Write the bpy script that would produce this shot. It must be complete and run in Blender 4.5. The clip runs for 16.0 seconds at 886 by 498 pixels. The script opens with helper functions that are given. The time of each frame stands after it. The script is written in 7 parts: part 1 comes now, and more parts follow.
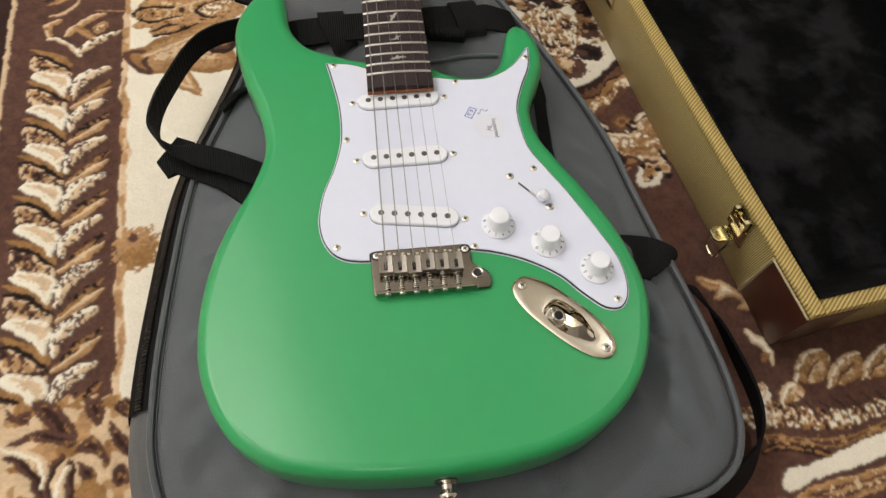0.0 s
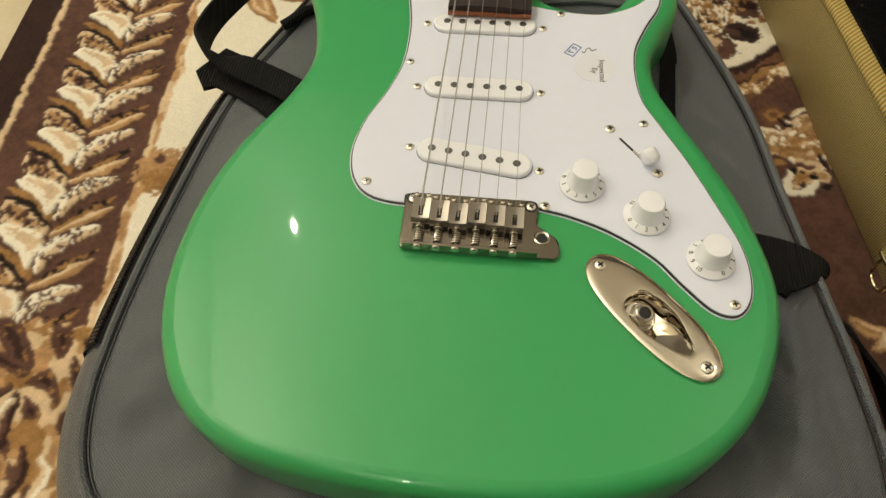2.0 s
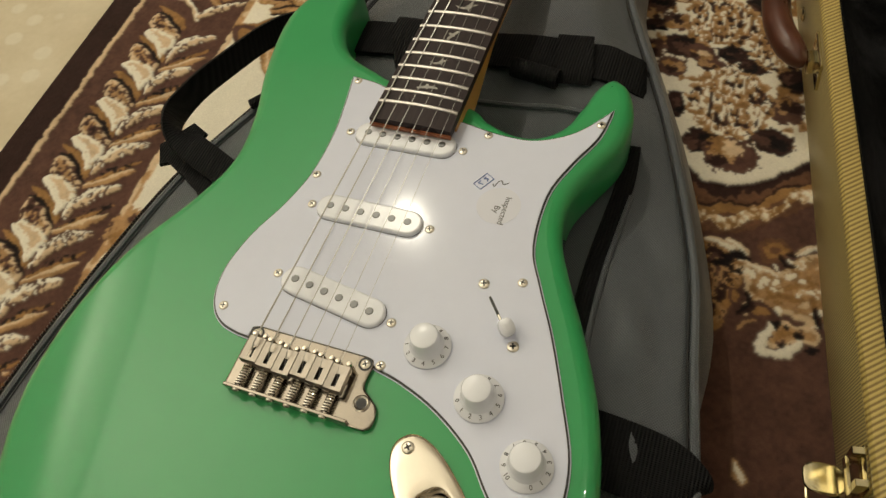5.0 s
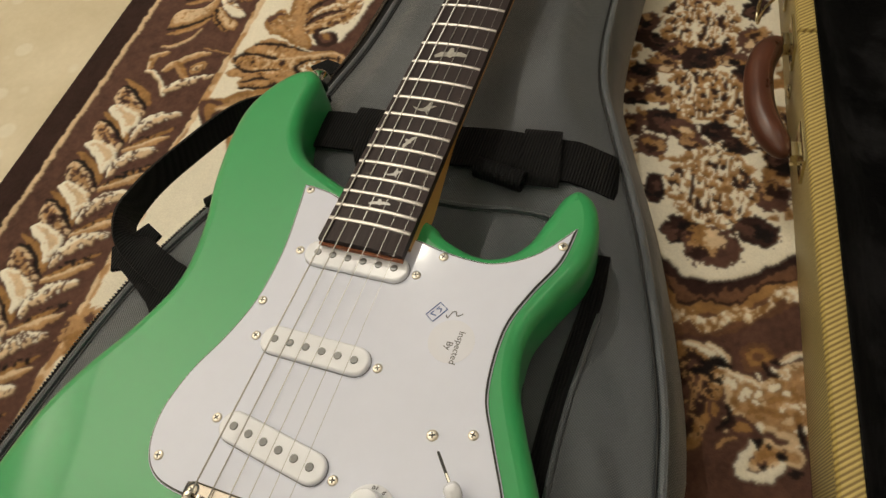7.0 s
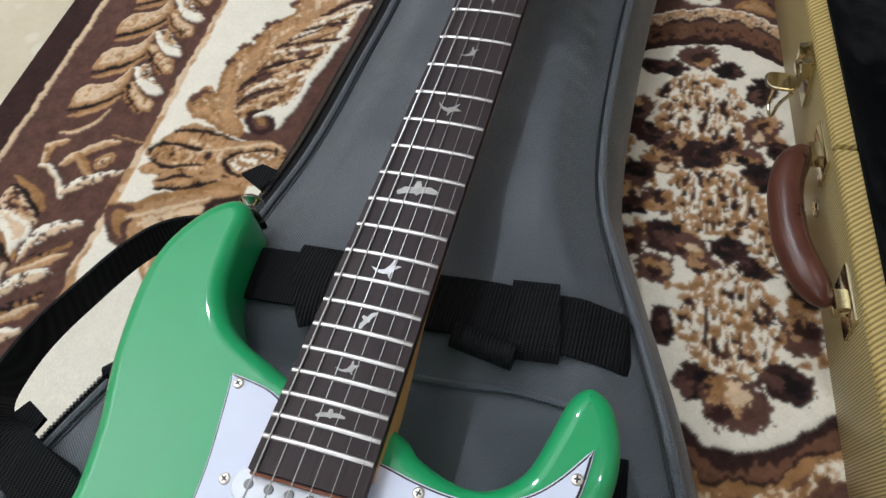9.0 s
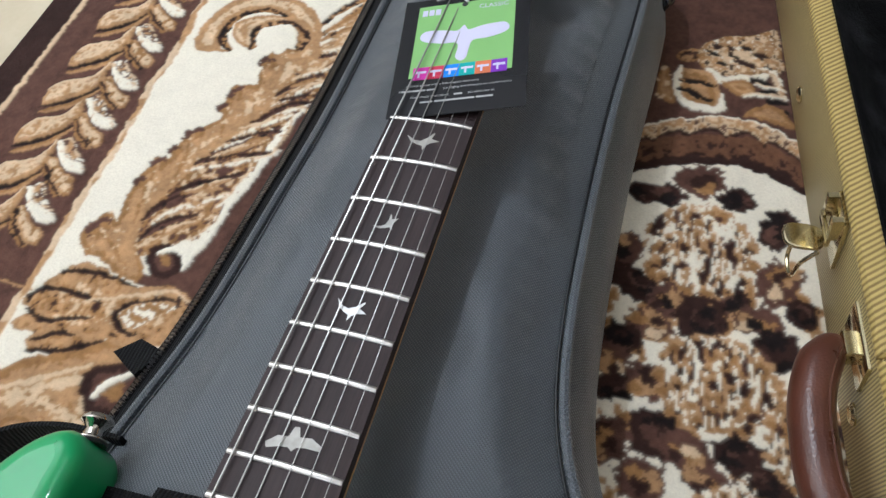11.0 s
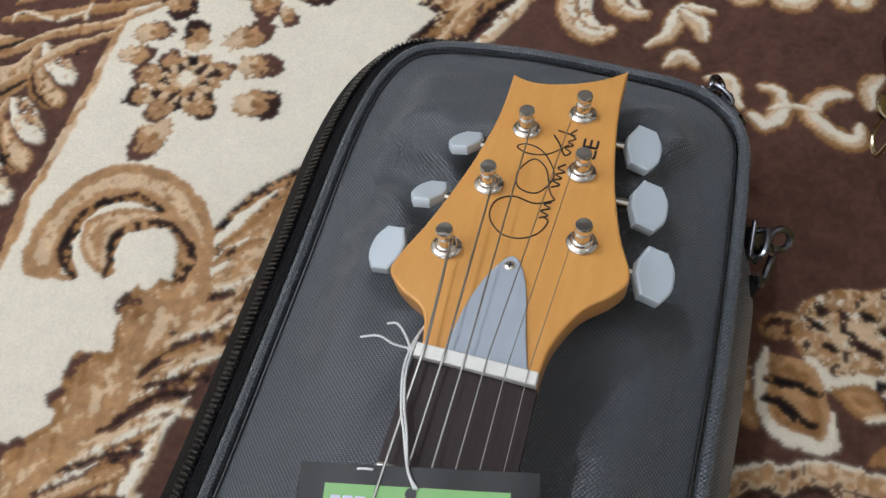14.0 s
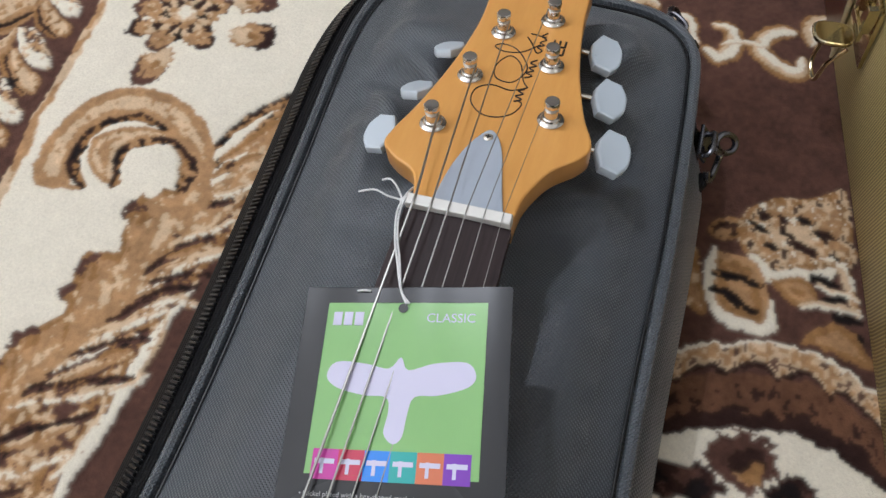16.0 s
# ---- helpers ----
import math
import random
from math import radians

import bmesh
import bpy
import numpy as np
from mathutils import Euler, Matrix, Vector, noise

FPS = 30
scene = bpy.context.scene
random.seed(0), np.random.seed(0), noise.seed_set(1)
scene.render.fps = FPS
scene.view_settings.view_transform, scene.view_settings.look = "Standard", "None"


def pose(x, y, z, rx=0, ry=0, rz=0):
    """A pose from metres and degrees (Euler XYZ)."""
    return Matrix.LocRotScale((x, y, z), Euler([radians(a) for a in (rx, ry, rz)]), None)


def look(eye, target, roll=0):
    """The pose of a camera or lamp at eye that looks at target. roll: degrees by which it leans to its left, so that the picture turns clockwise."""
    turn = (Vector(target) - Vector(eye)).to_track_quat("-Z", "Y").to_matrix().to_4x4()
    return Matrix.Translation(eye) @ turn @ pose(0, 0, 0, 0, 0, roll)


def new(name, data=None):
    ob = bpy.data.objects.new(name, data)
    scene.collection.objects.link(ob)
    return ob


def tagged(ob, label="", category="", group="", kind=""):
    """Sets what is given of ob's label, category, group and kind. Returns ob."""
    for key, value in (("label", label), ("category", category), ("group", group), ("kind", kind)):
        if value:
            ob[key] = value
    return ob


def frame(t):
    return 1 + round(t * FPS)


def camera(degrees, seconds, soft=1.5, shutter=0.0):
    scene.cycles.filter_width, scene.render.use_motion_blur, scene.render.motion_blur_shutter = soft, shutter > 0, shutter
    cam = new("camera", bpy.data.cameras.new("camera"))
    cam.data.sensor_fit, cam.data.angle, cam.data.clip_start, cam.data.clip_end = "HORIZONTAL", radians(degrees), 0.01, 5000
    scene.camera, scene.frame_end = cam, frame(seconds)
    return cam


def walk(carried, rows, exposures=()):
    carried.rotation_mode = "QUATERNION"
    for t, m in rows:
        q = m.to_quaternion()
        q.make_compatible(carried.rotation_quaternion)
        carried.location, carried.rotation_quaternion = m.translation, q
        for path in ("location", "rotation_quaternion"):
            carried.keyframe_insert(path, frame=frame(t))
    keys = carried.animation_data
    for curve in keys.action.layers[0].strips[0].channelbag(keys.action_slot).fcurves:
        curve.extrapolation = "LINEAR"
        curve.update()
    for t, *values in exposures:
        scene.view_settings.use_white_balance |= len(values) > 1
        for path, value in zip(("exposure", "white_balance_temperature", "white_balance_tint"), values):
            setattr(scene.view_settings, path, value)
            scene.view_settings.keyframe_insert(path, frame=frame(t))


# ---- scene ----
cam = camera(62.3, 16.0)
PATH = [
    (0, (-0.052, -0.276, 0.6), (0.201, 0.735, -1.107), 8.6),
    (0.5, (-0.045, -0.274, 0.56), (0.131, 0.793, -1.122), 7.3),
    (1, (-0.034, -0.268, 0.515), (0.051, 0.816, -1.164), 5.4),
    (1.5, (-0.02, -0.259, 0.484), (0.012, 0.835, -1.19), 4.9),
    (2, (0.003, -0.252, 0.454), (-0.068, 0.863, -1.205), 2.9),
    (2.5, (0.028, -0.237, 0.448), (-0.123, 0.846, -1.226), 1.0),
    (3, (0.05, -0.219, 0.449), (-0.233, 0.814, -1.239), -0.5),
    (3.5, (0.082, -0.203, 0.456), (-0.333, 0.79, -1.229), -4.1),
    (4, (0.12, -0.173, 0.464), (-0.341, 0.8, -1.222), -6.6),
    (4.5, (0.143, -0.147, 0.472), (-0.334, 0.817, -1.214), -8.2),
    (4.7, (0.152, -0.135, 0.478), (-0.341, 0.837, -1.199), -8.7),
    (6.8, (0.178, -0.048, 0.49), (-0.409, 0.901, -1.17), -12.2),
    (7, (0.17, -0.031, 0.497), (-0.378, 0.924, -1.173), -12.0),
    (7.5, (0.115, -0.003, 0.502), (-0.366, 0.985, -1.169), -9.8),
    (8, (0.103, 0.032, 0.492), (-0.287, 1.037, -1.193), -8.0),
    (8.2, (0.101, 0.048, 0.485), (-0.277, 1.039, -1.211), -7.1),
    (10.5, (0.122, 0.211, 0.427), (-0.368, 1.241, -1.215), -9.1),
    (11, (0.112, 0.261, 0.415), (-0.364, 1.298, -1.228), -8.7),
    (11.5, (0.089, 0.344, 0.412), (-0.365, 1.385, -1.234), -7.9),
    (12, (0.067, 0.427, 0.404), (-0.394, 1.454, -1.249), -7.7),
    (12.5, (0.064, 0.488, 0.396), (-0.374, 1.496, -1.275), -8.5),
    (13, (0.05, 0.529, 0.39), (-0.398, 1.494, -1.304), -9.0),
    (13.5, (0.041, 0.557, 0.378), (-0.406, 1.436, -1.362), -10.7),
    (14, (0.028, 0.581, 0.369), (-0.363, 1.404, -1.412), -9.5),
    (14.5, (0.029, 0.597, 0.361), (-0.317, 1.383, -1.446), -8.5),
    (15, (0.03, 0.602, 0.358), (-0.296, 1.381, -1.455), -8.5),
    (15.5, (0.034, 0.579, 0.369), (-0.282, 1.378, -1.437), -7.3),
    (16, (0.043, 0.518, 0.381), (-0.281, 1.358, -1.405), -5.2),
]
walk(cam, [(t, look(eye, target, roll)) for t, eye, target, roll in PATH],
     exposures=((0.0, -0.22, 6400, 10), (0.4, -0.26, 6700, 10), (1.0, -0.28, 7700, 3), (2.2, -0.38, 7700, 3), (4.0, -0.70, 7700, 3), (4.6, -0.77, 7650, 3), (7.2, -0.56, 7400, 7), (7.6, -0.42, 6950, 8), (8.0, -0.38, 5500, 8), (10.4, -0.03, 5450, 8), (11.5, -0.10, 5400, 8), (12.5, -0.58, 5850, 11), (13.0, -0.56, 5900, 11), (14.5, -0.42, 5450, 9), (16.0, -0.38, 5600, 11)))

# ---- world and lights ----
world = bpy.data.worlds.new("world")
scene.world = world
world.use_nodes = True
world.node_tree.nodes["Background"].inputs[0].default_value = (1.0, 0.97, 0.93, 1)
world.node_tree.nodes["Background"].inputs[1].default_value = 0.05


def lamp(name, place, power, radius, colour):
    data = bpy.data.lights.new(name, "POINT")
    data.energy, data.shadow_soft_size, data.color = power, radius, colour
    ob = new(name, data)
    ob.location = place
    return ob


# a bright ceiling spot that throws the main shadows
ceiling_spot = bpy.data.lights.new("ceiling_spot", "SPOT")
ceiling_spot.energy, ceiling_spot.shadow_soft_size, ceiling_spot.color = 58, 0.019, (1.0, 0.965, 0.92)
ceiling_spot.spot_size, ceiling_spot.spot_blend = radians(165), 0.25
new("ceiling_spot", ceiling_spot).location = (-0.94, 1.34, 2.10)
# small downlights at the far end of the room, seen again in the body's rim
lamp("downlight_and_fill", (-0.85, -2.25, 2.30), 14, 0.03, (1.0, 0.965, 0.92))
lamp("downlight_and_fill", (-0.52, -2.25, 2.30), 14, 0.03, (1.0, 0.965, 0.92))
# added fill beyond the case, no lamp known there, lifts shade beside the neck
lamp("downlight_and_fill", (1.15, 0.75, 2.30), 13, 0.03, (1.0, 0.965, 0.92))
# added room fill, no known lamp: upward spot bounced off wall and ceiling
fill_uplight = bpy.data.lights.new("fill_uplight", "SPOT")
fill_uplight.energy, fill_uplight.shadow_soft_size, fill_uplight.color = 400, 0.10, (1.0, 0.965, 0.92)
fill_uplight.spot_size, fill_uplight.spot_blend = radians(150), 0.8
fill_uplight_lamp = new("fill_uplight", fill_uplight)
fill_uplight_lamp.matrix_basis = pose(-1.95, 0.30, 1.25, 180, 0, 0)

# ---- materials ----


class Nodes:
    """A material's node tree with short calls."""

    def __init__(self, name, rough=0.5, metal=0.0, base=(0.5, 0.5, 0.5)):
        self.m = bpy.data.materials.new(name)
        self.m.use_nodes = True
        self.t = self.m.node_tree
        self.b = self.t.nodes["Principled BSDF"]
        self.b.inputs["Roughness"].default_value = rough
        self.b.inputs["Metallic"].default_value = metal
        self.b.inputs["Base Color"].default_value = (*base, 1)

    def add(self, kind, **values):
        n = self.t.nodes.new(kind)
        for k, v in values.items():
            if k in n.inputs:
                n.inputs[k].default_value = v
        return n

    def link(self, a, b):
        self.t.links.new(a, b)

    def coords(self, scale=(1, 1, 1), turn=(0, 0, 0), output="Object"):
        c, mp = self.add("ShaderNodeTexCoord"), self.add("ShaderNodeMapping")
        mp.inputs["Scale"].default_value, mp.inputs["Rotation"].default_value = scale, [radians(a) for a in turn]
        self.link(c.outputs[output], mp.inputs["Vector"])
        return mp.outputs["Vector"]

    def noise(self, at, scale, detail=3, rough=0.5):
        n = self.add("ShaderNodeTexNoise", Scale=scale, Detail=detail, Roughness=rough)
        self.link(at, n.inputs["Vector"])
        return n.outputs["Fac"]

    def wave(self, at, scale, distort=0.0, profile="SIN", direction="X"):
        n = self.add("ShaderNodeTexWave", Scale=scale, Distortion=distort, Detail=1.0)
        n.wave_profile, n.bands_direction = profile, direction
        self.link(at, n.inputs["Vector"])
        return n.outputs["Fac"]

    def ramp(self, fac, *stops):
        n = self.add("ShaderNodeValToRGB")
        e = n.color_ramp.elements
        while len(e) < len(stops):
            e.new(0.5)
        for el, (p, c) in zip(e, stops):
            el.position, el.color = p, (*c, 1)
        self.link(fac, n.inputs["Fac"])
        return n.outputs["Color"]

    def math(self, op, a, b):
        n = self.add("ShaderNodeMath")
        n.operation = op
        for i, v in enumerate((a, b)):
            if isinstance(v, (int, float)):
                n.inputs[i].default_value = v
            else:
                self.link(v, n.inputs[i])
        return n.outputs[0]

    def mix(self, fac, a, b, blend="MIX"):
        n = self.add("ShaderNodeMix")
        n.data_type, n.blend_type = "RGBA", blend
        for i, v in ((0, fac), (6, a), (7, b)):
            if isinstance(v, (int, float)):
                n.inputs[i].default_value = v
            elif isinstance(v, tuple):
                n.inputs[i].default_value = (*v, 1)
            else:
                self.link(v, n.inputs[i])
        return n.outputs[2]

    def colour(self, out):
        self.link(out, self.b.inputs["Base Color"])

    def rough(self, fac, lo, hi):
        n = self.add("ShaderNodeMapRange")
        n.inputs["To Min"].default_value, n.inputs["To Max"].default_value = lo, hi
        self.link(fac, n.inputs["Value"])
        self.link(n.outputs[0], self.b.inputs["Roughness"])

    def bump(self, height, strength, distance):
        n = self.add("ShaderNodeBump", Strength=strength, Distance=distance)
        self.link(height, n.inputs["Height"])
        self.link(n.outputs["Normal"], self.b.inputs["Normal"])


def shade(c, k):
    return tuple(v * k for v in c)


def plain(name, base, rough, metal=0.0, grain=400, vary=0.15, bump=0.0, coat=0.0, smudge=0.12):
    """A surface with fine grain and larger, faint wear."""
    n = Nodes(name, rough, metal)
    at = n.coords()
    fine, wide = n.noise(at, grain, 2), n.noise(at, grain / 14, 4)
    both = n.math("ADD", n.math("MULTIPLY", fine, 0.5), n.math("MULTIPLY", wide, 0.5))
    n.colour(n.ramp(both, (0.3, shade(base, 1 - vary)), (0.7, shade(base, 1 + vary))))
    n.rough(wide, max(0.02, rough * (1 - smudge)), min(1, rough * (1 + smudge)))
    if bump:
        n.bump(fine, bump, 0.0006)
    n.b.inputs["Coat Weight"].default_value = coat
    n.b.inputs["Coat Roughness"].default_value = 0.022
    return n.m


GREEN = plain("green_lacquer", (0.034, 0.35, 0.116), 0.35, grain=60, vary=0.02, coat=0.8, smudge=0.1)
GREEN.node_tree.nodes["Principled BSDF"].inputs["Specular IOR Level"].default_value = 0.19
WHITE = plain("white_plastic", (0.735, 0.765, 0.90), 0.11, grain=90, vary=0.015, smudge=0.25)
WHITE.node_tree.nodes["Principled BSDF"].inputs["Specular IOR Level"].default_value = 0.19
COVER = plain("pickup_plastic", (0.85, 0.865, 0.93), 0.24, grain=120, vary=0.02)
BLACKPLY = plain("black_plastic", (0.012, 0.012, 0.013), 0.4)
NICKEL = plain("nickel", (0.34, 0.305, 0.265), 0.33, 1.0, grain=300, vary=0.05, smudge=0.4)
BRUSHED = plain("brushed_nickel", (0.30, 0.265, 0.225), 0.14, 1.0, grain=900, vary=0.06, bump=0.01)
CHROME = plain("chrome", (0.62, 0.585, 0.53), 0.05, 1.0, grain=200, vary=0.03, smudge=0.5)
TUNERMETAL = plain("tuner_chrome", (0.80, 0.77, 0.73), 0.05, 1.0, grain=200, vary=0.03, smudge=0.5)
JACKMETAL = plain("polished_nickel", (0.80, 0.73, 0.62), 0.02, 1.0, grain=120, vary=0.03, smudge=0.6)
STEEL = plain("string_steel", (0.33, 0.32, 0.30), 0.34, 1.0, grain=900, vary=0.1)
SCREWMETAL = plain("screw_nickel", (0.84, 0.78, 0.68), 0.36, 1.0, grain=500, vary=0.08)
POLE = plain("pole_steel", (0.15, 0.15, 0.15), 0.4, 1.0, grain=900, vary=0.1)
FRETWIRE = plain("fret_wire", (0.60, 0.57, 0.54), 0.34, 1.0, grain=700, vary=0.06)
NUT = plain("bone_nut", (0.80, 0.78, 0.74), 0.35, grain=300, vary=0.03)
PEARL = plain("pearl_inlay", (0.40, 0.38, 0.345), 0.26, grain=260, vary=0.28)
PEG = plain("pale_tuner_plastic", (0.60, 0.67, 0.74), 0.28, grain=80, vary=0.02)
TRUSS = plain("pale_blue_plastic", (0.45, 0.50, 0.58), 0.32, grain=120, vary=0.03)
INK = plain("black_ink", (0.012, 0.010, 0.010), 0.5)
FIGUREINK = plain("worn_grey_ink", (0.09, 0.09, 0.10), 0.5)
BLUEINK = plain("blue_ink", (0.05, 0.14, 0.42), 0.5)
GREYINK = plain("grey_ink", (0.03, 0.03, 0.035), 0.5)
FOIL = plain("clear_label", (0.76, 0.775, 0.87), 0.10, grain=80, vary=0.01)
BRASS = plain("brass", (0.72, 0.64, 0.42), 0.16, 1.0, grain=260, vary=0.08, smudge=0.5)
EDGING = plain("tan_stitching", (0.42, 0.34, 0.20), 0.6, grain=900, vary=0.2)
CORD = plain("white_cord", (0.80, 0.80, 0.80), 0.8, grain=1500, vary=0.12, bump=0.5)
CARD = plain("black_card", (0.012, 0.012, 0.014), 0.27, grain=60, vary=0.1)
CARDGREEN = plain("green_print", (0.27, 0.52, 0.18), 0.2, grain=60, vary=0.03)
CARDPALE = plain("lilac_print", (0.66, 0.64, 0.82), 0.2, grain=60, vary=0.02)
for print_ink in (CARD, CARDGREEN, CARDPALE):
    print_ink.node_tree.nodes["Principled BSDF"].inputs["Specular IOR Level"].default_value = 0.36
CARDTEXT = plain("pale_grey_print", (0.46, 0.46, 0.46), 0.3)
ZIPTEETH = plain("zip_coil", (0.007, 0.007, 0.009), 0.30, grain=900)
GUNMETAL = plain("dark_zip_metal", (0.18, 0.18, 0.20), 0.22, 1.0, grain=500)
WALLPAINT = plain("wall_paint", (0.17, 0.16, 0.15), 0.8, grain=30, vary=0.05)
WALLWHITE = plain("white_wall_paint", (0.80, 0.78, 0.74), 0.85, grain=30, vary=0.03)
CEILING = plain("ceiling_paint", (0.82, 0.81, 0.78), 0.85, grain=30, vary=0.03)


def wood(name, light, dark, rough, coat=0.0, along="Y", density=180):
    n = Nodes(name, rough)
    s = {"Y": (1, 0.06, 1), "X": (0.06, 1, 1)}[along]
    at = n.coords(s)
    fine, wide = n.noise(at, density * 4, 5, 0.7), n.noise(at, density / 2, 3)
    n.colour(n.ramp(n.math("ADD", n.math("MULTIPLY", fine, 0.6), n.math("MULTIPLY", wide, 0.4)), (0.32, dark), (0.68, light)))
    n.rough(fine, rough * 0.85, min(1, rough * 1.2))
    n.bump(fine, 0.12, 0.0004)
    n.b.inputs["Coat Weight"].default_value = coat
    return n.m


MAPLE = wood("amber_maple", (0.78, 0.405, 0.105), (0.70, 0.335, 0.080), 0.34, 0.25, density=60)
REDWOOD = wood("reddish_end_grain", (0.34, 0.11, 0.045), (0.24, 0.07, 0.028), 0.4)
ROSEWOOD = wood("dark_rosewood", (0.043, 0.027, 0.027), (0.016, 0.0095, 0.010), 0.55)
ROSEWOOD.node_tree.nodes["Principled BSDF"].inputs["Specular IOR Level"].default_value = 0.3


def nylon():
    n = Nodes("grey_nylon", 0.38)
    at, across = n.coords(turn=(0, 0, 38)), n.coords(turn=(0, 0, -50))
    weave = n.math("MULTIPLY", n.wave(at, 265, 0.15), n.wave(across, 235, 0.15))
    wide, fine = n.noise(at, 9, 4), n.noise(at, 1500, 2)
    thread = n.math("ADD", n.math("MULTIPLY", weave, 1.0), n.math("MULTIPLY", fine, 0.15))
    n.colour(n.mix(thread, n.ramp(wide, (0.3, (0.034, 0.042, 0.053)), (0.7, (0.040, 0.049, 0.061))), (0.072, 0.086, 0.107)))
    crease = n.noise(n.coords((1, 0.6, 1), (0, 0, 35)), 11, 2, 0.45)
    n.bump(n.math("ADD", n.math("MULTIPLY", weave, 0.016), n.math("MULTIPLY", crease, 0.8)), 0.9, 0.030)
    n.b.inputs["Sheen Weight"].default_value = 0.25
    n.b.inputs["Specular IOR Level"].default_value = 1.0
    return n.m


def webbing():
    n = Nodes("black_webbing", 0.7)
    at = n.coords()
    rib = n.math("ADD", n.math("MULTIPLY", n.wave(at, 150, 0.3), 0.75), n.math("MULTIPLY", n.wave(at, 260, 0.3, direction="Y"), 0.25))
    n.colour(n.ramp(rib, (0.1, (0.0016, 0.0016, 0.002)), (0.9, (0.0065, 0.0065, 0.0075))))
    n.bump(rib, 0.7, 0.001)
    n.b.inputs["Specular IOR Level"].default_value = 0.2
    return n.m


def tweed(name, light, dark, scale, turn):
    n = Nodes(name, 0.55)
    at = n.coords(turn=turn)
    line = n.wave(at, scale, 0.25)
    thread = n.noise(n.coords((1, 1, 1)), 1400, 2)
    wide = n.noise(at, 14, 3)
    c = n.ramp(n.math("ADD", n.math("MULTIPLY", line, 0.8), n.math("MULTIPLY", thread, 0.3)), (0.25, dark), (0.75, light))
    n.colour(n.mix(n.math("MULTIPLY", wide, 0.35), c, shade(light, 0.7)))
    n.bump(line, 0.5, 0.0006)
    n.b.inputs["Coat Weight"].default_value = 0.25
    n.b.inputs["Coat Roughness"].default_value = 0.3
    return n.m


def plush():
    n = Nodes("black_plush", 0.95)
    at = n.coords()
    wide, fine = n.noise(at, 15, 6, 0.62), n.noise(at, 900, 2)
    # sheen of the crushed nap is painted in as greyish patches
    n.colour(n.ramp(wide, (0.47, (0.0004, 0.0004, 0.0005)), (0.60, (0.014, 0.0135, 0.015))))
    n.bump(n.math("ADD", wide, n.math("MULTIPLY", fine, 0.2)), 0.8, 0.006)
    n.b.inputs["Sheen Weight"].default_value = 0.015
    n.b.inputs["Specular IOR Level"].default_value = 0.1
    return n.m


def leather(name, dark, light):
    n = Nodes(name, 0.3)
    at = n.coords()
    cell = n.add("ShaderNodeTexVoronoi", Scale=700.0)
    n.link(at, cell.inputs["Vector"])
    wide = n.noise(at, 40, 4)
    n.colour(n.ramp(wide, (0.3, dark), (0.7, light)))
    n.rough(wide, 0.22, 0.4)
    n.bump(cell.outputs["Distance"], 0.2, 0.0005)
    return n.m


def stone():
    n = Nodes("cream_floor_tile", 0.14)
    at = n.coords()
    cell = n.add("ShaderNodeTexVoronoi", Scale=26.0)
    n.link(at, cell.inputs["Vector"])
    chip = n.ramp(cell.outputs["Distance"], (0.22, (1, 1, 1)), (0.30, (0, 0, 0)))
    wide, fine = n.noise(at, 9, 5), n.noise(at, 160, 3)
    c = n.ramp(wide, (0.35, (0.60, 0.51, 0.35)), (0.65, (0.72, 0.63, 0.46)))
    c = n.mix(n.math("MULTIPLY", chip, 0.5), c, (0.80, 0.75, 0.62))
    n.colour(n.mix(n.math("MULTIPLY", fine, 0.25), c, (0.38, 0.30, 0.18)))
    n.rough(fine, 0.08, 0.25)
    return n.m


def pile():
    """Cut pile: the woven colours, broken up tuft by tuft."""
    n = Nodes("rug_pile", 0.95)
    at = n.coords()
    a = n.add("ShaderNodeAttribute")
    a.attribute_name = "weave"
    tuft, wide = n.noise(at, 640, 2, 0.7), n.noise(at, 45, 3)
    k = n.ramp(n.math("ADD", n.math("MULTIPLY", tuft, 0.75), n.math("MULTIPLY", wide, 0.25)), (0.3, (0.91, 0.90, 0.89)), (0.7, (1.08, 1.08, 1.08)))
    n.colour(n.mix(1.0, a.outputs["Color"], k, "MULTIPLY"))
    n.bump(tuft, 0.45, 0.0014)
    n.b.inputs["Sheen Weight"].default_value = 0.04
    n.b.inputs["Specular IOR Level"].default_value = 0.15
    return n.m


NYLON, WEBBING, PLUSH, STONE, PILE = nylon(), webbing(), plush(), stone(), pile()
LEATHER = leather("brown_leather", (0.042, 0.014, 0.009), (0.078, 0.026, 0.015))
HANDLE = leather("red_brown_leather", (0.070, 0.023, 0.014), (0.115, 0.039, 0.022))
TWEED = tweed("gold_tweed", (0.52, 0.41, 0.17), (0.145, 0.095, 0.034), 255, (0, 0, 38))
TWEEDRIM = tweed("gold_tweed_binding", (0.62, 0.47, 0.16), (0.20, 0.12, 0.03), 110, (0, 0, 55))

# ---- shaping tools ----


def part(name, bm, material, parent=None, label="", smooth=True):
    me = bpy.data.meshes.new(name)
    if smooth:
        for f in bm.faces:
            f.smooth = True
    bm.to_mesh(me)
    bm.free()
    me.materials.append(material)
    ob = new(name, me)
    if smooth:
        me.set_sharp_from_angle(angle=radians(38))
    if parent is not None:
        ob.parent = parent
    if label:
        ob["label"] = label
    return ob


def again(ob, parent, m):
    """Another object on the same mesh."""
    o = new(ob.name.split(".")[0], ob.data)
    o.parent, o.matrix_basis = parent, m
    return o


def thing(name, label, category, m=None, group="", kind=""):
    ob = new(name)
    ob.empty_display_size = 0.05
    if m is not None:
        ob.matrix_basis = m
    return tagged(ob, label, category, group, kind)


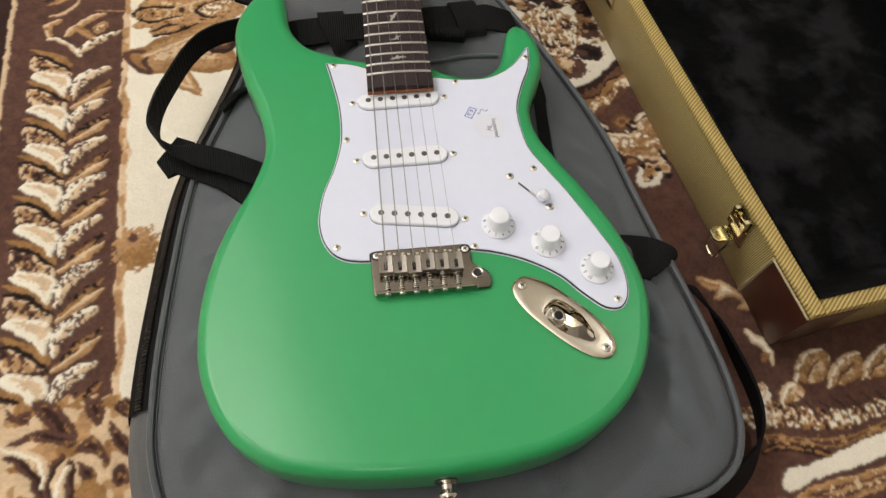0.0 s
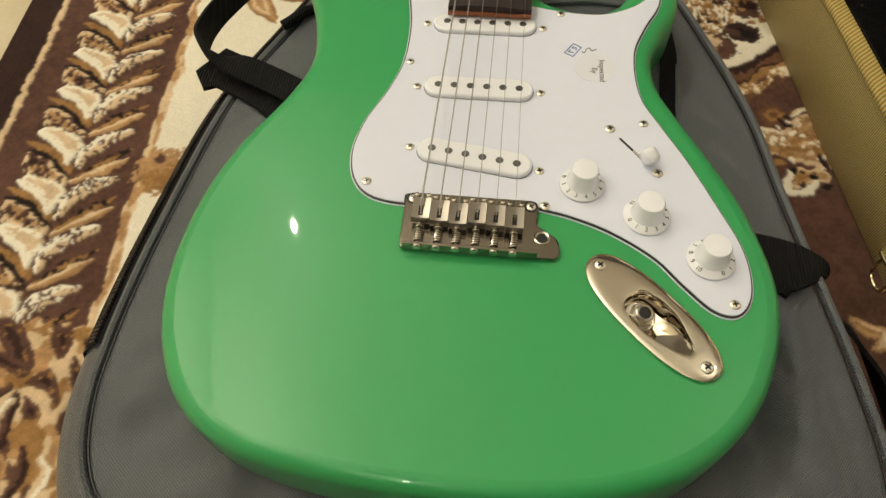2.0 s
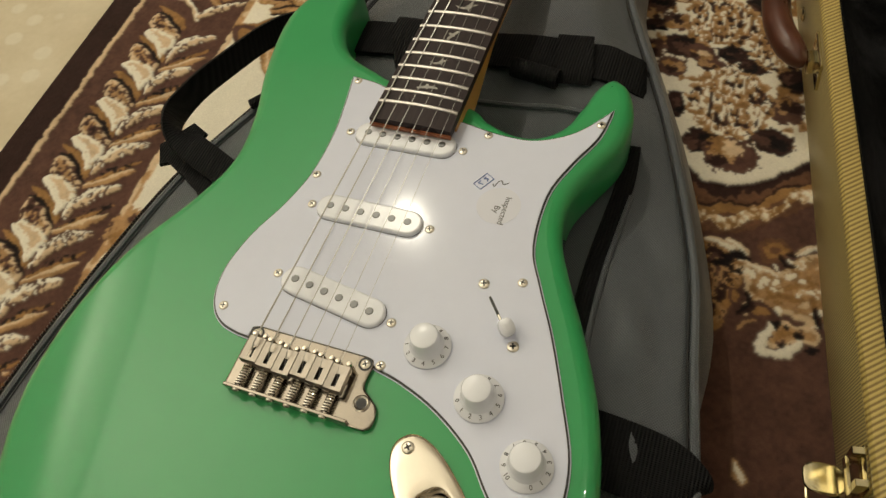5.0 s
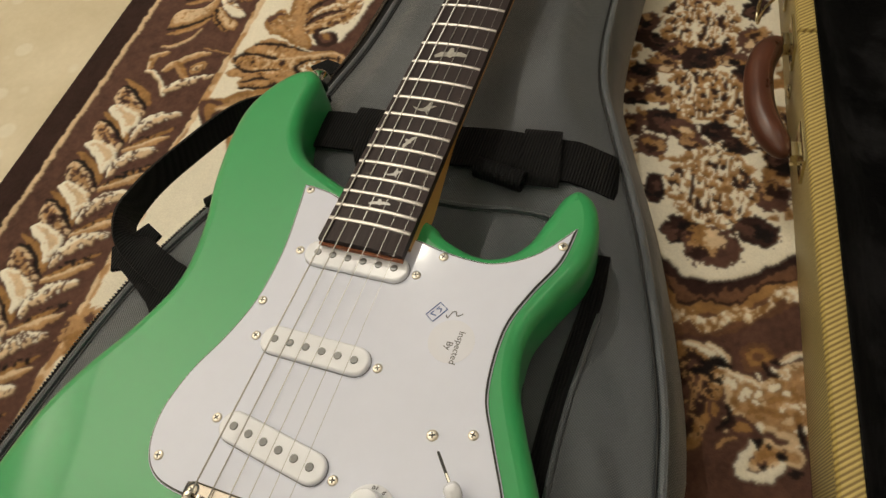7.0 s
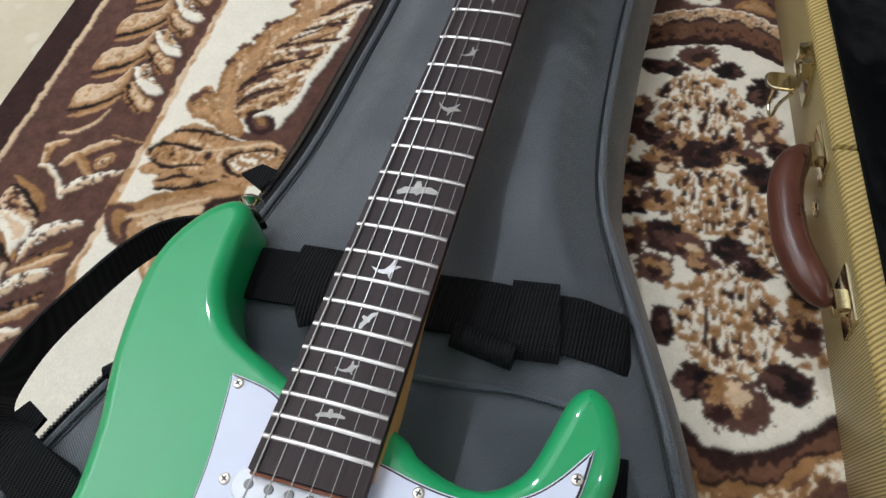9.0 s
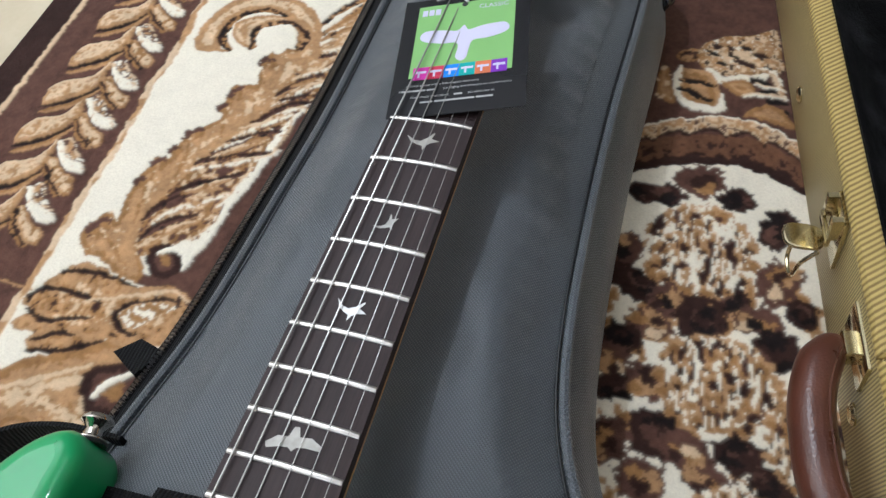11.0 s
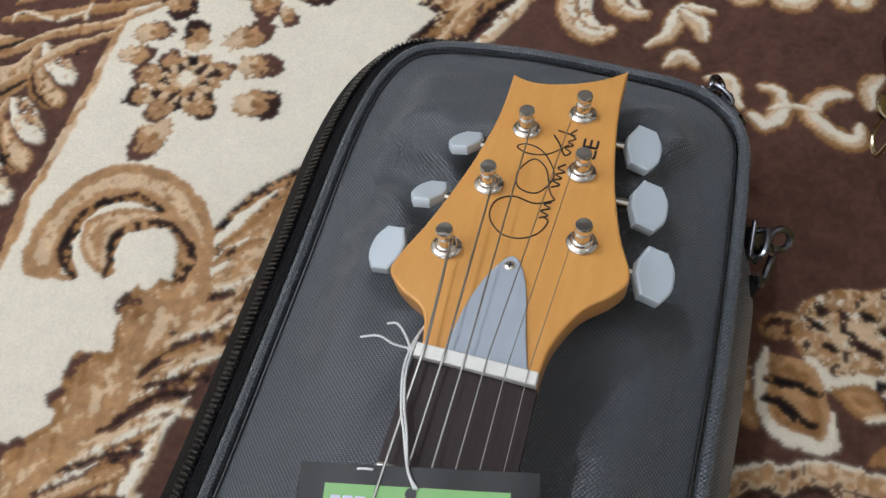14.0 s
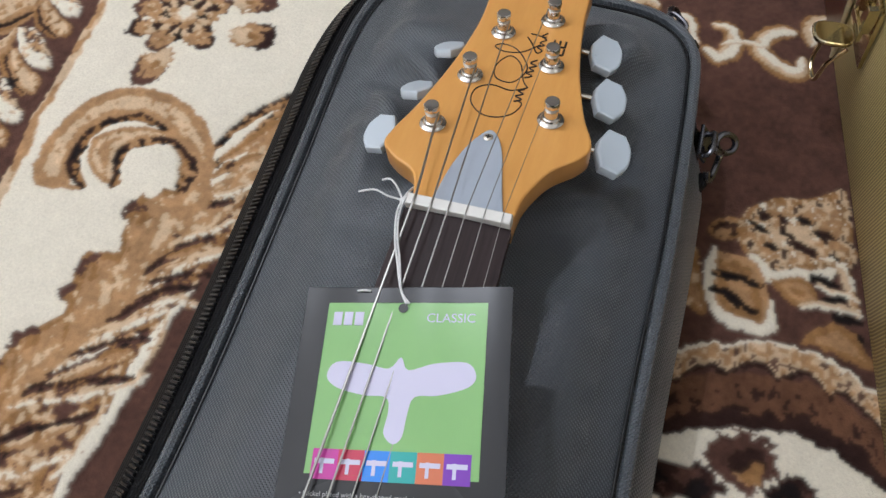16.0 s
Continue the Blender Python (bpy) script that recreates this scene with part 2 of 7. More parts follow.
def spline(points, closed=True, steps=6):
    """A smooth line through the points; a point given twice is a corner."""
    p = [Vector(q) for q in points]
    n, out = len(p), []
    for i in range(n if closed else n - 1):
        b, c = p[i], p[(i + 1) % n]
        if (b - c).length < 1e-9:
            continue
        a = p[i - 1] if closed or i else b
        d = p[(i + 2) % n] if closed or i + 2 < n else c
        for k in range(steps):
            t = k / steps
            out.append(0.5 * (2 * b + (c - a) * t + (2 * a - 5 * b + 4 * c - d) * t * t + (3 * b - a - 3 * c + d) * t**3))
    if not closed:
        out.append(p[-1])
    return out


def mm(*flat):
    return [(flat[i] / 1000, flat[i + 1] / 1000) for i in range(0, len(flat), 2)]


def ccw(pts):
    area = sum(a[0] * b[1] - b[0] * a[1] for a, b in zip(pts, pts[1:] + pts[:1]))
    return pts if area > 0 else pts[::-1]


def offset(pts, d):
    """The closed line moved outwards by d."""
    out, n = [], len(pts)
    for i in range(n):
        a, b, c = Vector(pts[i - 1][:2]), Vector(pts[i][:2]), Vector(pts[(i + 1) % n][:2])
        e, f = (b - a), (c - b)
        e, f = (e.normalized() if e.length else f.normalized()), (f.normalized() if f.length else e.normalized())
        t = e + f
        t = t.normalized() if t.length > 1e-6 else e
        out.append(b + d * Vector((t.y, -t.x)))
    return out


def slab(pts, profile, cut=0.0, hole=None, warp=None):
    """A plate with the outline pts and an edge profile of (outwards, z) from the under side to the top."""
    pts = ccw([Vector(p[:2]) for p in pts])
    bm = bmesh.new()
    rings = []
    for out, z in profile:
        rings.append([bm.verts.new((p[0], p[1], z)) for p in offset(pts, out)])
    n = len(pts)
    for a, b in zip(rings, rings[1:]):
        for i in range(n):
            bm.faces.new((a[i], a[(i + 1) % n], b[(i + 1) % n], b[i]))
    for ring, flip in ((rings[0], True), (rings[-1], False)):
        cap = bmesh.new()
        vs = [cap.verts.new(v.co) for v in ring]
        cap.faces.new(vs[::-1] if flip else vs)
        if cut:
            xs, ys = [v.co.x for v in vs], [v.co.y for v in vs]
            for lo, hi, axis in ((min(xs), max(xs), (1, 0, 0)), (min(ys), max(ys), (0, 1, 0))):
                k = lo + cut
                while k < hi:
                    at = Vector(axis) * k
                    bmesh.ops.bisect_plane(cap, geom=cap.verts[:] + cap.edges[:] + cap.faces[:], plane_co=at, plane_no=axis)
                    k += cut
            if hole and not flip:
                gone = [f for f in cap.faces if hole(f.calc_center_median())]
                bmesh.ops.delete(cap, geom=gone, context="FACES")
        tmp = bpy.data.meshes.new("cap")
        cap.to_mesh(tmp)
        bm.from_mesh(tmp)
        cap.free()
        bpy.data.meshes.remove(tmp)
    if warp:
        for v in bm.verts:
            v.co = warp(v.co)
    return bm


def rounded(r, z0, z1, steps=4, low=None):
    """An edge profile with rounded arrises of radius r above and low below."""
    low = r if low is None else low
    out = [(-low * (1 - math.sin(a)), z0 + low * (1 - math.cos(a))) for a in (math.pi / 2 * k / steps for k in range(steps + 1))]
    return out + [(-r * (1 - math.cos(a)), z1 - r * (1 - math.sin(a))) for a in (math.pi / 2 * k / steps for k in range(steps + 1))]


def circle(x, y, r, n=24, sx=1.0, sy=1.0, power=2.0):
    out = []
    for k in range(n):
        c, s = math.cos(2 * math.pi * k / n), math.sin(2 * math.pi * k / n)
        out.append((x + sx * r * math.copysign(abs(c) ** (2 / power), c), y + sy * r * math.copysign(abs(s) ** (2 / power), s)))
    return out


def lathe(profile, n=24):
    """A turned body round z: profile of (radius, z) upwards."""
    bm = bmesh.new()
    rings = [[bm.verts.new((r * math.cos(2 * math.pi * k / n), r * math.sin(2 * math.pi * k / n), z)) for k in range(n)] for r, z in profile]
    for a, b in zip(rings, rings[1:]):
        for i in range(n):
            bm.faces.new((a[i], a[(i + 1) % n], b[(i + 1) % n], b[i]))
    bm.faces.new(rings[0][::-1])
    bm.faces.new(rings[-1])
    return bm


def brick(x0, x1, y0, y1, z0, z1, r=0.0004):
    bm = slab([(x0, y0), (x1, y0), (x1, y1), (x0, y1)], [(-r, z0), (0, z0 + r), (0, z1 - r), (-r, z1)])
    return bm


def join(*bms):
    out = bmesh.new()
    for b in bms:
        tmp = bpy.data.meshes.new("joined")
        b.to_mesh(tmp)
        out.from_mesh(tmp)
        b.free()
        bpy.data.meshes.remove(tmp)
    return out


def moved(bm, m):
    bm.transform(m)
    return bm


def tube(path, r, n=8, ends=True, taper=None):
    """A round cord of radius r along a line of points."""
    p = [Vector(q) for q in path]
    bm, rings, up = bmesh.new(), [], None
    for i, q in enumerate(p):
        d = (p[min(i + 1, len(p) - 1)] - p[max(i - 1, 0)]).normalized()
        if up is None:
            up = Vector((0, 0, 1)) if abs(d.z) < 0.9 else Vector((1, 0, 0))
        side = d.cross(up).normalized()
        up = side.cross(d).normalized()
        k = r * (taper(i / (len(p) - 1)) if taper else 1)
        rings.append([bm.verts.new(q + k * (math.cos(a) * side + math.sin(a) * up)) for a in (2 * math.pi * j / n for j in range(n))])
    for a, b in zip(rings, rings[1:]):
        for i in range(n):
            bm.faces.new((a[i], b[i], b[(i + 1) % n], a[(i + 1) % n]))
    if ends:
        bm.faces.new(rings[0])
        bm.faces.new(rings[-1][::-1])
    return bm


def ribbon(path, width, thick, normal):
    """A strap along a line of points; normal(k) is its face's direction at the share k of the way."""
    p = [Vector(q) for q in path]
    bm, rings = bmesh.new(), []
    for i, q in enumerate(p):
        d = (p[min(i + 1, len(p) - 1)] - p[max(i - 1, 0)]).normalized()
        nrm = Vector(normal(i / (len(p) - 1)))
        nrm = (nrm - d * nrm.dot(d)).normalized()
        side = d.cross(nrm)
        w, h = width / 2, thick / 2
        rings.append([bm.verts.new(q + a * side * w + b * nrm * h) for a, b in ((-1, -1), (-0.5, -1), (0.5, -1), (1, -1), (1, 1), (0.5, 1), (-0.5, 1), (-1, 1))])
    for a, b in zip(rings, rings[1:]):
        for i in range(8):
            bm.faces.new((a[i], a[(i + 1) % 8], b[(i + 1) % 8], b[i]))
    bm.faces.new(rings[0][::-1])
    bm.faces.new(rings[-1])
    bmesh.ops.recalc_face_normals(bm, faces=bm.faces[:])
    return bm


def lettering(text, size, depth=0.00015):
    """Raised writing, centred on the origin, as a bmesh."""
    data = bpy.data.curves.new("letters", "FONT")
    data.body, data.size, data.extrude, data.align_x, data.align_y, data.resolution_u = text, size, depth, "CENTER", "CENTER", 3
    ob = bpy.data.objects.new("letters", data)
    scene.collection.objects.link(ob)
    me = bpy.data.meshes.new_from_object(ob.evaluated_get(bpy.context.evaluated_depsgraph_get()))
    bpy.data.objects.remove(ob)
    bm = bmesh.new()
    bm.from_mesh(me)
    bpy.data.meshes.remove(me)
    return bm


def screw(r=0.0029, h=0.0011):
    """A domed cross-head screw."""
    bm = lathe([(r * 0.95, 0), (r, h * 0.3), (r * 0.95, h * 0.55), (r * 0.78, h * 0.82), (r * 0.5, h)], 20)
    return bm


def cross(r=0.0029, h=0.0011):
    return join(brick(-r * 0.56, r * 0.56, -r * 0.15, r * 0.15, h * 0.9, h * 1.08, 0.00005), brick(-r * 0.15, r * 0.15, -r * 0.56, r * 0.56, h * 0.9, h * 1.10, 0.00005))

# ---- the room: floor, walls, ceiling ----
def sheet(name, x0, x1, y0, y1, z0, z1, material, label, category):
    bm = brick(x0, x1, y0, y1, z0, z1, 0.002)
    return tagged(part(name, bm, material, None), label, category, kind="structure")


RUGTHICK = 0.009
sheet("floor", -2.6, 2.6, -2.6, 2.66, -0.20, -RUGTHICK, STONE, "cream terrazzo floor tiles with pale stone chips", "floor")
# unseen walls: white ones bounce fill light, brown ones keep shade deep
sheet("wall_west", -2.7, -2.6, -2.6, 2.66, -RUGTHICK, 2.65, WALLWHITE, "plain white painted wall, unseen, that closes the room and bounces light", "wall")
sheet("wall_east", 2.6, 2.7, -2.6, 2.66, -RUGTHICK, 2.65, WALLWHITE, "plain white painted wall, unseen, that closes the room and bounces light", "wall")
sheet("wall_south", -2.7, 2.7, -2.7, -2.6, -RUGTHICK, 2.65, WALLPAINT, "plain brown painted wall, unseen, that closes the room", "wall")
sheet("wall_north", -2.7, 2.7, 2.66, 2.76, -RUGTHICK, 2.65, WALLPAINT, "plain brown painted wall, unseen, that closes the room", "wall")
sheet("ceiling", -2.7, 2.7, -2.7, 2.76, 2.65, 2.75, CEILING, "plain white painted ceiling over the room", "ceiling")

# ---- the rug ----
CREAM, PALE, TAN, OCHRE = (0.82, 0.76, 0.63), (0.65, 0.48, 0.31), (0.43, 0.25, 0.120), (0.31, 0.165, 0.064)
BROWN, DARK, BLACKISH = (0.102, 0.050, 0.037), (0.036, 0.017, 0.014), (0.013, 0.009, 0.009)
ROSE, UMBER = (0.47, 0.285, 0.165), (0.150, 0.072, 0.040)
SKEW = 0.08


def lattice_noise(x, y, cell, seed):
    """Smooth value noise, -1 to 1, on numpy arrays."""
    g = np.random.RandomState(seed).rand(64, 64) * 2 - 1
    u, v = x / cell + 500.0, y / cell + 500.0
    i, j = np.floor(u).astype(int), np.floor(v).astype(int)
    u, v = u - i, v - j
    u, v = u * u * (3 - 2 * u), v * v * (3 - 2 * v)
    i, j, i1, j1 = i % 64, j % 64, (i + 1) % 64, (j + 1) % 64
    return (g[i, j] * (1 - u) + g[i1, j] * u) * (1 - v) + (g[i, j1] * (1 - u) + g[i1, j1] * u) * v


class Weave:
    """The rug's drawn pattern: colour and height of the pile over a grid of tufts."""

    def __init__(self, xs, ys):
        self.xs, self.ys = xs, ys
        self.x, self.y = np.meshgrid(xs, ys, indexing="ij")
        # the rug lies a few degrees askew
        self.x = self.x - SKEW * self.y
        x, y = self.x, self.y
        self.wx = x + 0.0012 * lattice_noise(x, y, 0.007, 3) + 0.0006 * lattice_noise(x, y, 0.0026, 4)
        self.wy = y + 0.0012 * lattice_noise(x, y, 0.007, 5) + 0.0006 * lattice_noise(x, y, 0.0026, 6)
        self.speck = 0.7 * lattice_noise(x, y * 0.8, 0.0023, 17) + 0.5 * lattice_noise(x, y, 0.0045, 18)
        self.fuzz = 0.6 * lattice_noise(x, y, 0.0022, 7) + 0.4 * lattice_noise(x, y, 0.005, 8)
        self.c = np.empty(x.shape + (3,))
        self.c[:] = BROWN
        self.h = np.zeros(x.shape)

    def box(self, x, y, r):
        x, r = x + SKEW * y, r * 1.1
        a, b = np.searchsorted(self.xs, (x - r, x + r))
        c, d = np.searchsorted(self.ys, (y - r, y + r))
        return slice(a, b), slice(c, d)

    def put(self, where, mask, colour, height=None):
        self.c[where][mask] = colour
        if height is not None:
            self.h[where][mask] = height

    def whole(self, mask, colour, height=None):
        self.put((slice(None), slice(None)), mask, colour, height)

    def blob(self, x, y, r, colour, squash=1.0, turn=0.0, rough=0.25, rise=0.0012):
        s = self.box(x, y, r * 1.6)
        a = radians(turn)
        dx, dy = self.wx[s] - x, self.wy[s] - y
        u, v = dx * np.cos(a) + dy * np.sin(a), (-dx * np.sin(a) + dy * np.cos(a)) / squash
        self.put(s, np.hypot(u, v) < r * (1 + rough * self.fuzz[s]), colour, rise)

    def streak(self, points, closed, steps):
        """The line through the points, its box on the grid, and what lies in it: distance, side and share of the way."""
        p = np.array([(q[0], q[1]) for q in spline(points, closed, steps)])
        lo, hi = p.min(0), p.max(0)
        s = self.box(*((lo + hi) / 2), max(hi - lo) * 0.5 + 0.012)
        x, y = self.wx[s], self.wy[s]
        near, side, way = np.full(x.shape, 9.0), np.zeros(x.shape), np.zeros(x.shape)
        inside = np.zeros(x.shape, bool)
        ends = np.roll(p, -1, 0) if closed else p[1:]
        for i, ((ax, ay), (bx, by)) in enumerate(zip(p, ends)):
            dx, dy = bx - ax, by - ay
            t = np.clip(((x - ax) * dx + (y - ay) * dy) / max(dx * dx + dy * dy, 1e-12), 0, 1)
            d = np.hypot(x - ax - t * dx, y - ay - t * dy)
            closer = d < near
            near = np.where(closer, d, near)
            side = np.where(closer, np.sign(dx * (y - ay) - dy * (x - ax)), side)
            way = np.where(closer, (i + t) / max(len(ends), 1), way)
            if closed:
                over = (ay > y) != (by > y)
                inside ^= over & (x < dx * (y - ay) / (dy if abs(dy) > 1e-12 else 1e-12) + ax)
        return s, near, side, way, inside

    def paint(self, s, mask, share, tones, rise, fleck):
        k = (np.clip(share + 0.12 * self.fuzz[s], 0, 0.999) * len(tones)).astype(int)
        for i, tone in enumerate(tones):
            self.put(s, mask & (k == i), tone, rise)
        for tone, level in fleck:
            grain = self.speck[s]
            self.put(s, mask & (grain > level if level > -0.3 else grain < level * 0.75), tone, rise * 0.7)

    def stroke(self, flat, widths, tones, rise=0.0012, fleck=()):
        """A tapering band along a line, in millimetres; tones run across it."""
        s, near, side, way, _ = self.streak(mm(*flat), False, 4)
        half = np.interp(way, np.linspace(0, 1, len(widths)), widths) / 1000 * (1 + 0.16 * self.fuzz[s])
        self.paint(s, near < half, 0.5 + 0.5 * side * near / np.maximum(half, 1e-5), tones, rise, fleck)

    def fill(self, flat, tones, rise=0.0012, fleck=(), steps=2):
        """A filled outline, in millimetres; tones run from its edge inwards."""
        s, near, _, _, inside = self.streak(mm(*flat), True, steps)
        if inside.any():
            self.paint(s, inside, near / max(near[inside].max(), 1e-6), tones, rise, fleck)


def axis_points(a, b, c, d, fine, coarse):
    """Fine steps between b and c, coarse ones out to a and d."""
    return np.concatenate([np.arange(a, b, coarse), np.arange(b, c, fine), np.arange(c, d + coarse, coarse)])


def garland_line(flat, step):
    """Millimetres across the border and along it, moved along by a step, as places on the rug."""
    out = []
    for i in range(0, len(flat), 2):
        y = (flat[i + 1] + step) / 1000
        out += [flat[i] - 308 - 1000 * SKEW * y, 1000 * y]
    return out


def garland_low(w, step, k):
    """One pair of leaves of the border's lower half: a cream-bellied leaf outwards, a flecked one inwards."""
    at = lambda *flat: garland_line(flat, step + 1.5 * math.sin(2.7 * k))
    w.fill(at(-41, 163, -45, 167, -34, 166, -14, 158, -3, 150, 0, 137, -14, 147, -30, 156), (OCHRE, OCHRE), 0.0010)
    w.fill(at(-42, 154, -30, 154, -15, 145, -1, 133, -2, 123, -18, 128, -32, 131, -41, 139), (PALE, TAN), 0.0020, fleck=((BROWN, 0.02), (DARK, 0.5)))
    w.fill(at(-39, 127, -32, 133, -18, 130, -2, 125, 1, 113, -2, 108, -4, 96, -11, 108, -20, 116, -31, 122), (CREAM, PALE), 0.0024, fleck=((PALE, 0.35),))
    w.stroke(at(-39, 126, -31, 121, -20, 115, -11, 107, -5, 97), (1.6, 2.2, 2.4, 2.2, 1.0), (CREAM,), 0.0024)
    w.stroke(at(-43, 156, -31, 156, -16, 147, 0, 133), (1.2, 2.4, 2.4, 0.8), (BLACKISH,), 0.0)
    w.stroke(at(4, 81, 18, 91, 29, 99, 40, 109), (2.4, 4.2, 4.6, 1.6), (TAN, PALE), 0.0014)
    w.stroke(at(4, 86, 15, 98, 27, 109, 40, 119), (2.2, 4.4, 4.4, 2.2), (OCHRE, BROWN), 0.0006, fleck=((BLACKISH, 0.25),))
    w.stroke(at(3, 96, 5, 108, 11, 119, 20, 128, 37, 137), (2.6, 5.2, 7.6, 7.2, 2.6), (PALE, CREAM), 0.0022, fleck=((BROWN, 0.10), (CREAM, 0.55)))


def garland_high(w, step, k):
    """One pair of leaves of the border's upper half: a plump rosy leaf outwards, a white-edged shell inwards."""
    at = lambda *flat: garland_line(flat, step + 1.5 * math.sin(2.1 * k))
    w.stroke(at(8, 657, -3, 640, -21, 628, -31, 623), (1.6, 3.2, 3.4, 1.4), (OCHRE, TAN), 0.0010)
    w.fill(at(-34, 631, -36, 649, -28, 661, -6, 670, 0, 683, 3, 695, 7, 682, 7, 665, -1, 651, -17, 639), (TAN, PALE, PALE), 0.0022, fleck=((TAN, 0.25), (ROSE, -0.9)))
    w.stroke(at(-35, 648, -27, 659, -6, 668, 1, 682, 3, 693), (1.4, 2.0, 2.0, 1.8, 0.8), (PALE,), 0.0024)
    w.stroke(at(9, 663, -2, 648, -19, 636, -34, 629), (0.8, 1.6, 1.9, 1.0), (BLACKISH,), 0.0)
    w.fill(at(7, 669, 12, 676, 20, 668, 31, 661, 41, 656, 43, 644, 34, 644, 22, 652), (TAN, PALE, PALE), 0.0016, fleck=((OCHRE, 0.3),))
    w.stroke(at(8, 667, 18, 654, 33, 643), (3.0, 4.6, 3.2), (OCHRE, DARK, TAN), 0.0008, fleck=((BLACKISH, 0.35),))
    w.fill(at(8, 693, 16, 697, 32, 681, 43, 672, 26, 675, 15, 682), (PALE, TAN), 0.0016, fleck=((BROWN, 0.0), (CREAM, 0.4)))
    w.fill(at(5, 690, 9, 692, 15, 683, 26, 676, 42, 672, 44, 665, 35, 663, 26, 666, 14, 676), (CREAM, CREAM), 0.0024, fleck=((PALE, 0.5),))


def heart(w, x, y, rx, ry, seed):
    """The heart of a medallion flower: scales of tan combed through with upright cream strokes, dark at their feet."""
    rs = np.random.RandomState(seed)
    s = w.box(x, y, 1.25 * max(rx, ry))
    px, py = w.wx[s], w.wy[s]
    rim = np.hypot((px - x) / rx, (py - y) / ry) * (1 + 0.12 * lattice_noise(px, py, 0.009, seed))
    w.put(s, rim < 1.06, CREAM, 0.0018)
    comb = lattice_noise(px, py * 0.32, 0.0019, seed + 1)
    w.put(s, (rim < 1.08) & (comb > 0.30), TAN, 0.0010)
    for share, count in ((0.0, 1), (0.36, 6), (0.68, 11), (0.97, 15)):
        for k in range(count):
            a = 2 * math.pi * (k + 0.3 * rs.rand()) / count + share * 5
            cx, cy = x + share * rx * math.cos(a), y + share * ry * math.sin(a)
            r = 0.0062 + 0.0022 * rs.rand()
            w.blob(cx, cy, r, TAN, 0.72, 0, 0.5)
            w.blob(cx + 0.0012 * (rs.rand() - 0.5), cy - 0.0016, 0.72 * r, OCHRE, 0.7, 0, 0.6)
            if rs.rand() < 0.6:
                w.blob(cx + 0.003 * (rs.rand() - 0.5), cy - 0.0026, (0.30 + 0.34 * rs.rand()) * r, DARK, 0.75, 0, 0.8, 0.0004)
    w.put(s, (rim < 1.04) & (comb < -0.30), CREAM, 0.0018)
    w.put(s, (rim < 1.04) & (comb < -0.20) & (comb > -0.30), PALE, 0.0014)
    dash = lattice_noise(px, py * 0.36, 0.0026, seed + 2) + 0.35 * lattice_noise(px, py, 0.011, seed + 3)
    w.put(s, (rim < 1.02) & (dash > 0.42), BROWN, 0.0006)
    w.put(s, (rim < 1.02) & (dash > 0.58), DARK, 0.0003)


def petal(w, x, y, rx, ry, look_k, seed):
    """A ragged dark petal; look_k of 0 is all dark, 1 tan in its middle, 2 mostly tan."""
    rs = np.random.RandomState(seed)
    turn, rx, ry = 50 * (rs.rand() - 0.5), 1.24 * rx, 1.22 * ry
    w.blob(x, y, rx, BROWN if look_k else DARK, ry / rx, turn, 0.30)
    for k in range(4):
        dx, dy = (rs.rand() - 0.5) * rx, (rs.rand() - 0.5) * ry
        tone = ((BLACKISH, BROWN, BLACKISH, DARK), (TAN, DARK, OCHRE, DARK), (TAN, OCHRE, PALE, DARK))[look_k][k]
        w.blob(x + dx, y + dy, (0.50 - 0.07 * k) * rx, tone, ry / rx, turn, 0.7, 0.0006)


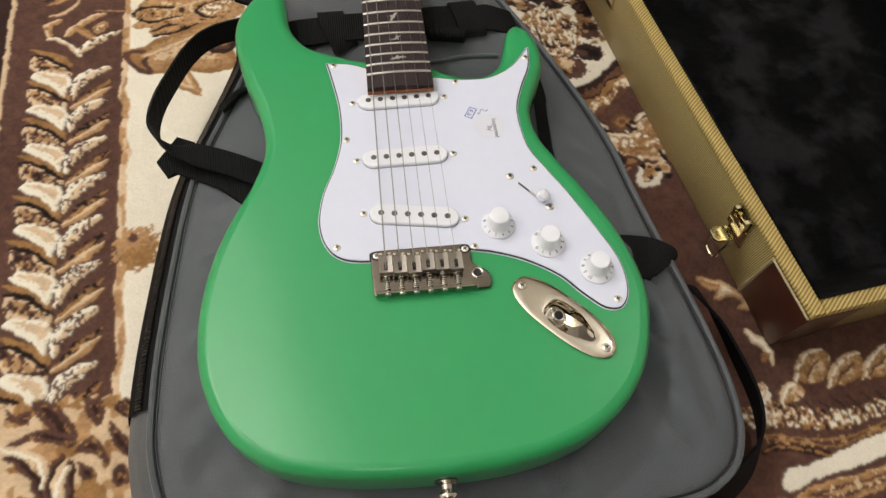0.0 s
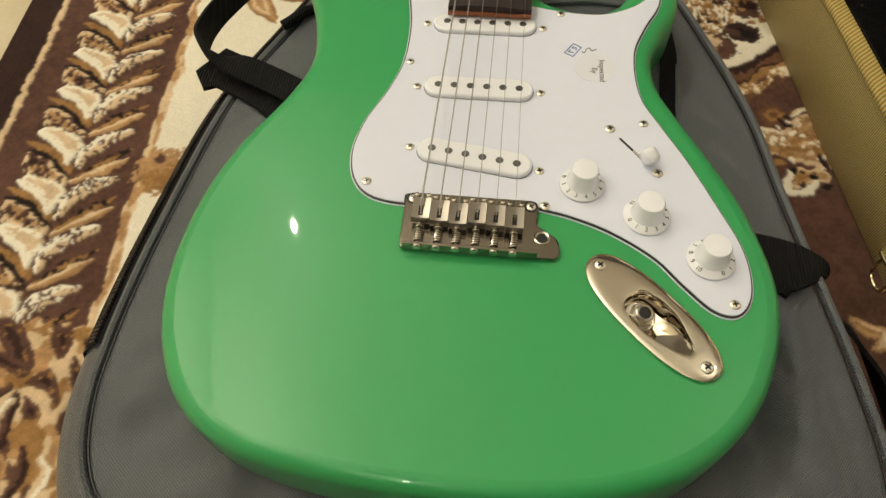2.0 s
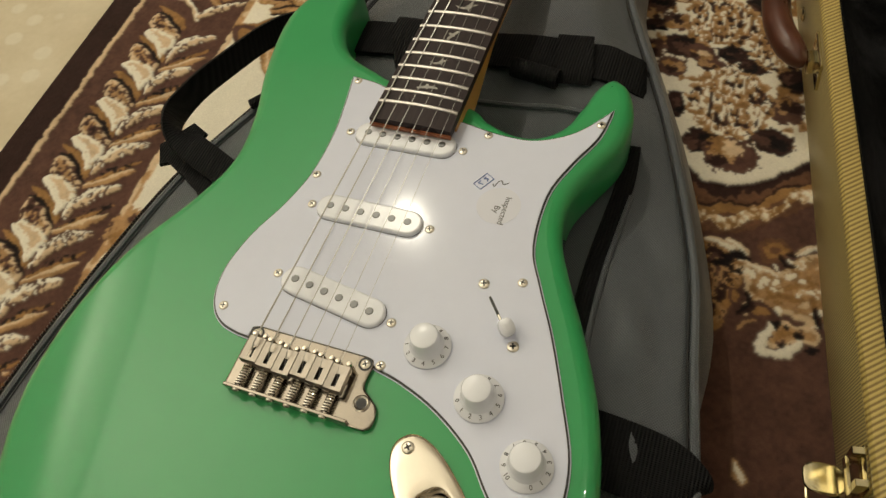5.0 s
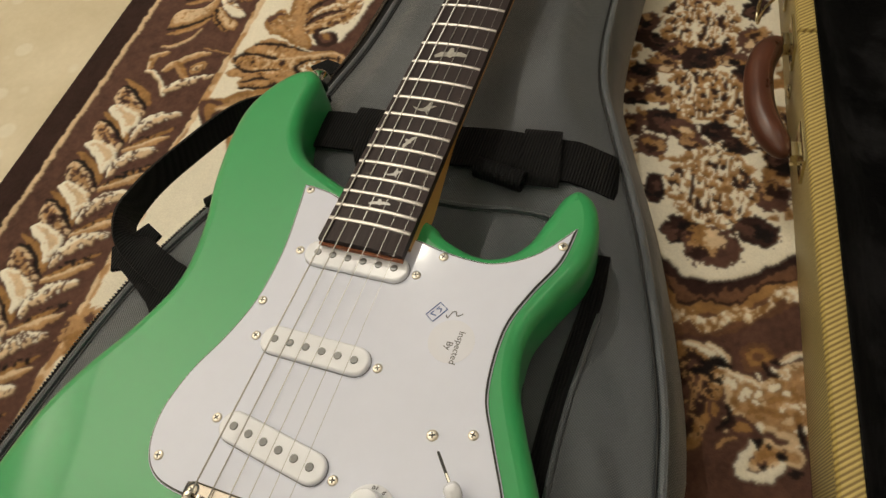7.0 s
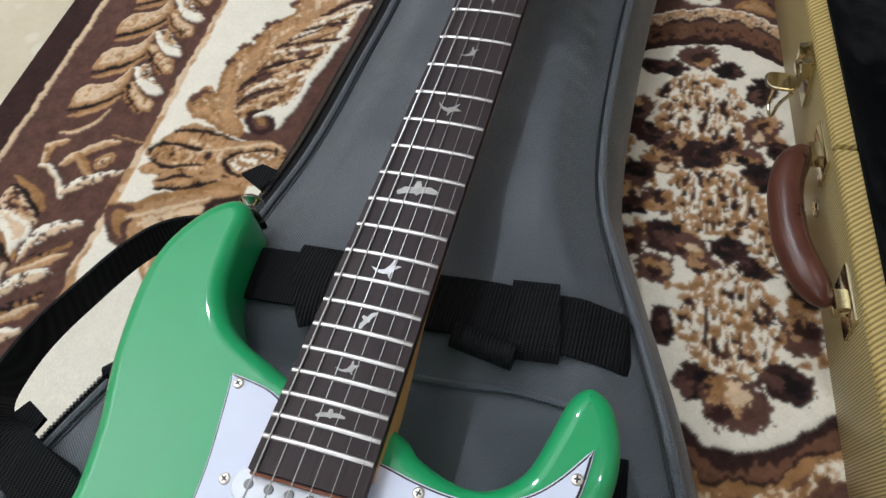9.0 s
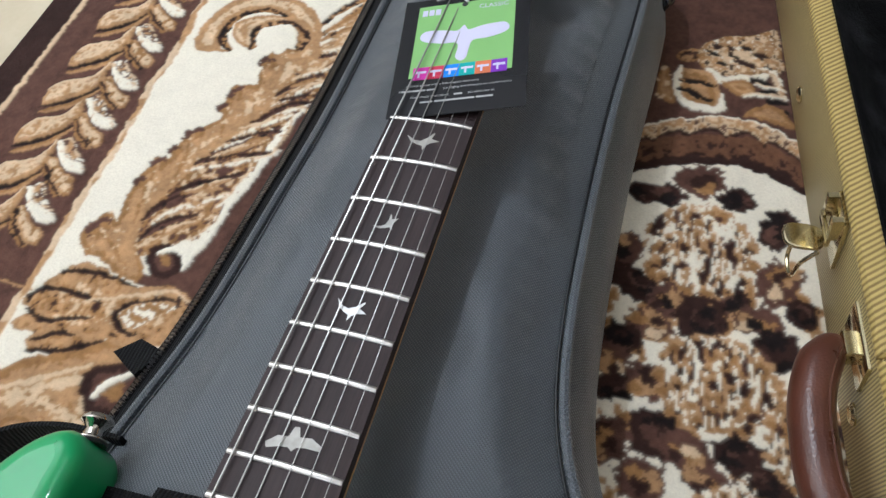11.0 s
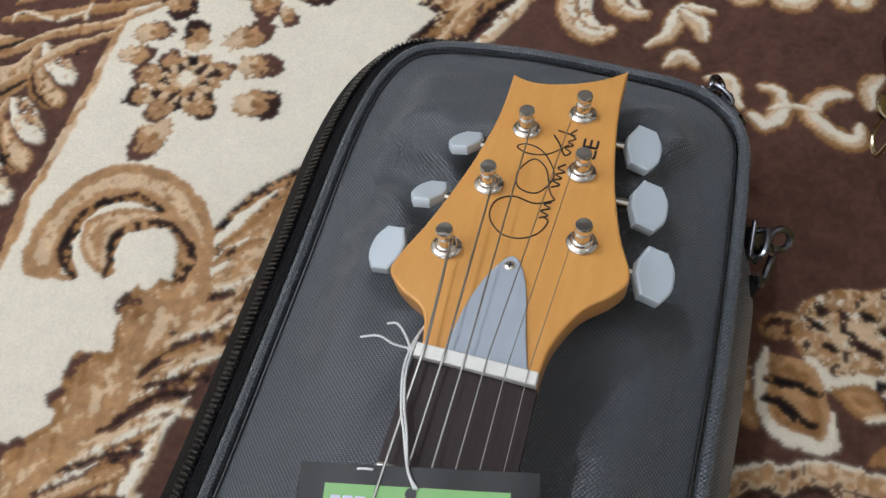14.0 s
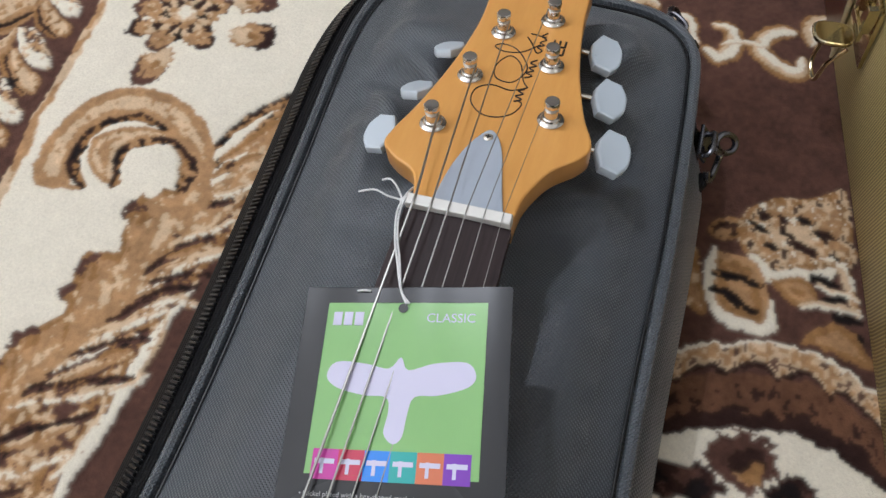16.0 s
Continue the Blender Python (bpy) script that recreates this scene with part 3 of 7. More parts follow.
def medallion(w):
    """The lobed medallion between the bag and the case: its bands, flower hearts and petals."""
    x, y = w.wx, w.wy
    span = (x > 0.05) & (x < 0.44)
    top = np.interp(x, [0.05, 0.112, 0.133, 0.159, 0.182, 0.201, 0.217, 0.44], [0.58, 0.625, 0.635, 0.642, 0.642, 0.637, 0.628, 0.54])
    low = np.interp(x, [0.05, 0.181, 0.196, 0.216, 0.238, 0.262, 0.44], [0.35, 0.290, 0.280, 0.282, 0.293, 0.316, 0.44])
    ragged = 0.0020 * lattice_noise(x, y * 0.3, 0.004, 61)
    # upper bands: dark edge, warm brown with pen-like marks, a scalloped flecked frill
    t = y - top + ragged
    w.whole(span & (t > 0) & (t < 0.052), UMBER, 0.0006)
    w.whole(span & (t > 0) & (t < 0.009), DARK, 0.0)
    w.whole(span & (t > 0.006) & (t < 0.012) & (lattice_noise(x, y * 0.3, 0.0035, 62) > 0), DARK, 0.0)
    mark = 0.0185 + 0.0035 * lattice_noise(x, y * 0 + 0.1, 0.008, 63)
    w.whole(span & (np.abs(t - mark) < 0.0040) & (lattice_noise(x, y * 0.5, 0.0022, 64) > 0.28), DARK, 0.0)
    frill = 0.0365 + 0.0060 * np.abs(np.sin((x - 0.010) * math.pi / 0.026)) ** 0.7
    w.whole(span & (t > 0.030) & (t < 0.052), BROWN, 0.0004)
    w.whole(span & (t > frill - 0.0095) & (t < frill - 0.0060), DARK, 0.0)
    w.whole(span & (t > frill - 0.0065) & (t < 0.0475), PALE, 0.0018)
    w.whole(span & (t > frill - 0.0060) & (t < 0.0465) & (w.speck > 0.05), TAN, 0.0012)
    w.whole(span & (t > frill - 0.0055) & (t < 0.0460) & (w.speck < -0.45), BROWN, 0.0008)
    w.whole(span & (t > 0.0455) & (t < 0.0480), CREAM, 0.0018)
    # lower bands
    t = low - y + ragged
    w.whole(span & (t > 0) & (t < 0.048), UMBER, 0.0006)
    w.whole(span & (t > 0) & (t < 0.0110 + 0.003 * lattice_noise(x, y * 0.3, 0.004, 66)), DARK, 0.0)
    wave = 0.0200 + 0.0040 * np.sin(x * 170)
    w.whole(span & (t > wave) & (t < wave + 0.0120), OCHRE, 0.0010)
    w.whole(span & (np.abs(t - wave) < 0.0016), DARK, 0.0)
    frill = 0.0360 + 0.0035 * np.sin(x * 210)
    w.whole(span & (np.abs(t - frill) < 0.0058), PALE, 0.0016)
    w.whole(span & (np.abs(t - frill) < 0.0054) & (w.speck > 0.0), OCHRE, 0.0010)
    w.whole(span & (np.abs(t - frill) < 0.0050) & (w.speck < -0.42), CREAM, 0.0018)
    inside = span & (y < top - ragged) & (y > low + ragged)
    w.whole(inside, CREAM, 0.0020)
    # tan mottling that ties the flowers together
    veil = lattice_noise(x, y * 0.8, 0.012, 67) + 0.5 * lattice_noise(x, y, 0.005, 68)
    w.whole(inside & (y < 0.55) & (y > 0.33) & (veil > 0.30), TAN, 0.0010)
    w.whole(inside & (y < 0.55) & (y > 0.33) & (veil > 0.55), OCHRE, 0.0008)
    for k, (px, py, rx, ry, kind_) in enumerate(PETALS):
        petal(w, px / 1000, py / 1000, rx / 1000, ry / 1000, kind_, 100 + k)
    for k, (px, py, rx, ry) in enumerate(((159, 565, 31, 34), (178, 471, 32, 28), (200, 371, 31, 36), (232, 445, 20, 24))):
        heart(w, px / 1000, py / 1000, rx / 1000, ry / 1000, 300 + 5 * k)
    for k, (px, py, rx, ry, kind_) in enumerate(PETALS[:15]):
        if k % 2:
            w.blob(px / 1000, py / 1000 - 0.002, 0.45 * rx / 1000, BLACKISH, ry / rx, 30 * k, 0.8, 0.0004)


PETALS = ((115, 604, 10, 8, 0), (132, 606, 11, 8, 0), (153, 623, 14, 12, 1), (177, 611, 10, 9, 0), (206, 593, 9, 15, 0), (110, 552, 11, 14, 1), (121, 528, 17, 9, 0), (144, 520, 10, 12, 1),
          (161, 529, 9, 7, 0), (182, 528, 10, 10, 0), (165, 510, 13, 12, 0), (197, 519, 13, 8, 2), (134, 500, 12, 9, 2), (121, 486, 11, 10, 0), (209, 550, 11, 16, 2), (223, 529, 8, 8, 0),
          (211, 500, 12, 12, 0), (116, 471, 10, 9, 2), (121, 453, 13, 7, 0), (138, 462, 9, 11, 1), (148, 430, 12, 13, 0), (123, 420, 10, 12, 1), (167, 424, 14, 9, 2), (194, 430, 12, 10, 0),
          (145, 402, 11, 11, 1), (181, 410, 11, 7, 1), (214, 418, 11, 8, 0), (223, 449, 8, 12, 2), (184, 321, 12, 12, 0), (209, 312, 18, 17, 2), (238, 335, 15, 12, 0), (156, 357, 7, 14, 0), (246, 372, 12, 14, 1), (250, 410, 12, 12, 0))


def flower_on_field(w):
    """The dark-tipped flower on the cream field, and those above it."""
    for k, (px, py, r, bx, by) in enumerate(((-265, 868, 12, -258, 853), (-224, 876, 14, -238, 865), (-207, 851, 13, -223, 847), (-195, 821, 14, -212, 820), (-257, 776, 15, -254, 790),
                                             (-284, 826, 11, -274, 826), (-279, 808, 11, -270, 812), (-262, 801, 11, -260, 808), (-271, 839, 11, -266, 834), (-233, 808, 10, -240, 814), (-234, 840, 10, -240, 838),
                                             (-226, 901, 14, -232, 914), (-196, 920, 14, -210, 926), (-250, 916, 15, -258, 925), (-206, 893, 8, -214, 902), (-287, 888, 14, -296, 896), (-293, 862, 12, -303, 858), (-296, 841, 11, -306, 838))):
        turn = math.degrees(math.atan2(py - by, px - bx))
        w.blob(px / 1000, py / 1000, r / 1000, BROWN if k % 3 else DARK, 0.80, turn, 0.30)
        w.blob((px + bx) / 2000, (py + by) / 2000, 0.95 * r / 1000, TAN, 0.74, turn, 0.45)
        w.blob((px + 3 * bx) / 4000, (py + 3 * by) / 4000, 0.60 * r / 1000, PALE, 0.8, turn, 0.7)
        w.blob((2.2 * px + bx) / 3200, (2.2 * py + by) / 3200, 0.30 * r / 1000, OCHRE, 0.6, turn, 0.8)
    for cx, cy, r in ((-0.254, 0.826, 0.025), (-0.306, 0.908, 0.020), (-0.216, 0.930, 0.018)):
        w.blob(cx, cy, r, TAN, 0.92, 0, 0.3)
        for k in range(12):
            a = math.radians(30 * k + 11)
            q = 0.80 if k % 2 else 0.55
            w.blob(cx + q * r * math.cos(a), cy + 0.9 * q * r * math.sin(a), 0.20 * r, DARK if k % 3 else BLACKISH, 0.7, 30 * k, 0.8, 0.0004)
            w.blob(cx + 0.66 * r * math.cos(a + 0.26), cy + 0.6 * r * math.sin(a + 0.26), 0.17 * r, PALE, 0.7, 30 * k, 0.8)
        w.blob(cx - 0.001, cy + 0.002, 0.36 * r, PALE, 0.8, 10, 0.4)
        w.blob(cx - 0.001, cy + 0.003, 0.26 * r, CREAM, 0.8, 10, 0.5)


def great_leaf(w):
    """The acanthus leaf beside the bag, with its fan below and the scroll above."""
    w.fill((-215, 446, -192, 455, -176, 480, -172, 520, -164, 570, -160, 620, -150, 680, -140, 730, -100, 740, -100, 560, -110, 430, -150, 425), (BROWN,), 0.0)
    # lobe and fan
    w.fill((-285, 353, -263, 361, -249, 373, -216, 390, -203, 398, -180, 396, -170, 360, -160, 330, -190, 318, -225, 325, -255, 318), (OCHRE, TAN, TAN, PALE, TAN), 0.0012, fleck=((OCHRE, 0.5),))
    w.fill((-284, 352, -266, 358, -256, 350, -258, 338, -250, 322, -262, 320, -276, 336), (BROWN, OCHRE), 0.0008)
    w.stroke((-262, 348, -236, 362, -206, 380), (3.0, 4.5, 3.0), (PALE, TAN), 0.0014)
    w.fill((-206, 372, -193, 384, -178, 388, -160, 378, -168, 352, -190, 350), (DARK, BROWN, OCHRE), 0.0)
    w.stroke((-190, 362, -183, 374, -173, 381), (2.6, 3.0, 2.0), (CREAM,), 0.0018)
    w.fill((-240, 330, -222, 336, -205, 310, -196, 285, -210, 292, -226, 300), (OCHRE, TAN, PALE, TAN), 0.0012)
    w.fill((-280, 415, -273, 426, -267, 438, -255, 449, -235, 448, -212, 442, -204, 439, -184, 448, -170, 441, -158, 428, -156, 413, -180, 396, -203, 398, -227, 387, -248, 377, -260, 382, -257, 390, -274, 389, -278, 396, -270, 403, -280, 408),
           (TAN, PALE), 0.0016, fleck=((TAN, -0.15), (OCHRE, 0.25), (DARK, 0.62)))
    for line, wd in (((-277, 410, -276, 420, -262, 425, -239, 425, -223, 422), 2.2), ((-274, 404, -257, 400, -244, 405, -225, 411), 2.2), ((-267, 438, -247, 444, -227, 443, -206, 440), 1.8),
                     ((-256, 384, -243, 393, -229, 396), 2.0), ((-255, 377, -234, 383, -206, 396), 2.0), ((-212, 419, -200, 429, -182, 437, -168, 435), 1.4), ((-212, 420, -201, 408, -187, 407), 1.8)):
        w.stroke(line, (wd * 0.6, wd, wd, wd * 0.4), (DARK, BLACKISH), 0.0)
    w.stroke((-232, 424, -205, 434, -180, 444, -165, 440), (2.2, 2.8, 2.6, 1.4), (PALE, TAN), 0.0020)
    w.fill((-208, 419, -198, 427, -180, 434, -170, 432, -180, 424, -192, 410), (OCHRE, OCHRE), 0.0008, fleck=((CREAM, 0.1),))
    # body of the leaf
    w.fill((-217, 684, -215, 671, -214, 653, -210, 644, -226, 642, -231, 636, -229, 622, -224, 604, -226, 598, -237, 588, -243, 577, -244, 561, -243, 552, -249, 554, -256, 551, -255, 544, -258, 531, -257, 517, -257, 507, -254, 497, -252, 488, -261, 494, -268, 486, -273, 475, -268, 463, -258, 455, -249, 455,
            -230, 448, -208, 443, -210, 457, -222, 473, -226, 500, -222, 523, -214, 545, -202, 570, -191, 598, -178, 625, -171, 654, -164, 690, -176, 700, -192, 694, -206, 691), (OCHRE, TAN, TAN, TAN, PALE), 0.0014, fleck=((PALE, 0.62),))
    for px, py, rx, ry, turn in ((-263, 480, 9, 7, 60), (-251, 548, 8, 5, 60), (-256, 526, 6, 4, 90), (-239, 582, 9, 5, 50), (-225, 632, 8, 6, 80), (-228, 614, 5, 5, 60), (-214, 672, 6, 9, 90), (-246, 562, 6, 4, 60)):
        w.blob(px / 1000, py / 1000, rx / 1000, BROWN, ry / rx, turn, 0.5, 0.0008)
        w.blob(px / 1000 + 0.004, py / 1000 - 0.003, 0.8 * rx / 1000, OCHRE, ry / rx, turn, 0.6, 0.0010)
    for line in ((-262, 478, -245, 470, -222, 452), (-250, 545, -245, 520, -238, 490), (-238, 580, -230, 555, -228, 530), (-224, 630, -218, 600, -212, 580), (-213, 668, -207, 640, -200, 615)):
        w.stroke(line, (1.6, 3.2, 1.2), (OCHRE, TAN), 0.0014, fleck=((PALE, 0.35),))
    # the combed right half: brown shadows, tan leaflets, white flecked edges
    w.fill((-226, 470, -232, 500, -228, 522, -219, 545, -208, 570, -196, 598, -183, 625, -176, 654, -168, 690, -150, 735, -140, 700, -158, 640, -166, 612, -172, 585, -172, 562, -173, 545, -178, 520, -180, 500, -186, 486, -200, 478, -212, 466),
           (OCHRE, TAN), 0.0010, fleck=((BROWN, 0.2), (PALE, -0.5)))
    dark = ((-234, 494, -229, 507, -219, 519, -203, 530), (-226, 476, -223, 486, -212, 498, -196, 508), (-226, 519, -213, 533, -193, 543, -179, 554), (-222, 553, -202, 568, -183, 580), (-206, 580, -190, 590, -172, 604), (-196, 604, -182, 618, -168, 630),
            (-190, 636, -178, 652, -164, 664), (-182, 664, -170, 684, -156, 700), (-214, 566, -198, 582, -178, 596))
    for k, line in enumerate(dark):
        w.stroke(line, (1.4, 3.4, 3.6, 1.6), (BROWN, DARK), 0.0002, fleck=((BLACKISH, 0.45),))
    tan = ((-217, 475, -209, 489, -192, 503), (-217, 524, -202, 533, -187, 545), (-212, 560, -196, 574, -178, 587), (-200, 594, -184, 606, -170, 622), (-188, 626, -174, 640, -162, 654), (-184, 654, -172, 670, -158, 688), (-176, 690, -164, 706, -150, 722))
    for line in tan:
        w.stroke(line, (2.2, 3.8, 1.8), (TAN, PALE), 0.0014, fleck=((OCHRE, 0.35),))
    white = ((-198, 480, -184, 489, -180, 502, -183, 515, -179, 528, -175, 548, -175, 558), (-226, 488, -221, 501, -210, 511, -198, 520, -182, 530), (-224, 545, -209, 554, -188, 562, -174, 571), (-203, 586, -191, 598, -181, 610, -170, 620),
             (-190, 622, -180, 634, -172, 643, -162, 656), (-184, 664, -172, 679, -158, 694), (-212, 570, -196, 586, -178, 600), (-180, 690, -168, 708, -152, 726))
    for line in white:
        w.stroke(line, (1.2, 2.8, 3.0, 2.0), (CREAM, PALE), 0.0020, fleck=((TAN, 0.12), (BROWN, 0.58)))
    w.fill((-213, 466, -213, 476, -203, 480, -191, 475, -183, 464, -187, 453, -200, 452, -208, 458), (DARK, DARK, BROWN, OCHRE), 0.0002)
    w.stroke((-206, 470, -199, 475, -189, 475, -181, 470, -182, 461), (1.6, 2.8, 3.0, 3.0, 1.4), (CREAM,), 0.0022)
    # corner where the leaf passes into the scroll
    w.fill((-192, 690, -178, 690, -168, 720, -150, 765, -135, 800, -118, 800, -120, 760, -140, 730, -158, 690, -176, 660), (TAN, TAN, PALE), 0.0012, fleck=((DARK, 0.45), (PALE, 0.1)))
    w.stroke((-180, 716, -166, 742, -148, 775, -132, 802), (2.2, 4.2, 4.6, 3.0), (DARK, OCHRE, TAN), 0.0008, fleck=((BLACKISH, 0.3),))
    for line in ((-178, 686, -161, 694), (-180, 657, -163, 667, -148, 667), (-183, 633, -168, 640, -152, 645), (-186, 619, -170, 631, -156, 637), (-203, 581, -185, 594, -169, 599), (-220, 557, -192, 568, -166, 578)):
        w.stroke(line, (1.4, 3.0, 2.0), (BROWN, DARK), 0.0002, fleck=((BLACKISH, 0.35), (OCHRE, -0.6)))
    for line in ((-181, 704, -169, 720, -156, 730), (-181, 650, -164, 662), (-191, 582, -178, 591)):
        w.stroke(line, (1.6, 3.4, 1.8), (TAN, OCHRE), 0.0012, fleck=((DARK, 0.5),))
    for line in ((-176, 694, -163, 699, -152, 708), (-177, 665, -162, 674, -152, 683), (-182, 639, -168, 648, -152, 660), (-178, 617, -167, 625, -153, 626), (-197, 593, -182, 606, -167, 617), (-165, 616, -163, 605, -164, 592, -165, 580), (-176, 567, -165, 574, -161, 580), (-206, 555, -191, 560, -181, 566)):
        w.stroke(line, (1.0, 2.6, 2.8, 2.0), (CREAM, PALE), 0.0020, fleck=((TAN, 0.3), (BROWN, 0.62)))
    w.stroke((-177, 720, -163, 741, -146, 767), (2.0, 5.0, 4.0), (TAN, OCHRE), 0.0012, fleck=((PALE, 0.5),))
    w.stroke((-186, 729, -176, 751, -163, 768, -150, 782), (1.6, 3.6, 4.2, 4.2), (OCHRE, DARK), 0.0002, fleck=((BLACKISH, 0.2), (TAN, -0.5)))
    w.fill((-286, 674, -294, 688, -296, 703, -293, 722, -286, 739, -273, 752, -257, 759, -234, 760, -211, 752, -194, 738, -184, 724, -178, 705, -172, 686, -192, 672, -195, 689, -191, 702, -198, 717, -211, 726, -220, 729, -229, 734, -244, 737, -258, 732, -269, 724, -273, 710, -272, 695, -264, 680, -253, 679, -263, 675),
           (TAN, TAN, TAN, PALE, PALE), 0.0014, fleck=((TAN, 0.35),))
    w.fill((-265, 704, -265, 715, -254, 725, -237, 732, -219, 731, -209, 727, -216, 725, -232, 723, -241, 718, -245, 710, -242, 701, -235, 692, -238, 685, -247, 687, -257, 693), (TAN, PALE, TAN), 0.0014, fleck=((OCHRE, 0.55),))
    w.stroke((-255, 680, -267, 689, -272, 699, -271, 713, -264, 727, -246, 738, -222, 733), (2.2, 4.4, 4.8, 4.2, 3.2, 3.0, 1.6), (OCHRE, DARK), 0.0002, fleck=((BLACKISH, 0.2), (OCHRE, -0.55)))
    w.stroke((-238, 685, -237, 693, -243, 703, -243, 712, -236, 719, -218, 725, -203, 718, -195, 707, -194, 694), (2.0, 4.0, 4.2, 3.6, 3.0, 2.8, 4.2, 5.4, 4.0), (OCHRE, DARK), 0.0002, fleck=((BLACKISH, 0.25), (TAN, -0.5)))
    w.fill((-238, 704, -233, 713, -220, 717, -210, 705, -204, 688, -214, 684, -226, 690, -234, 690), (CREAM,), 0.0020)


def far_ground(w):
    """The brown ground beyond the bag's top and beside it: curls, knots, a leaf bunch and the corner leaf."""
    x, y = w.wx, w.wy
    edge = np.interp(y, [0.80, 0.895, 0.925, 0.98, 1.1], [-0.10, -0.100, -0.105, -0.070, 0.02])
    w.whole((x > edge) & (y > 0.80), BROWN, 0.0)
    w.fill((-120, 893, -115, 905, -108, 922, -123, 925, -118, 937, -103, 953, -85, 966, -76, 985, -45, 990, -60, 944, -74, 919, -82, 900), (DARK, OCHRE, TAN, PALE), 0.0012, fleck=((BROWN, 0.45), (PALE, -0.5)))
    w.stroke((-100, 898, -91, 927, -77, 951, -58, 974), (3.0, 4.0, 4.0, 3.0), (TAN, PALE), 0.0014, fleck=((OCHRE, 0.4),))
    w.stroke((-84, 904, -75, 925, -64, 945, -52, 968), (2.0, 3.0, 2.6, 1.4), (DARK,), 0.0, fleck=((BLACKISH, 0.2),))
    w.stroke((-72, 904, -62, 925, -51, 951, -35, 976), (4.0, 5.4, 5.0, 4.0), (PALE, CREAM), 0.0016, fleck=((TAN, 0.3),))
    for line in ((-10, 978, -25, 967, -26, 947, -17, 931, -3, 925, 6, 932), (14, 988, 3, 975, 5, 957, 13, 950, 25, 951), (70, 990, 83, 979, 94, 987, 97, 1002), (101, 1003, 106, 985, 117, 980, 127, 989, 133, 1008), (138, 1008, 144, 992, 153, 988, 161, 993)):
        w.stroke(line, (4.0, 7.5, 8.0, 7.0, 5.0), (OCHRE, TAN), 0.0010)
        w.stroke(line, (2.6, 5.0, 5.4, 4.8, 3.0), (PALE, CREAM), 0.0016, fleck=((TAN, 0.35),))
    w.stroke((-6, 976, -14, 958, -10, 940, 0, 934), (2.0, 4.0, 4.0, 2.0), (CREAM,), 0.0018, fleck=((TAN, 0.3),))
    w.stroke((18, 984, 14, 968, 20, 957), (2.0, 3.4, 2.0), (CREAM, PALE), 0.0018)
    for line in ((31, 925, 43, 937, 46, 950, 50, 961, 67, 963), (49, 958, 60, 949, 66, 938), (45, 912, 53, 921, 63, 916), (73, 908, 84, 907, 88, 896, 93, 890), (173, 932, 165, 922, 167, 907)):
        w.stroke(line, (3.0, 7.0, 7.5, 6.0, 3.4), (OCHRE, OCHRE), 0.0008)
        w.stroke(line, (1.8, 4.6, 5.0, 4.2, 2.2), (PALE, CREAM), 0.0016)
    for kx, ky in ((0.0, 0.0), (0.118, 0.045), (-0.112, 0.098)):
        knot = lambda *flat: [v + 1000 * (kx, ky)[i % 2] for i, v in enumerate(flat)]
        for wide, tones in ((1.75, (OCHRE, OCHRE)), (1.0, (PALE, CREAM, CREAM))):
            for line, wd in ((knot(104, 908, 113, 907, 117, 899, 116, 889, 109, 881, 101, 886), (2.0, 3.6, 4.0, 4.4, 4.2, 2.6)), (knot(154, 914, 143, 911, 134, 900, 134, 892, 142, 886, 152, 880, 162, 881, 161, 892), (2.4, 4.2, 4.4, 4.0, 4.4, 4.6, 4.0, 2.0)), (knot(112, 893, 124, 897, 138, 897), (2.0, 2.2, 2.0))):
                w.stroke(line, [v * wide for v in wd], tones, 0.0008 if wide > 1 else 0.0018)
    # leaf bunch beside the case
    w.fill((108, 741, 117, 737, 123, 717, 128, 696, 116, 694, 106, 712), (BROWN, OCHRE, TAN), 0.0010, fleck=((PALE, 0.4),))
    w.fill((118, 753, 128, 762, 138, 760, 139, 752, 129, 746, 121, 747), (OCHRE, DARK, BROWN), 0.0008, fleck=((TAN, 0.3),))
    w.fill((135, 760, 140, 771, 152, 780, 168, 785, 179, 789, 188, 797, 195, 792, 198, 766, 202, 750, 187, 739, 173, 735, 157, 730, 148, 735, 140, 742, 135, 750), (OCHRE, TAN, TAN, PALE), 0.0016, fleck=((PALE, 0.15), (DARK, 0.55), (CREAM, -0.80)))
    for k in range(11):
        w.blob(0.146 + 0.0043 * k, 0.760 + 0.011 * math.sin(2.4 * k), 0.0044, DARK if k % 2 else BLACKISH, 0.55, -30, 0.7, 0.0004)
    w.stroke((145, 739, 152, 734, 156, 729, 170, 734, 187, 739, 188, 748), (1.8, 3.4, 4.0, 3.2, 3.0, 2.0), (CREAM,), 0.0020)
    w.fill((123, 738, 130, 738, 149, 736, 158, 710, 160, 700, 155, 694, 145, 694, 133, 696, 127, 705, 123, 720), (TAN, OCHRE, TAN), 0.0010)
    w.stroke((124, 739, 123, 723, 127, 705, 134, 697, 144, 696, 155, 695, 159, 701, 158, 714), (2.0, 2.6, 2.8, 3.2, 3.0, 3.2, 3.0, 1.6), (CREAM,), 0.0020)
    for line in ((126, 723, 135, 724, 143, 724, 152, 722), (127, 714, 135, 712, 144, 707, 150, 706), (178, 734, 185, 734, 192, 734), (187, 724, 198, 725), (191, 714, 205, 714), (192, 704, 206, 704)):
        w.stroke(line, (2.0, 2.8, 1.8), (BLACKISH,), 0.0, fleck=((OCHRE, 0.55),))
    w.fill((156, 727, 170, 733, 180, 729, 182, 716, 171, 714, 162, 720), (OCHRE, TAN, OCHRE), 0.0010)
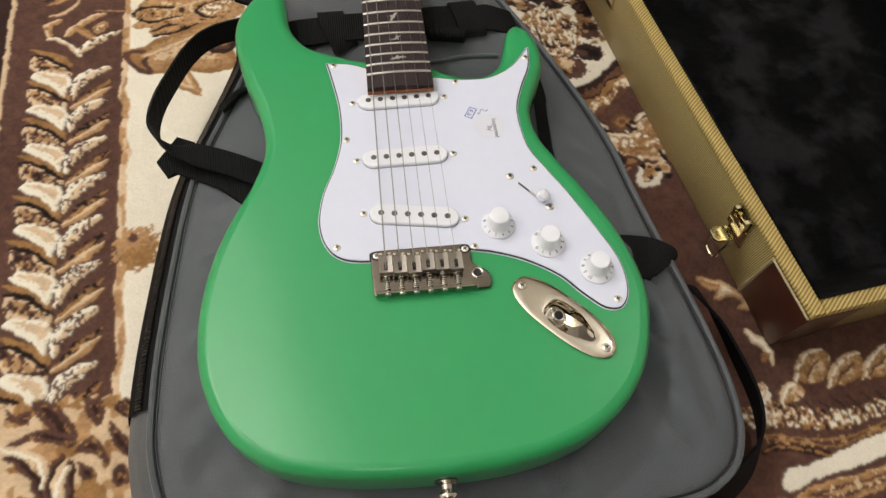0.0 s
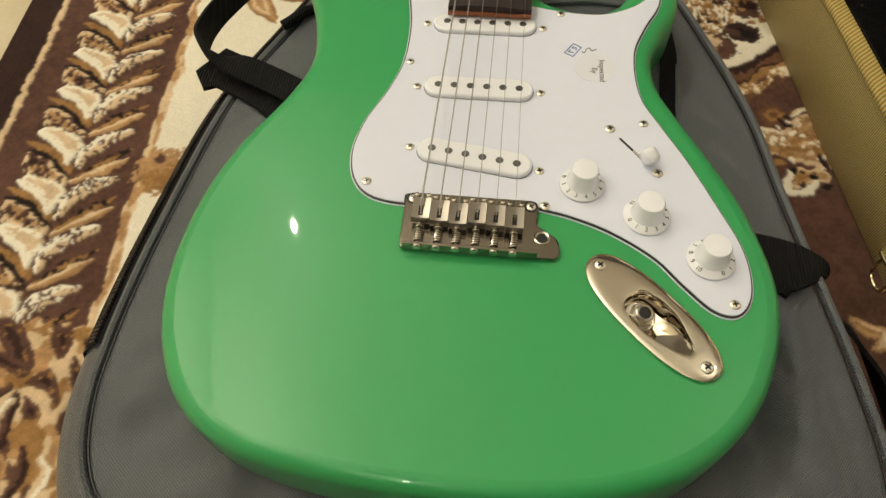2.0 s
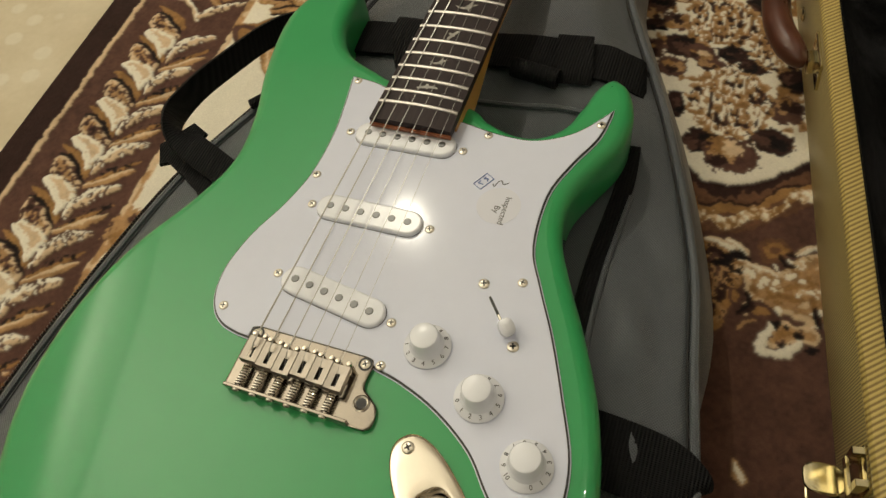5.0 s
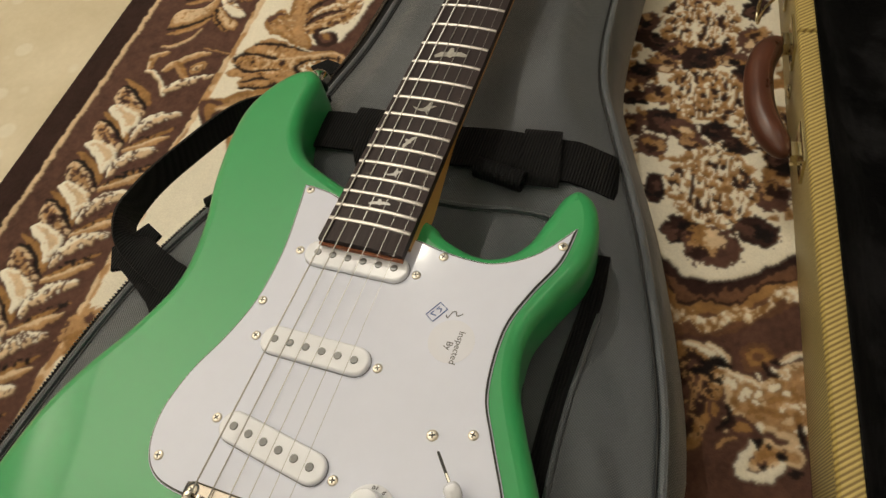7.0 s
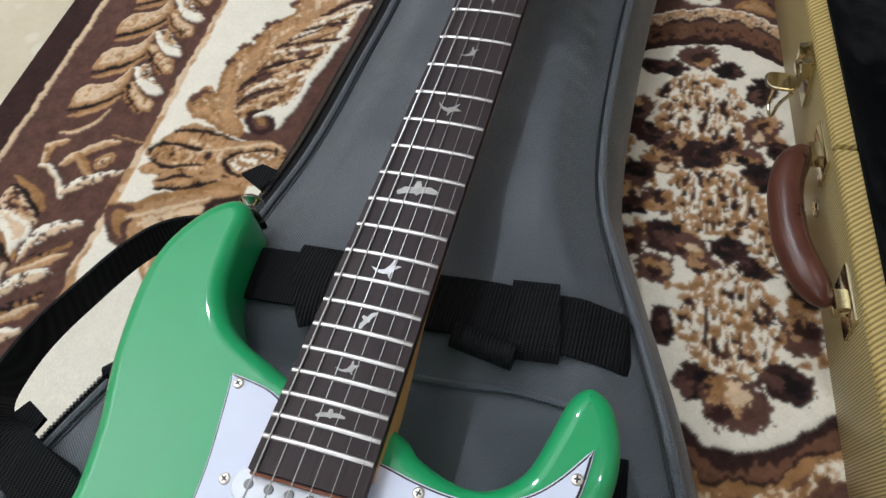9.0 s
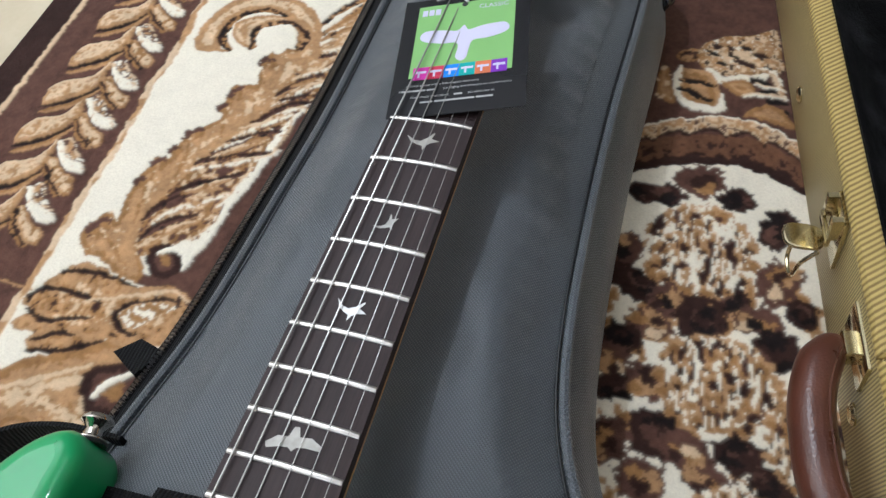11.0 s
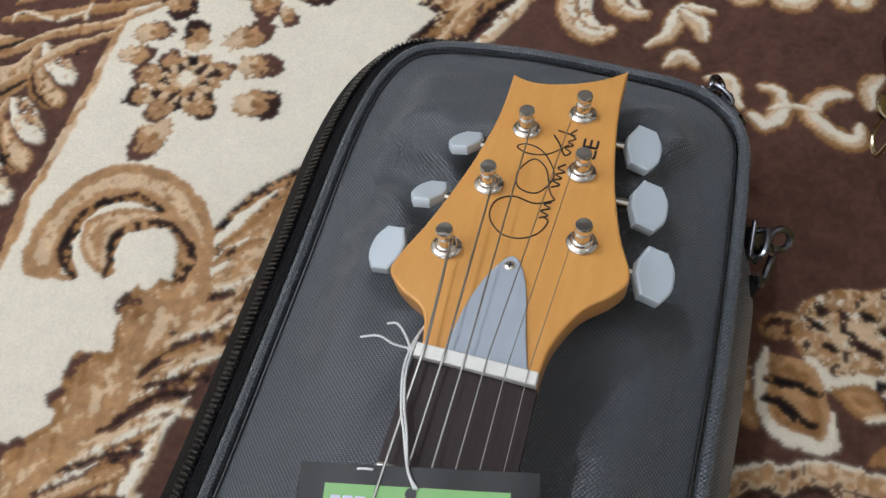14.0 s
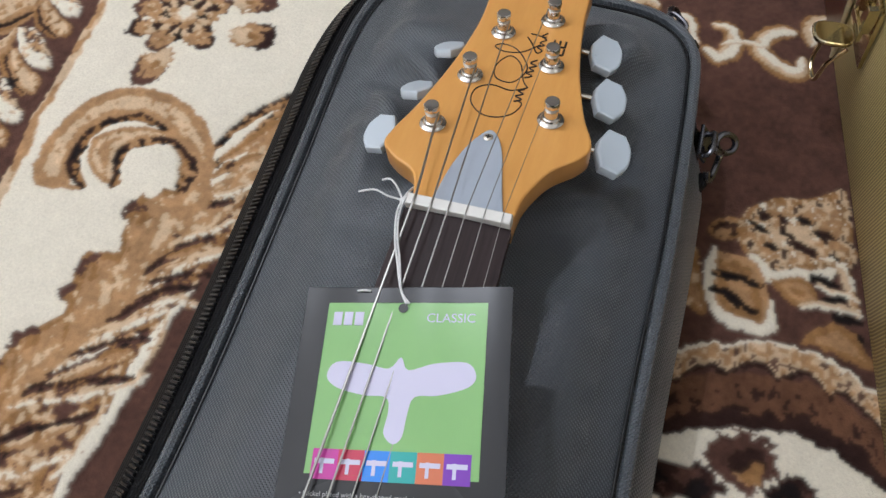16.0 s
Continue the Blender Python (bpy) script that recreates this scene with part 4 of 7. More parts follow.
    w.stroke((186, 747, 195, 743, 199, 732, 203, 718), (2.0, 3.0, 3.0, 2.0), (PALE, CREAM), 0.0016, fleck=((TAN, 0.3),))
    w.stroke((175, 715, 185, 719, 194, 719, 204, 719), (1.6, 2.4, 2.4, 1.6), (CREAM, PALE), 0.0016)
    w.stroke((182, 730, 194, 729, 204, 728), (1.4, 2.2, 1.4), (CREAM, PALE), 0.0016)
    w.fill((175, 694, 186, 707, 194, 711, 208, 700, 214, 688, 195, 690), (OCHRE, TAN), 0.0010)


def foot_of_border(w):
    """The mottled tan ground, with brown lobes and a dark-edged stem, where the garland ends."""
    x, y = w.wx, w.wy
    q = x + SKEW * y
    foot = (q > -0.371) & (q < -0.216) & (y < -0.046 + 0.010 * lattice_noise(x, y, 0.012, 71))
    w.whole(foot, TAN, 0.0012)
    w.whole(foot & (lattice_noise(x, y * 0.7, 0.010, 72) > -0.25), PALE, 0.0014)
    w.whole(foot & (lattice_noise(x, y, 0.012, 73) > 0.45), OCHRE, 0.0010)
    w.whole(foot & (y < -0.12) & (lattice_noise(x, y, 0.013, 74) > 0.40), BROWN, 0.0)
    w.fill((-251, -52, -241, -44, -233, -53, -231, -66, -240, -62), (DARK, OCHRE), 0.0, fleck=((BROWN, 0.2),))
    w.fill((-238, -56, -232, -54, -229, -68, -238, -70), (TAN, PALE), 0.0014)
    for line in ((-315, -43, -303, -41, -290, -52, -277, -71, -280, -82, -292, -78, -298, -67, -311, -54), (-331, -78, -320, -70, -300, -66, -277, -75, -289, -81, -311, -74, -323, -79), (-276, -45, -265, -43, -257, -51, -259, -67, -267, -63),
                 (-277, -85, -265, -74, -255, -84, -249, -99, -261, -90), (-252, -63, -242, -73, -231, -88, -229, -97, -239, -91, -250, -80), (-336, -46, -326, -53, -316, -47, -315, -61, -329, -58), (-275, -93, -261, -101, -258, -107, -268, -109),
                 (-352, -88, -342, -80, -336, -94, -345, -104), (-246, -104, -238, -100, -232, -112, -242, -118)):
        w.fill(line, (BROWN, BROWN, DARK), 0.0, fleck=((OCHRE, 0.55),))
    for line in ((-327, -86, -311, -97, -302, -108, -297, -125), (-285, -89, -292, -98, -295, -109, -291, -126), (-279, -93, -277, -110, -276, -127)):
        w.stroke(line, (2.4, 4.0, 4.0, 3.4), (BROWN, DARK), 0.0)
    w.stroke((-333, -78, -314, -84, -299, -94, -297, -112), (2.0, 3.4, 3.6, 2.0), (CREAM, PALE), 0.0018)
    w.stroke((-279, -98, -284, -110, -284, -127), (2.0, 3.4, 3.0), (CREAM, PALE), 0.0018)
    for k in range(9):
        w.stroke((-345 + 14 * k, -128 - 5 * (k % 2), -338 + 14 * k, -142, -342 + 14 * k, -160), (2.0, 3.6, 2.4), ((BROWN, DARK), (PALE, CREAM), (OCHRE, TAN))[k % 3], 0.0008)


def draw_rug():
    w = Weave(axis_points(-0.414, -0.414, 0.46, 1.3, 0.00128, 0.03), axis_points(-0.9, -0.22, 1.06, 1.9, 0.00128, 0.03))
    x, y = w.wx, w.wy
    q = x + SKEW * y
    inner = -0.2560 + 0.0025 * lattice_noise(x, y, 0.03, 12) + 0.0012 * lattice_noise(x, y, 0.008, 13)
    # cream field between the border and the brown ground of the middle
    w.whole((q > inner) & (x < -0.045) & (y > -0.20) & (y < 1.10), CREAM, 0.0018)
    w.whole((q > inner) & (q < inner + 0.0075), PALE, 0.0014)
    w.whole((q > inner) & (q < inner + 0.0065) & (lattice_noise(x, y * 0.5, 0.006, 11) > 0.0), TAN, 0.0012)
    w.whole(q < -0.374, DARK, 0.0006)
    w.whole(np.abs(q + 0.3750 + 0.0008 * lattice_noise(x, y, 0.02, 10)) < 0.0026, PALE, 0.0012)
    for k in range(-4, 5):
        garland_low(w, 49.0 * k, k)
    for k in range(-4, 5):
        garland_high(w, 47.5 * k, k)
    # the knot of scrolls where the two halves meet
    at = lambda *flat: garland_line(flat, 0)
    w.fill(at(-34, 372, 30, 372, 48, 392, 40, 412, 20, 418, -30, 412), (BROWN,), 0.0)
    w.stroke(at(-27, 413, -11, 419, 0, 433, 5, 447), (1.4, 2.4, 2.4, 1.4), (PALE, TAN), 0.0016)
    w.stroke(at(-26, 381, -28, 396, -16, 406), (3.0, 5.0, 2.6), (TAN, PALE), 0.0014, fleck=((OCHRE, 0.3),))
    w.stroke(at(-7, 383, -1, 391, 18, 409, 31, 415), (3.4, 5.4, 4.4, 2.4), (TAN, PALE), 0.0014)
    w.stroke(at(3, 394, 15, 382, 24, 377), (3.6, 4.2, 2.0), (TAN, OCHRE), 0.0012)
    w.stroke(at(-27, 377, -17, 376, -5, 367, 7, 350), (1.6, 2.6, 2.6, 2.4), (PALE, CREAM), 0.0018)
    w.stroke(at(8, 356, 18, 368, 32, 376, 48, 387), (4.2, 5.4, 4.6, 2.0), (PALE, CREAM), 0.0020, fleck=((BROWN, 0.1),))
    w.fill(at(18, 392, 26, 402, 36, 400, 32, 388, 24, 384), (TAN, OCHRE, PALE), 0.0012, fleck=((BROWN, 0.3),))
    w.stroke(at(22, 421, 40, 420, 61, 418), (0.9, 0.9, 0.9), (TAN,), 0.0012)
    foot_of_border(w)
    w.blob(-0.246, 0.098, 0.024, TAN, 0.85, 90, 0.45)
    w.blob(-0.242, 0.092, 0.014, OCHRE, 1.2, 90, 0.8)
    w.blob(-0.250, 0.112, 0.0045, BROWN, 1.0, 0, 0.6)
    great_leaf(w)
    # branches that turn the border's corner
    w.whole((q > -0.371) & (q < -0.262) & (y > 0.835), BROWN, 0.0)
    for line, wd, tones in (((-410, 848, -381, 858, -352, 870, -319, 884, -300, 896), 5.0, (OCHRE, TAN)), ((-387, 826, -364, 846, -328, 863, -300, 888), 4.4, (TAN, PALE)), ((-383, 790, -369, 807, -351, 834, -322, 856), 4.6, (TAN, PALE)),
                            ((-404, 846, -402, 858, -375, 856, -352, 870), 1.8, (CREAM, PALE)), ((-411, 864, -386, 882, -362, 905), 4.0, (TAN, PALE)), ((-352, 860, -355, 882, -348, 908), 2.2, (CREAM, PALE)), ((-395, 890, -372, 905, -350, 930), 5.0, (OCHRE, TAN)),
                            ((-340, 880, -342, 900, -330, 925), 4.0, (TAN, OCHRE))):
        w.stroke(line, (0.5 * wd, wd, wd, 0.5 * wd), tones, 0.0014, fleck=((OCHRE, 0.4),))
    flower_on_field(w)
    far_ground(w)
    medallion(w)
    # figures nearer the case's foot
    w.fill((200, 226, 215, 226, 232, 217, 235, 203, 228, 170, 222, 150, 205, 150, 196, 190), (OCHRE, DARK, BROWN), 0.0008, fleck=((TAN, 0.2), (BLACKISH, 0.6)))
    w.stroke((206, 226, 220, 224, 232, 215, 236, 203), (2.4, 3.4, 3.4, 2.0), (CREAM, PALE), 0.0018)
    w.stroke((212, 206, 222, 208, 230, 204), (2.4, 3.6, 2.4), (BLACKISH,), 0.0)
    w.fill((237, 230, 244, 240, 256, 242, 267, 237, 269, 229, 262, 217, 254, 213, 246, 212, 240, 220), (BROWN, UMBER, OCHRE, UMBER), 0.0010)
    w.stroke((219, 229, 226, 226, 234, 220), (1.8, 3.2, 2.2), (CREAM, PALE), 0.0018)
    w.stroke((219, 214, 228, 217, 236, 215), (3.0, 4.2, 2.4), (BLACKISH,), 0.0)
    w.fill((222, 204, 228, 210, 236, 210, 237, 203, 232, 196, 226, 197), (TAN, PALE), 0.0010, fleck=((BLACKISH, 0.05), (OCHRE, -0.5)))
    w.fill((225, 186, 231, 189, 236, 184, 234, 173, 228, 174), (BROWN, OCHRE), 0.0006)
    # the speckled flower, its cream clumps and dark gaps
    w.fill((235, 214, 242, 211, 249, 210, 255, 209, 260, 213, 266, 220, 271, 226, 281, 234, 288, 230, 296, 208, 300, 183, 296, 173, 280, 173, 273, 174, 265, 175, 256, 169, 246, 167, 239, 168, 235, 171, 240, 180, 237, 192, 234, 199), (PALE, TAN, TAN, OCHRE, TAN), 0.0014, fleck=((OCHRE, 0.30),))
    rs = random.Random(8)
    for k in range(46):
        px, py = rs.uniform(238, 288), rs.uniform(172, 222)
        if py < 213 or px > 262:
            w.blob(px / 1000, py / 1000, rs.uniform(0.0020, 0.0044), CREAM if k % 3 else PALE, 0.6, rs.uniform(0, 180), 0.9, 0.0020)
    w.stroke((235, 213, 243, 210, 250, 209, 256, 207), (1.4, 2.4, 2.2, 1.4), (CREAM, PALE), 0.0020)
    w.stroke((269, 229, 275, 235, 282, 239), (2.0, 3.2, 2.4), (CREAM, PALE), 0.0020)
    w.fill((240, 176, 248, 182, 258, 178, 262, 172, 250, 167, 241, 167), (BROWN, OCHRE), 0.0008)
    for line in ((257, 224, 262, 219, 267, 219), (262, 228, 268, 228), (284, 186, 287, 178, 290, 172), (239, 187, 242, 176, 234, 169)):
        w.stroke(line, (1.6, 3.0, 1.6), (BLACKISH, DARK), 0.0)
    # its calyx in a cream hook
    w.fill((256, 163, 265, 170, 275, 169, 286, 170, 292, 164, 288, 158, 278, 156, 267, 149, 258, 148, 255, 153), (PALE, TAN, OCHRE), 0.0010, fleck=((BROWN, 0.45),))
    w.stroke((259, 166, 254, 154, 253, 144, 258, 142, 265, 143, 273, 149, 278, 156), (2.0, 3.2, 4.0, 3.4, 3.4, 3.4, 2.0), (CREAM,), 0.0020)
    for px, py, r in ((262, 166, 4.4), (268, 165, 2.6), (277, 162, 4.0), (286, 153, 4.0), (267, 152, 2.4)):
        w.blob(px / 1000, py / 1000, r / 1000, BLACKISH, 0.7, 30, 0.6, 0.0)
    w.stroke((236, 156, 240, 162, 247, 166), (0.8, 1.4, 0.8), (TAN,), 0.0010)
    w.fill((279, 32, 281, 22, 288, 15, 296, 17, 290, 9, 292, 5, 303, 8, 311, 7, 315, 2, 309, -5, 314, -6, 321, -7, 322, 2, 314, 15, 305, 24, 294, 27), (TAN, PALE, CREAM), 0.0016)
    w.stroke((283, 26, 290, 20, 297, 20), (1.6, 3.0, 2.0), (TAN, OCHRE), 0.0010)
    w.fill((307, -28, 311, -26, 316, -33, 324, -37, 327, -47, 330, -53, 324, -64, 321, -60, 324, -54, 318, -54, 318, -47, 311, -40), (PALE, CREAM), 0.0016)
    w.fill((246, 63, 250, 58, 257, 51, 254, 46, 246, 54), (TAN, CREAM), 0.0014)
    w.blob(0.318, -0.055, 0.005, OCHRE, 0.7, 60, 0.5, 0.0008)
    w.fill((298, -82, 308, -80, 312, -92, 302, -98), (CREAM,), 0.0016)
    # fan of pale scallops at the case's end, with a flecked band, a dark scroll and the cream field below
    for line in ((339, -79, 347, -65, 359, -55, 375, -52, 381, -59, 372, -76, 360, -85), (369, -88, 379, -72, 396, -61, 409, -60, 411, -70, 400, -84), (405, -83, 418, -65, 440, -53, 446, -70, 425, -84), (318, -98, 326, -86, 338, -82, 344, -90, 334, -100)):
        w.fill(line, (OCHRE, TAN, TAN, PALE), 0.0012, fleck=((OCHRE, 0.35), (PALE, -0.45)))
    for line in ((339, -81, 347, -66, 359, -56, 376, -53), (368, -90, 379, -73, 396, -62, 410, -60), (404, -85, 418, -66, 438, -54), (318, -99, 326, -87, 339, -82)):
        w.stroke(line, (1.2, 2.6, 2.6, 1.2), (CREAM, PALE), 0.0018, fleck=((TAN, 0.35),))
    for line in ((347, -84, 356, -72, 370, -63), (378, -86, 388, -75, 402, -68), (412, -82, 424, -71, 436, -64)):
        w.stroke(line, (1.0, 2.0, 1.2), (BROWN, OCHRE), 0.0004)
    w.fill((275, -103, 310, -97, 339, -105, 370, -110, 388, -108, 417, -102, 445, -96, 440, -118, 409, -119, 372, -126, 347, -127, 317, -121, 285, -120), (OCHRE, TAN, PALE), 0.0012, fleck=((BROWN, 0.15), (CREAM, -0.42), (BLACKISH, 0.62)))
    w.fill((298, -83, 308, -78, 309, -88, 302, -96, 296, -93), (PALE, CREAM), 0.0016, fleck=((TAN, 0.4),))
    for k in range(7):
        w.stroke((322 + 15 * k, -99 + 3 * (k % 2), 330 + 15 * k, -108, 328 + 16 * k, -119), (0.8, 1.6, 0.8), (BROWN, DARK), 0.0)
    w.stroke((288, -141, 303, -137, 321, -141, 340, -146, 348, -152), (2.0, 4.2, 3.4, 4.6, 3.0), (DARK, OCHRE, DARK), 0.0, fleck=((BLACKISH, 0.4),))
    w.fill((285, -128, 300, -124, 330, -130, 368, -132, 400, -124, 430, -118, 436, -128, 400, -134, 355, -144, 322, -138, 300, -134), (BROWN, OCHRE, BROWN), 0.0006, fleck=((TAN, 0.45),))
    w.fill((294, -166, 304, -155, 320, -155, 355, -146, 403, -133, 450, -124, 450, -140, 393, -154, 356, -162, 322, -167, 297, -174), (CREAM,), 0.0018)
    w.fill((300, -180, 322, -171, 356, -167, 393, -160, 450, -146, 450, -166, 388, -178, 340, -188), (TAN, OCHRE, BROWN, TAN), 0.0012, fleck=((PALE, 0.4),))
    w.fill((240, -196, 262, -180, 290, -178, 300, -190, 280, -204), (OCHRE, TAN), 0.0012, fleck=((CREAM, 0.2),))
    # tufts lean into one another: soften the drawn edges and vary the dye
    mean = sum(np.roll(np.roll(w.c, i, 0), j, 1) for i in (-1, 0, 1) for j in (-1, 0, 1)) / 9
    w.c[1:-1, 1:-1] = (0.55 * w.c + 0.45 * mean)[1:-1, 1:-1]
    for _ in range(2):
        w.h = 0.4 * w.h + 0.6 * sum(np.roll(np.roll(w.h, i, 0), j, 1) for i in (-1, 0, 1) for j in (-1, 0, 1)) / 9
    vary = 1 + 0.10 * lattice_noise(w.x, w.y, 0.009, 81) + 0.10 * lattice_noise(w.x, w.y, 0.0026, 82) + 0.05 * lattice_noise(w.x, w.y, 0.05, 83)
    dark = np.clip(1.5 - w.c.mean(-1) * 2.0, 0.10, 1.0)
    w.c *= (1 + (vary - 1) * dark * 1.7)[..., None]
    return w


def build_rug():
    w = draw_rug()
    nx, ny = w.x.shape
    z = w.h + 0.0002 * w.fuzz
    # the pile rolls down at the free edge
    z -= RUGTHICK * np.clip(1 - (w.x + SKEW * w.y + 0.414) / 0.006, 0, 1) ** 2
    verts = np.stack([w.x, w.y, z - 0.0012], -1).reshape(-1, 3)
    i, j = np.meshgrid(np.arange(nx - 1), np.arange(ny - 1), indexing="ij")
    a = (i * ny + j).ravel()
    faces = np.stack([a, a + ny, a + ny + 1, a + 1], -1)
    me = bpy.data.meshes.new("rug")
    me.vertices.add(len(verts))
    me.vertices.foreach_set("co", verts.ravel())
    me.loops.add(faces.size)
    me.loops.foreach_set("vertex_index", faces.ravel())
    me.polygons.add(len(faces))
    me.polygons.foreach_set("loop_start", np.arange(0, faces.size, 4))
    me.polygons.foreach_set("use_smooth", np.ones(len(faces), bool))
    me.update(calc_edges=True)
    col = me.color_attributes.new("weave", "FLOAT_COLOR", "POINT")
    col.data.foreach_set("color", np.concatenate([w.c.reshape(-1, 3), np.ones((nx * ny, 1))], 1).ravel())
    me.materials.append(PILE)
    ob = new("rug", me)
    return tagged(ob, "brown and cream cut-pile rug with leaf border and medallion", "rug")


build_rug()

# ---- the padded gig bag ----
BAG = mm(-188, -149, -198, -118, -201, -86, -200, -32, -194, 41, -186, 110, -176, 152, -155, 212, -128, 290, -114, 350, -105, 405, -100, 500, -98, 600, -100, 700,
         -102, 780, -95, 820, -76, 836, -30, 840, 30, 837, 62, 831, 79, 815, 84, 785, 86, 700, 84, 600, 86, 500, 91, 430, 100, 385, 116, 347, 137, 300, 156, 254,
         177, 192, 193, 135, 202, 78, 213, 15, 226, -60, 231, -105, 227, -143, 208, -170, 160, -184, 0, -190, -130, -183, -170, -170)


BAGLINE = spline(BAG, steps=5)
BAGEDGE = np.array([(p.x, p.y) for p in BAGLINE])


def soft(t):
    t = max(0.0, min(1.0, t))
    return t * t * (3 - 2 * t)


def folds(x, y, scale, squeeze, turn, seed):
    """Soft-valleyed folds with narrow crests that run along the turned axis, as slack cloth has."""
    c, d = math.cos(radians(turn)), math.sin(radians(turn))
    u, v = (x * c + y * d) * scale * squeeze, (-x * d + y * c) * scale
    n = noise.noise((u, v, seed + 0.5))
    return (0.25 - math.sqrt(n * n + 0.006)) * (0.25 + 0.75 * soft(0.5 + 2.0 * noise.noise((u * 0.6, v * 0.5, seed + 9.5))))


def bag_top(x, y):
    """The height of the bag's upper panel: flat under the guitar's body, fuller under the neck."""
    gap = ((BAGEDGE - (x, y)) ** 2).sum(1)
    d = math.sqrt(float(gap.min()))
    z = 0.0700 + 0.0446 * x
    z += (0.0160 - 0.0040 * soft((y - 0.5) / 0.3)) * soft((y - 0.235) / 0.05) * soft(d / 0.040)
    # beside the neck the panel is pushed up towards its zipless edge
    z += 0.013 * soft((x + 0.03) / 0.09) * soft((y - 0.31) / 0.08) * soft((0.74 - y) / 0.12) * (0.3 + 0.7 * soft(d / 0.035))
    low, high = soft((0.20 - y) / 0.14), soft((y - 0.62) / 0.1)
    loose = 0.0016 * noise.noise((x * 16, y * 13, 0))
    if low > 0:
        # short folds that start at the seam and run inwards, longer ones round the foot
        side = soft((-0.05 - x) / 0.06)
        loose += low * soft((d - 0.016) / 0.016) * (0.034 * side * folds(x, y, 34, 0.26, 24, 2) + 0.040 * (1 - side) * folds(x, y, 27, 0.36, 132 if x > 0.1 else 100, 4))
    if high > 0:
        loose += high * soft((d - 0.016) / 0.018) * (0.046 * folds(x, y, 26, 0.40, 42, 6) + 0.032 * folds(x, y, 36, 0.4, -35, 3))
    free = max(soft((y - 0.24) / 0.04), soft((-0.150 - y) / 0.03), soft((abs(x) - 0.145) / 0.04))
    return z + loose * (0.3 + 0.7 * free)


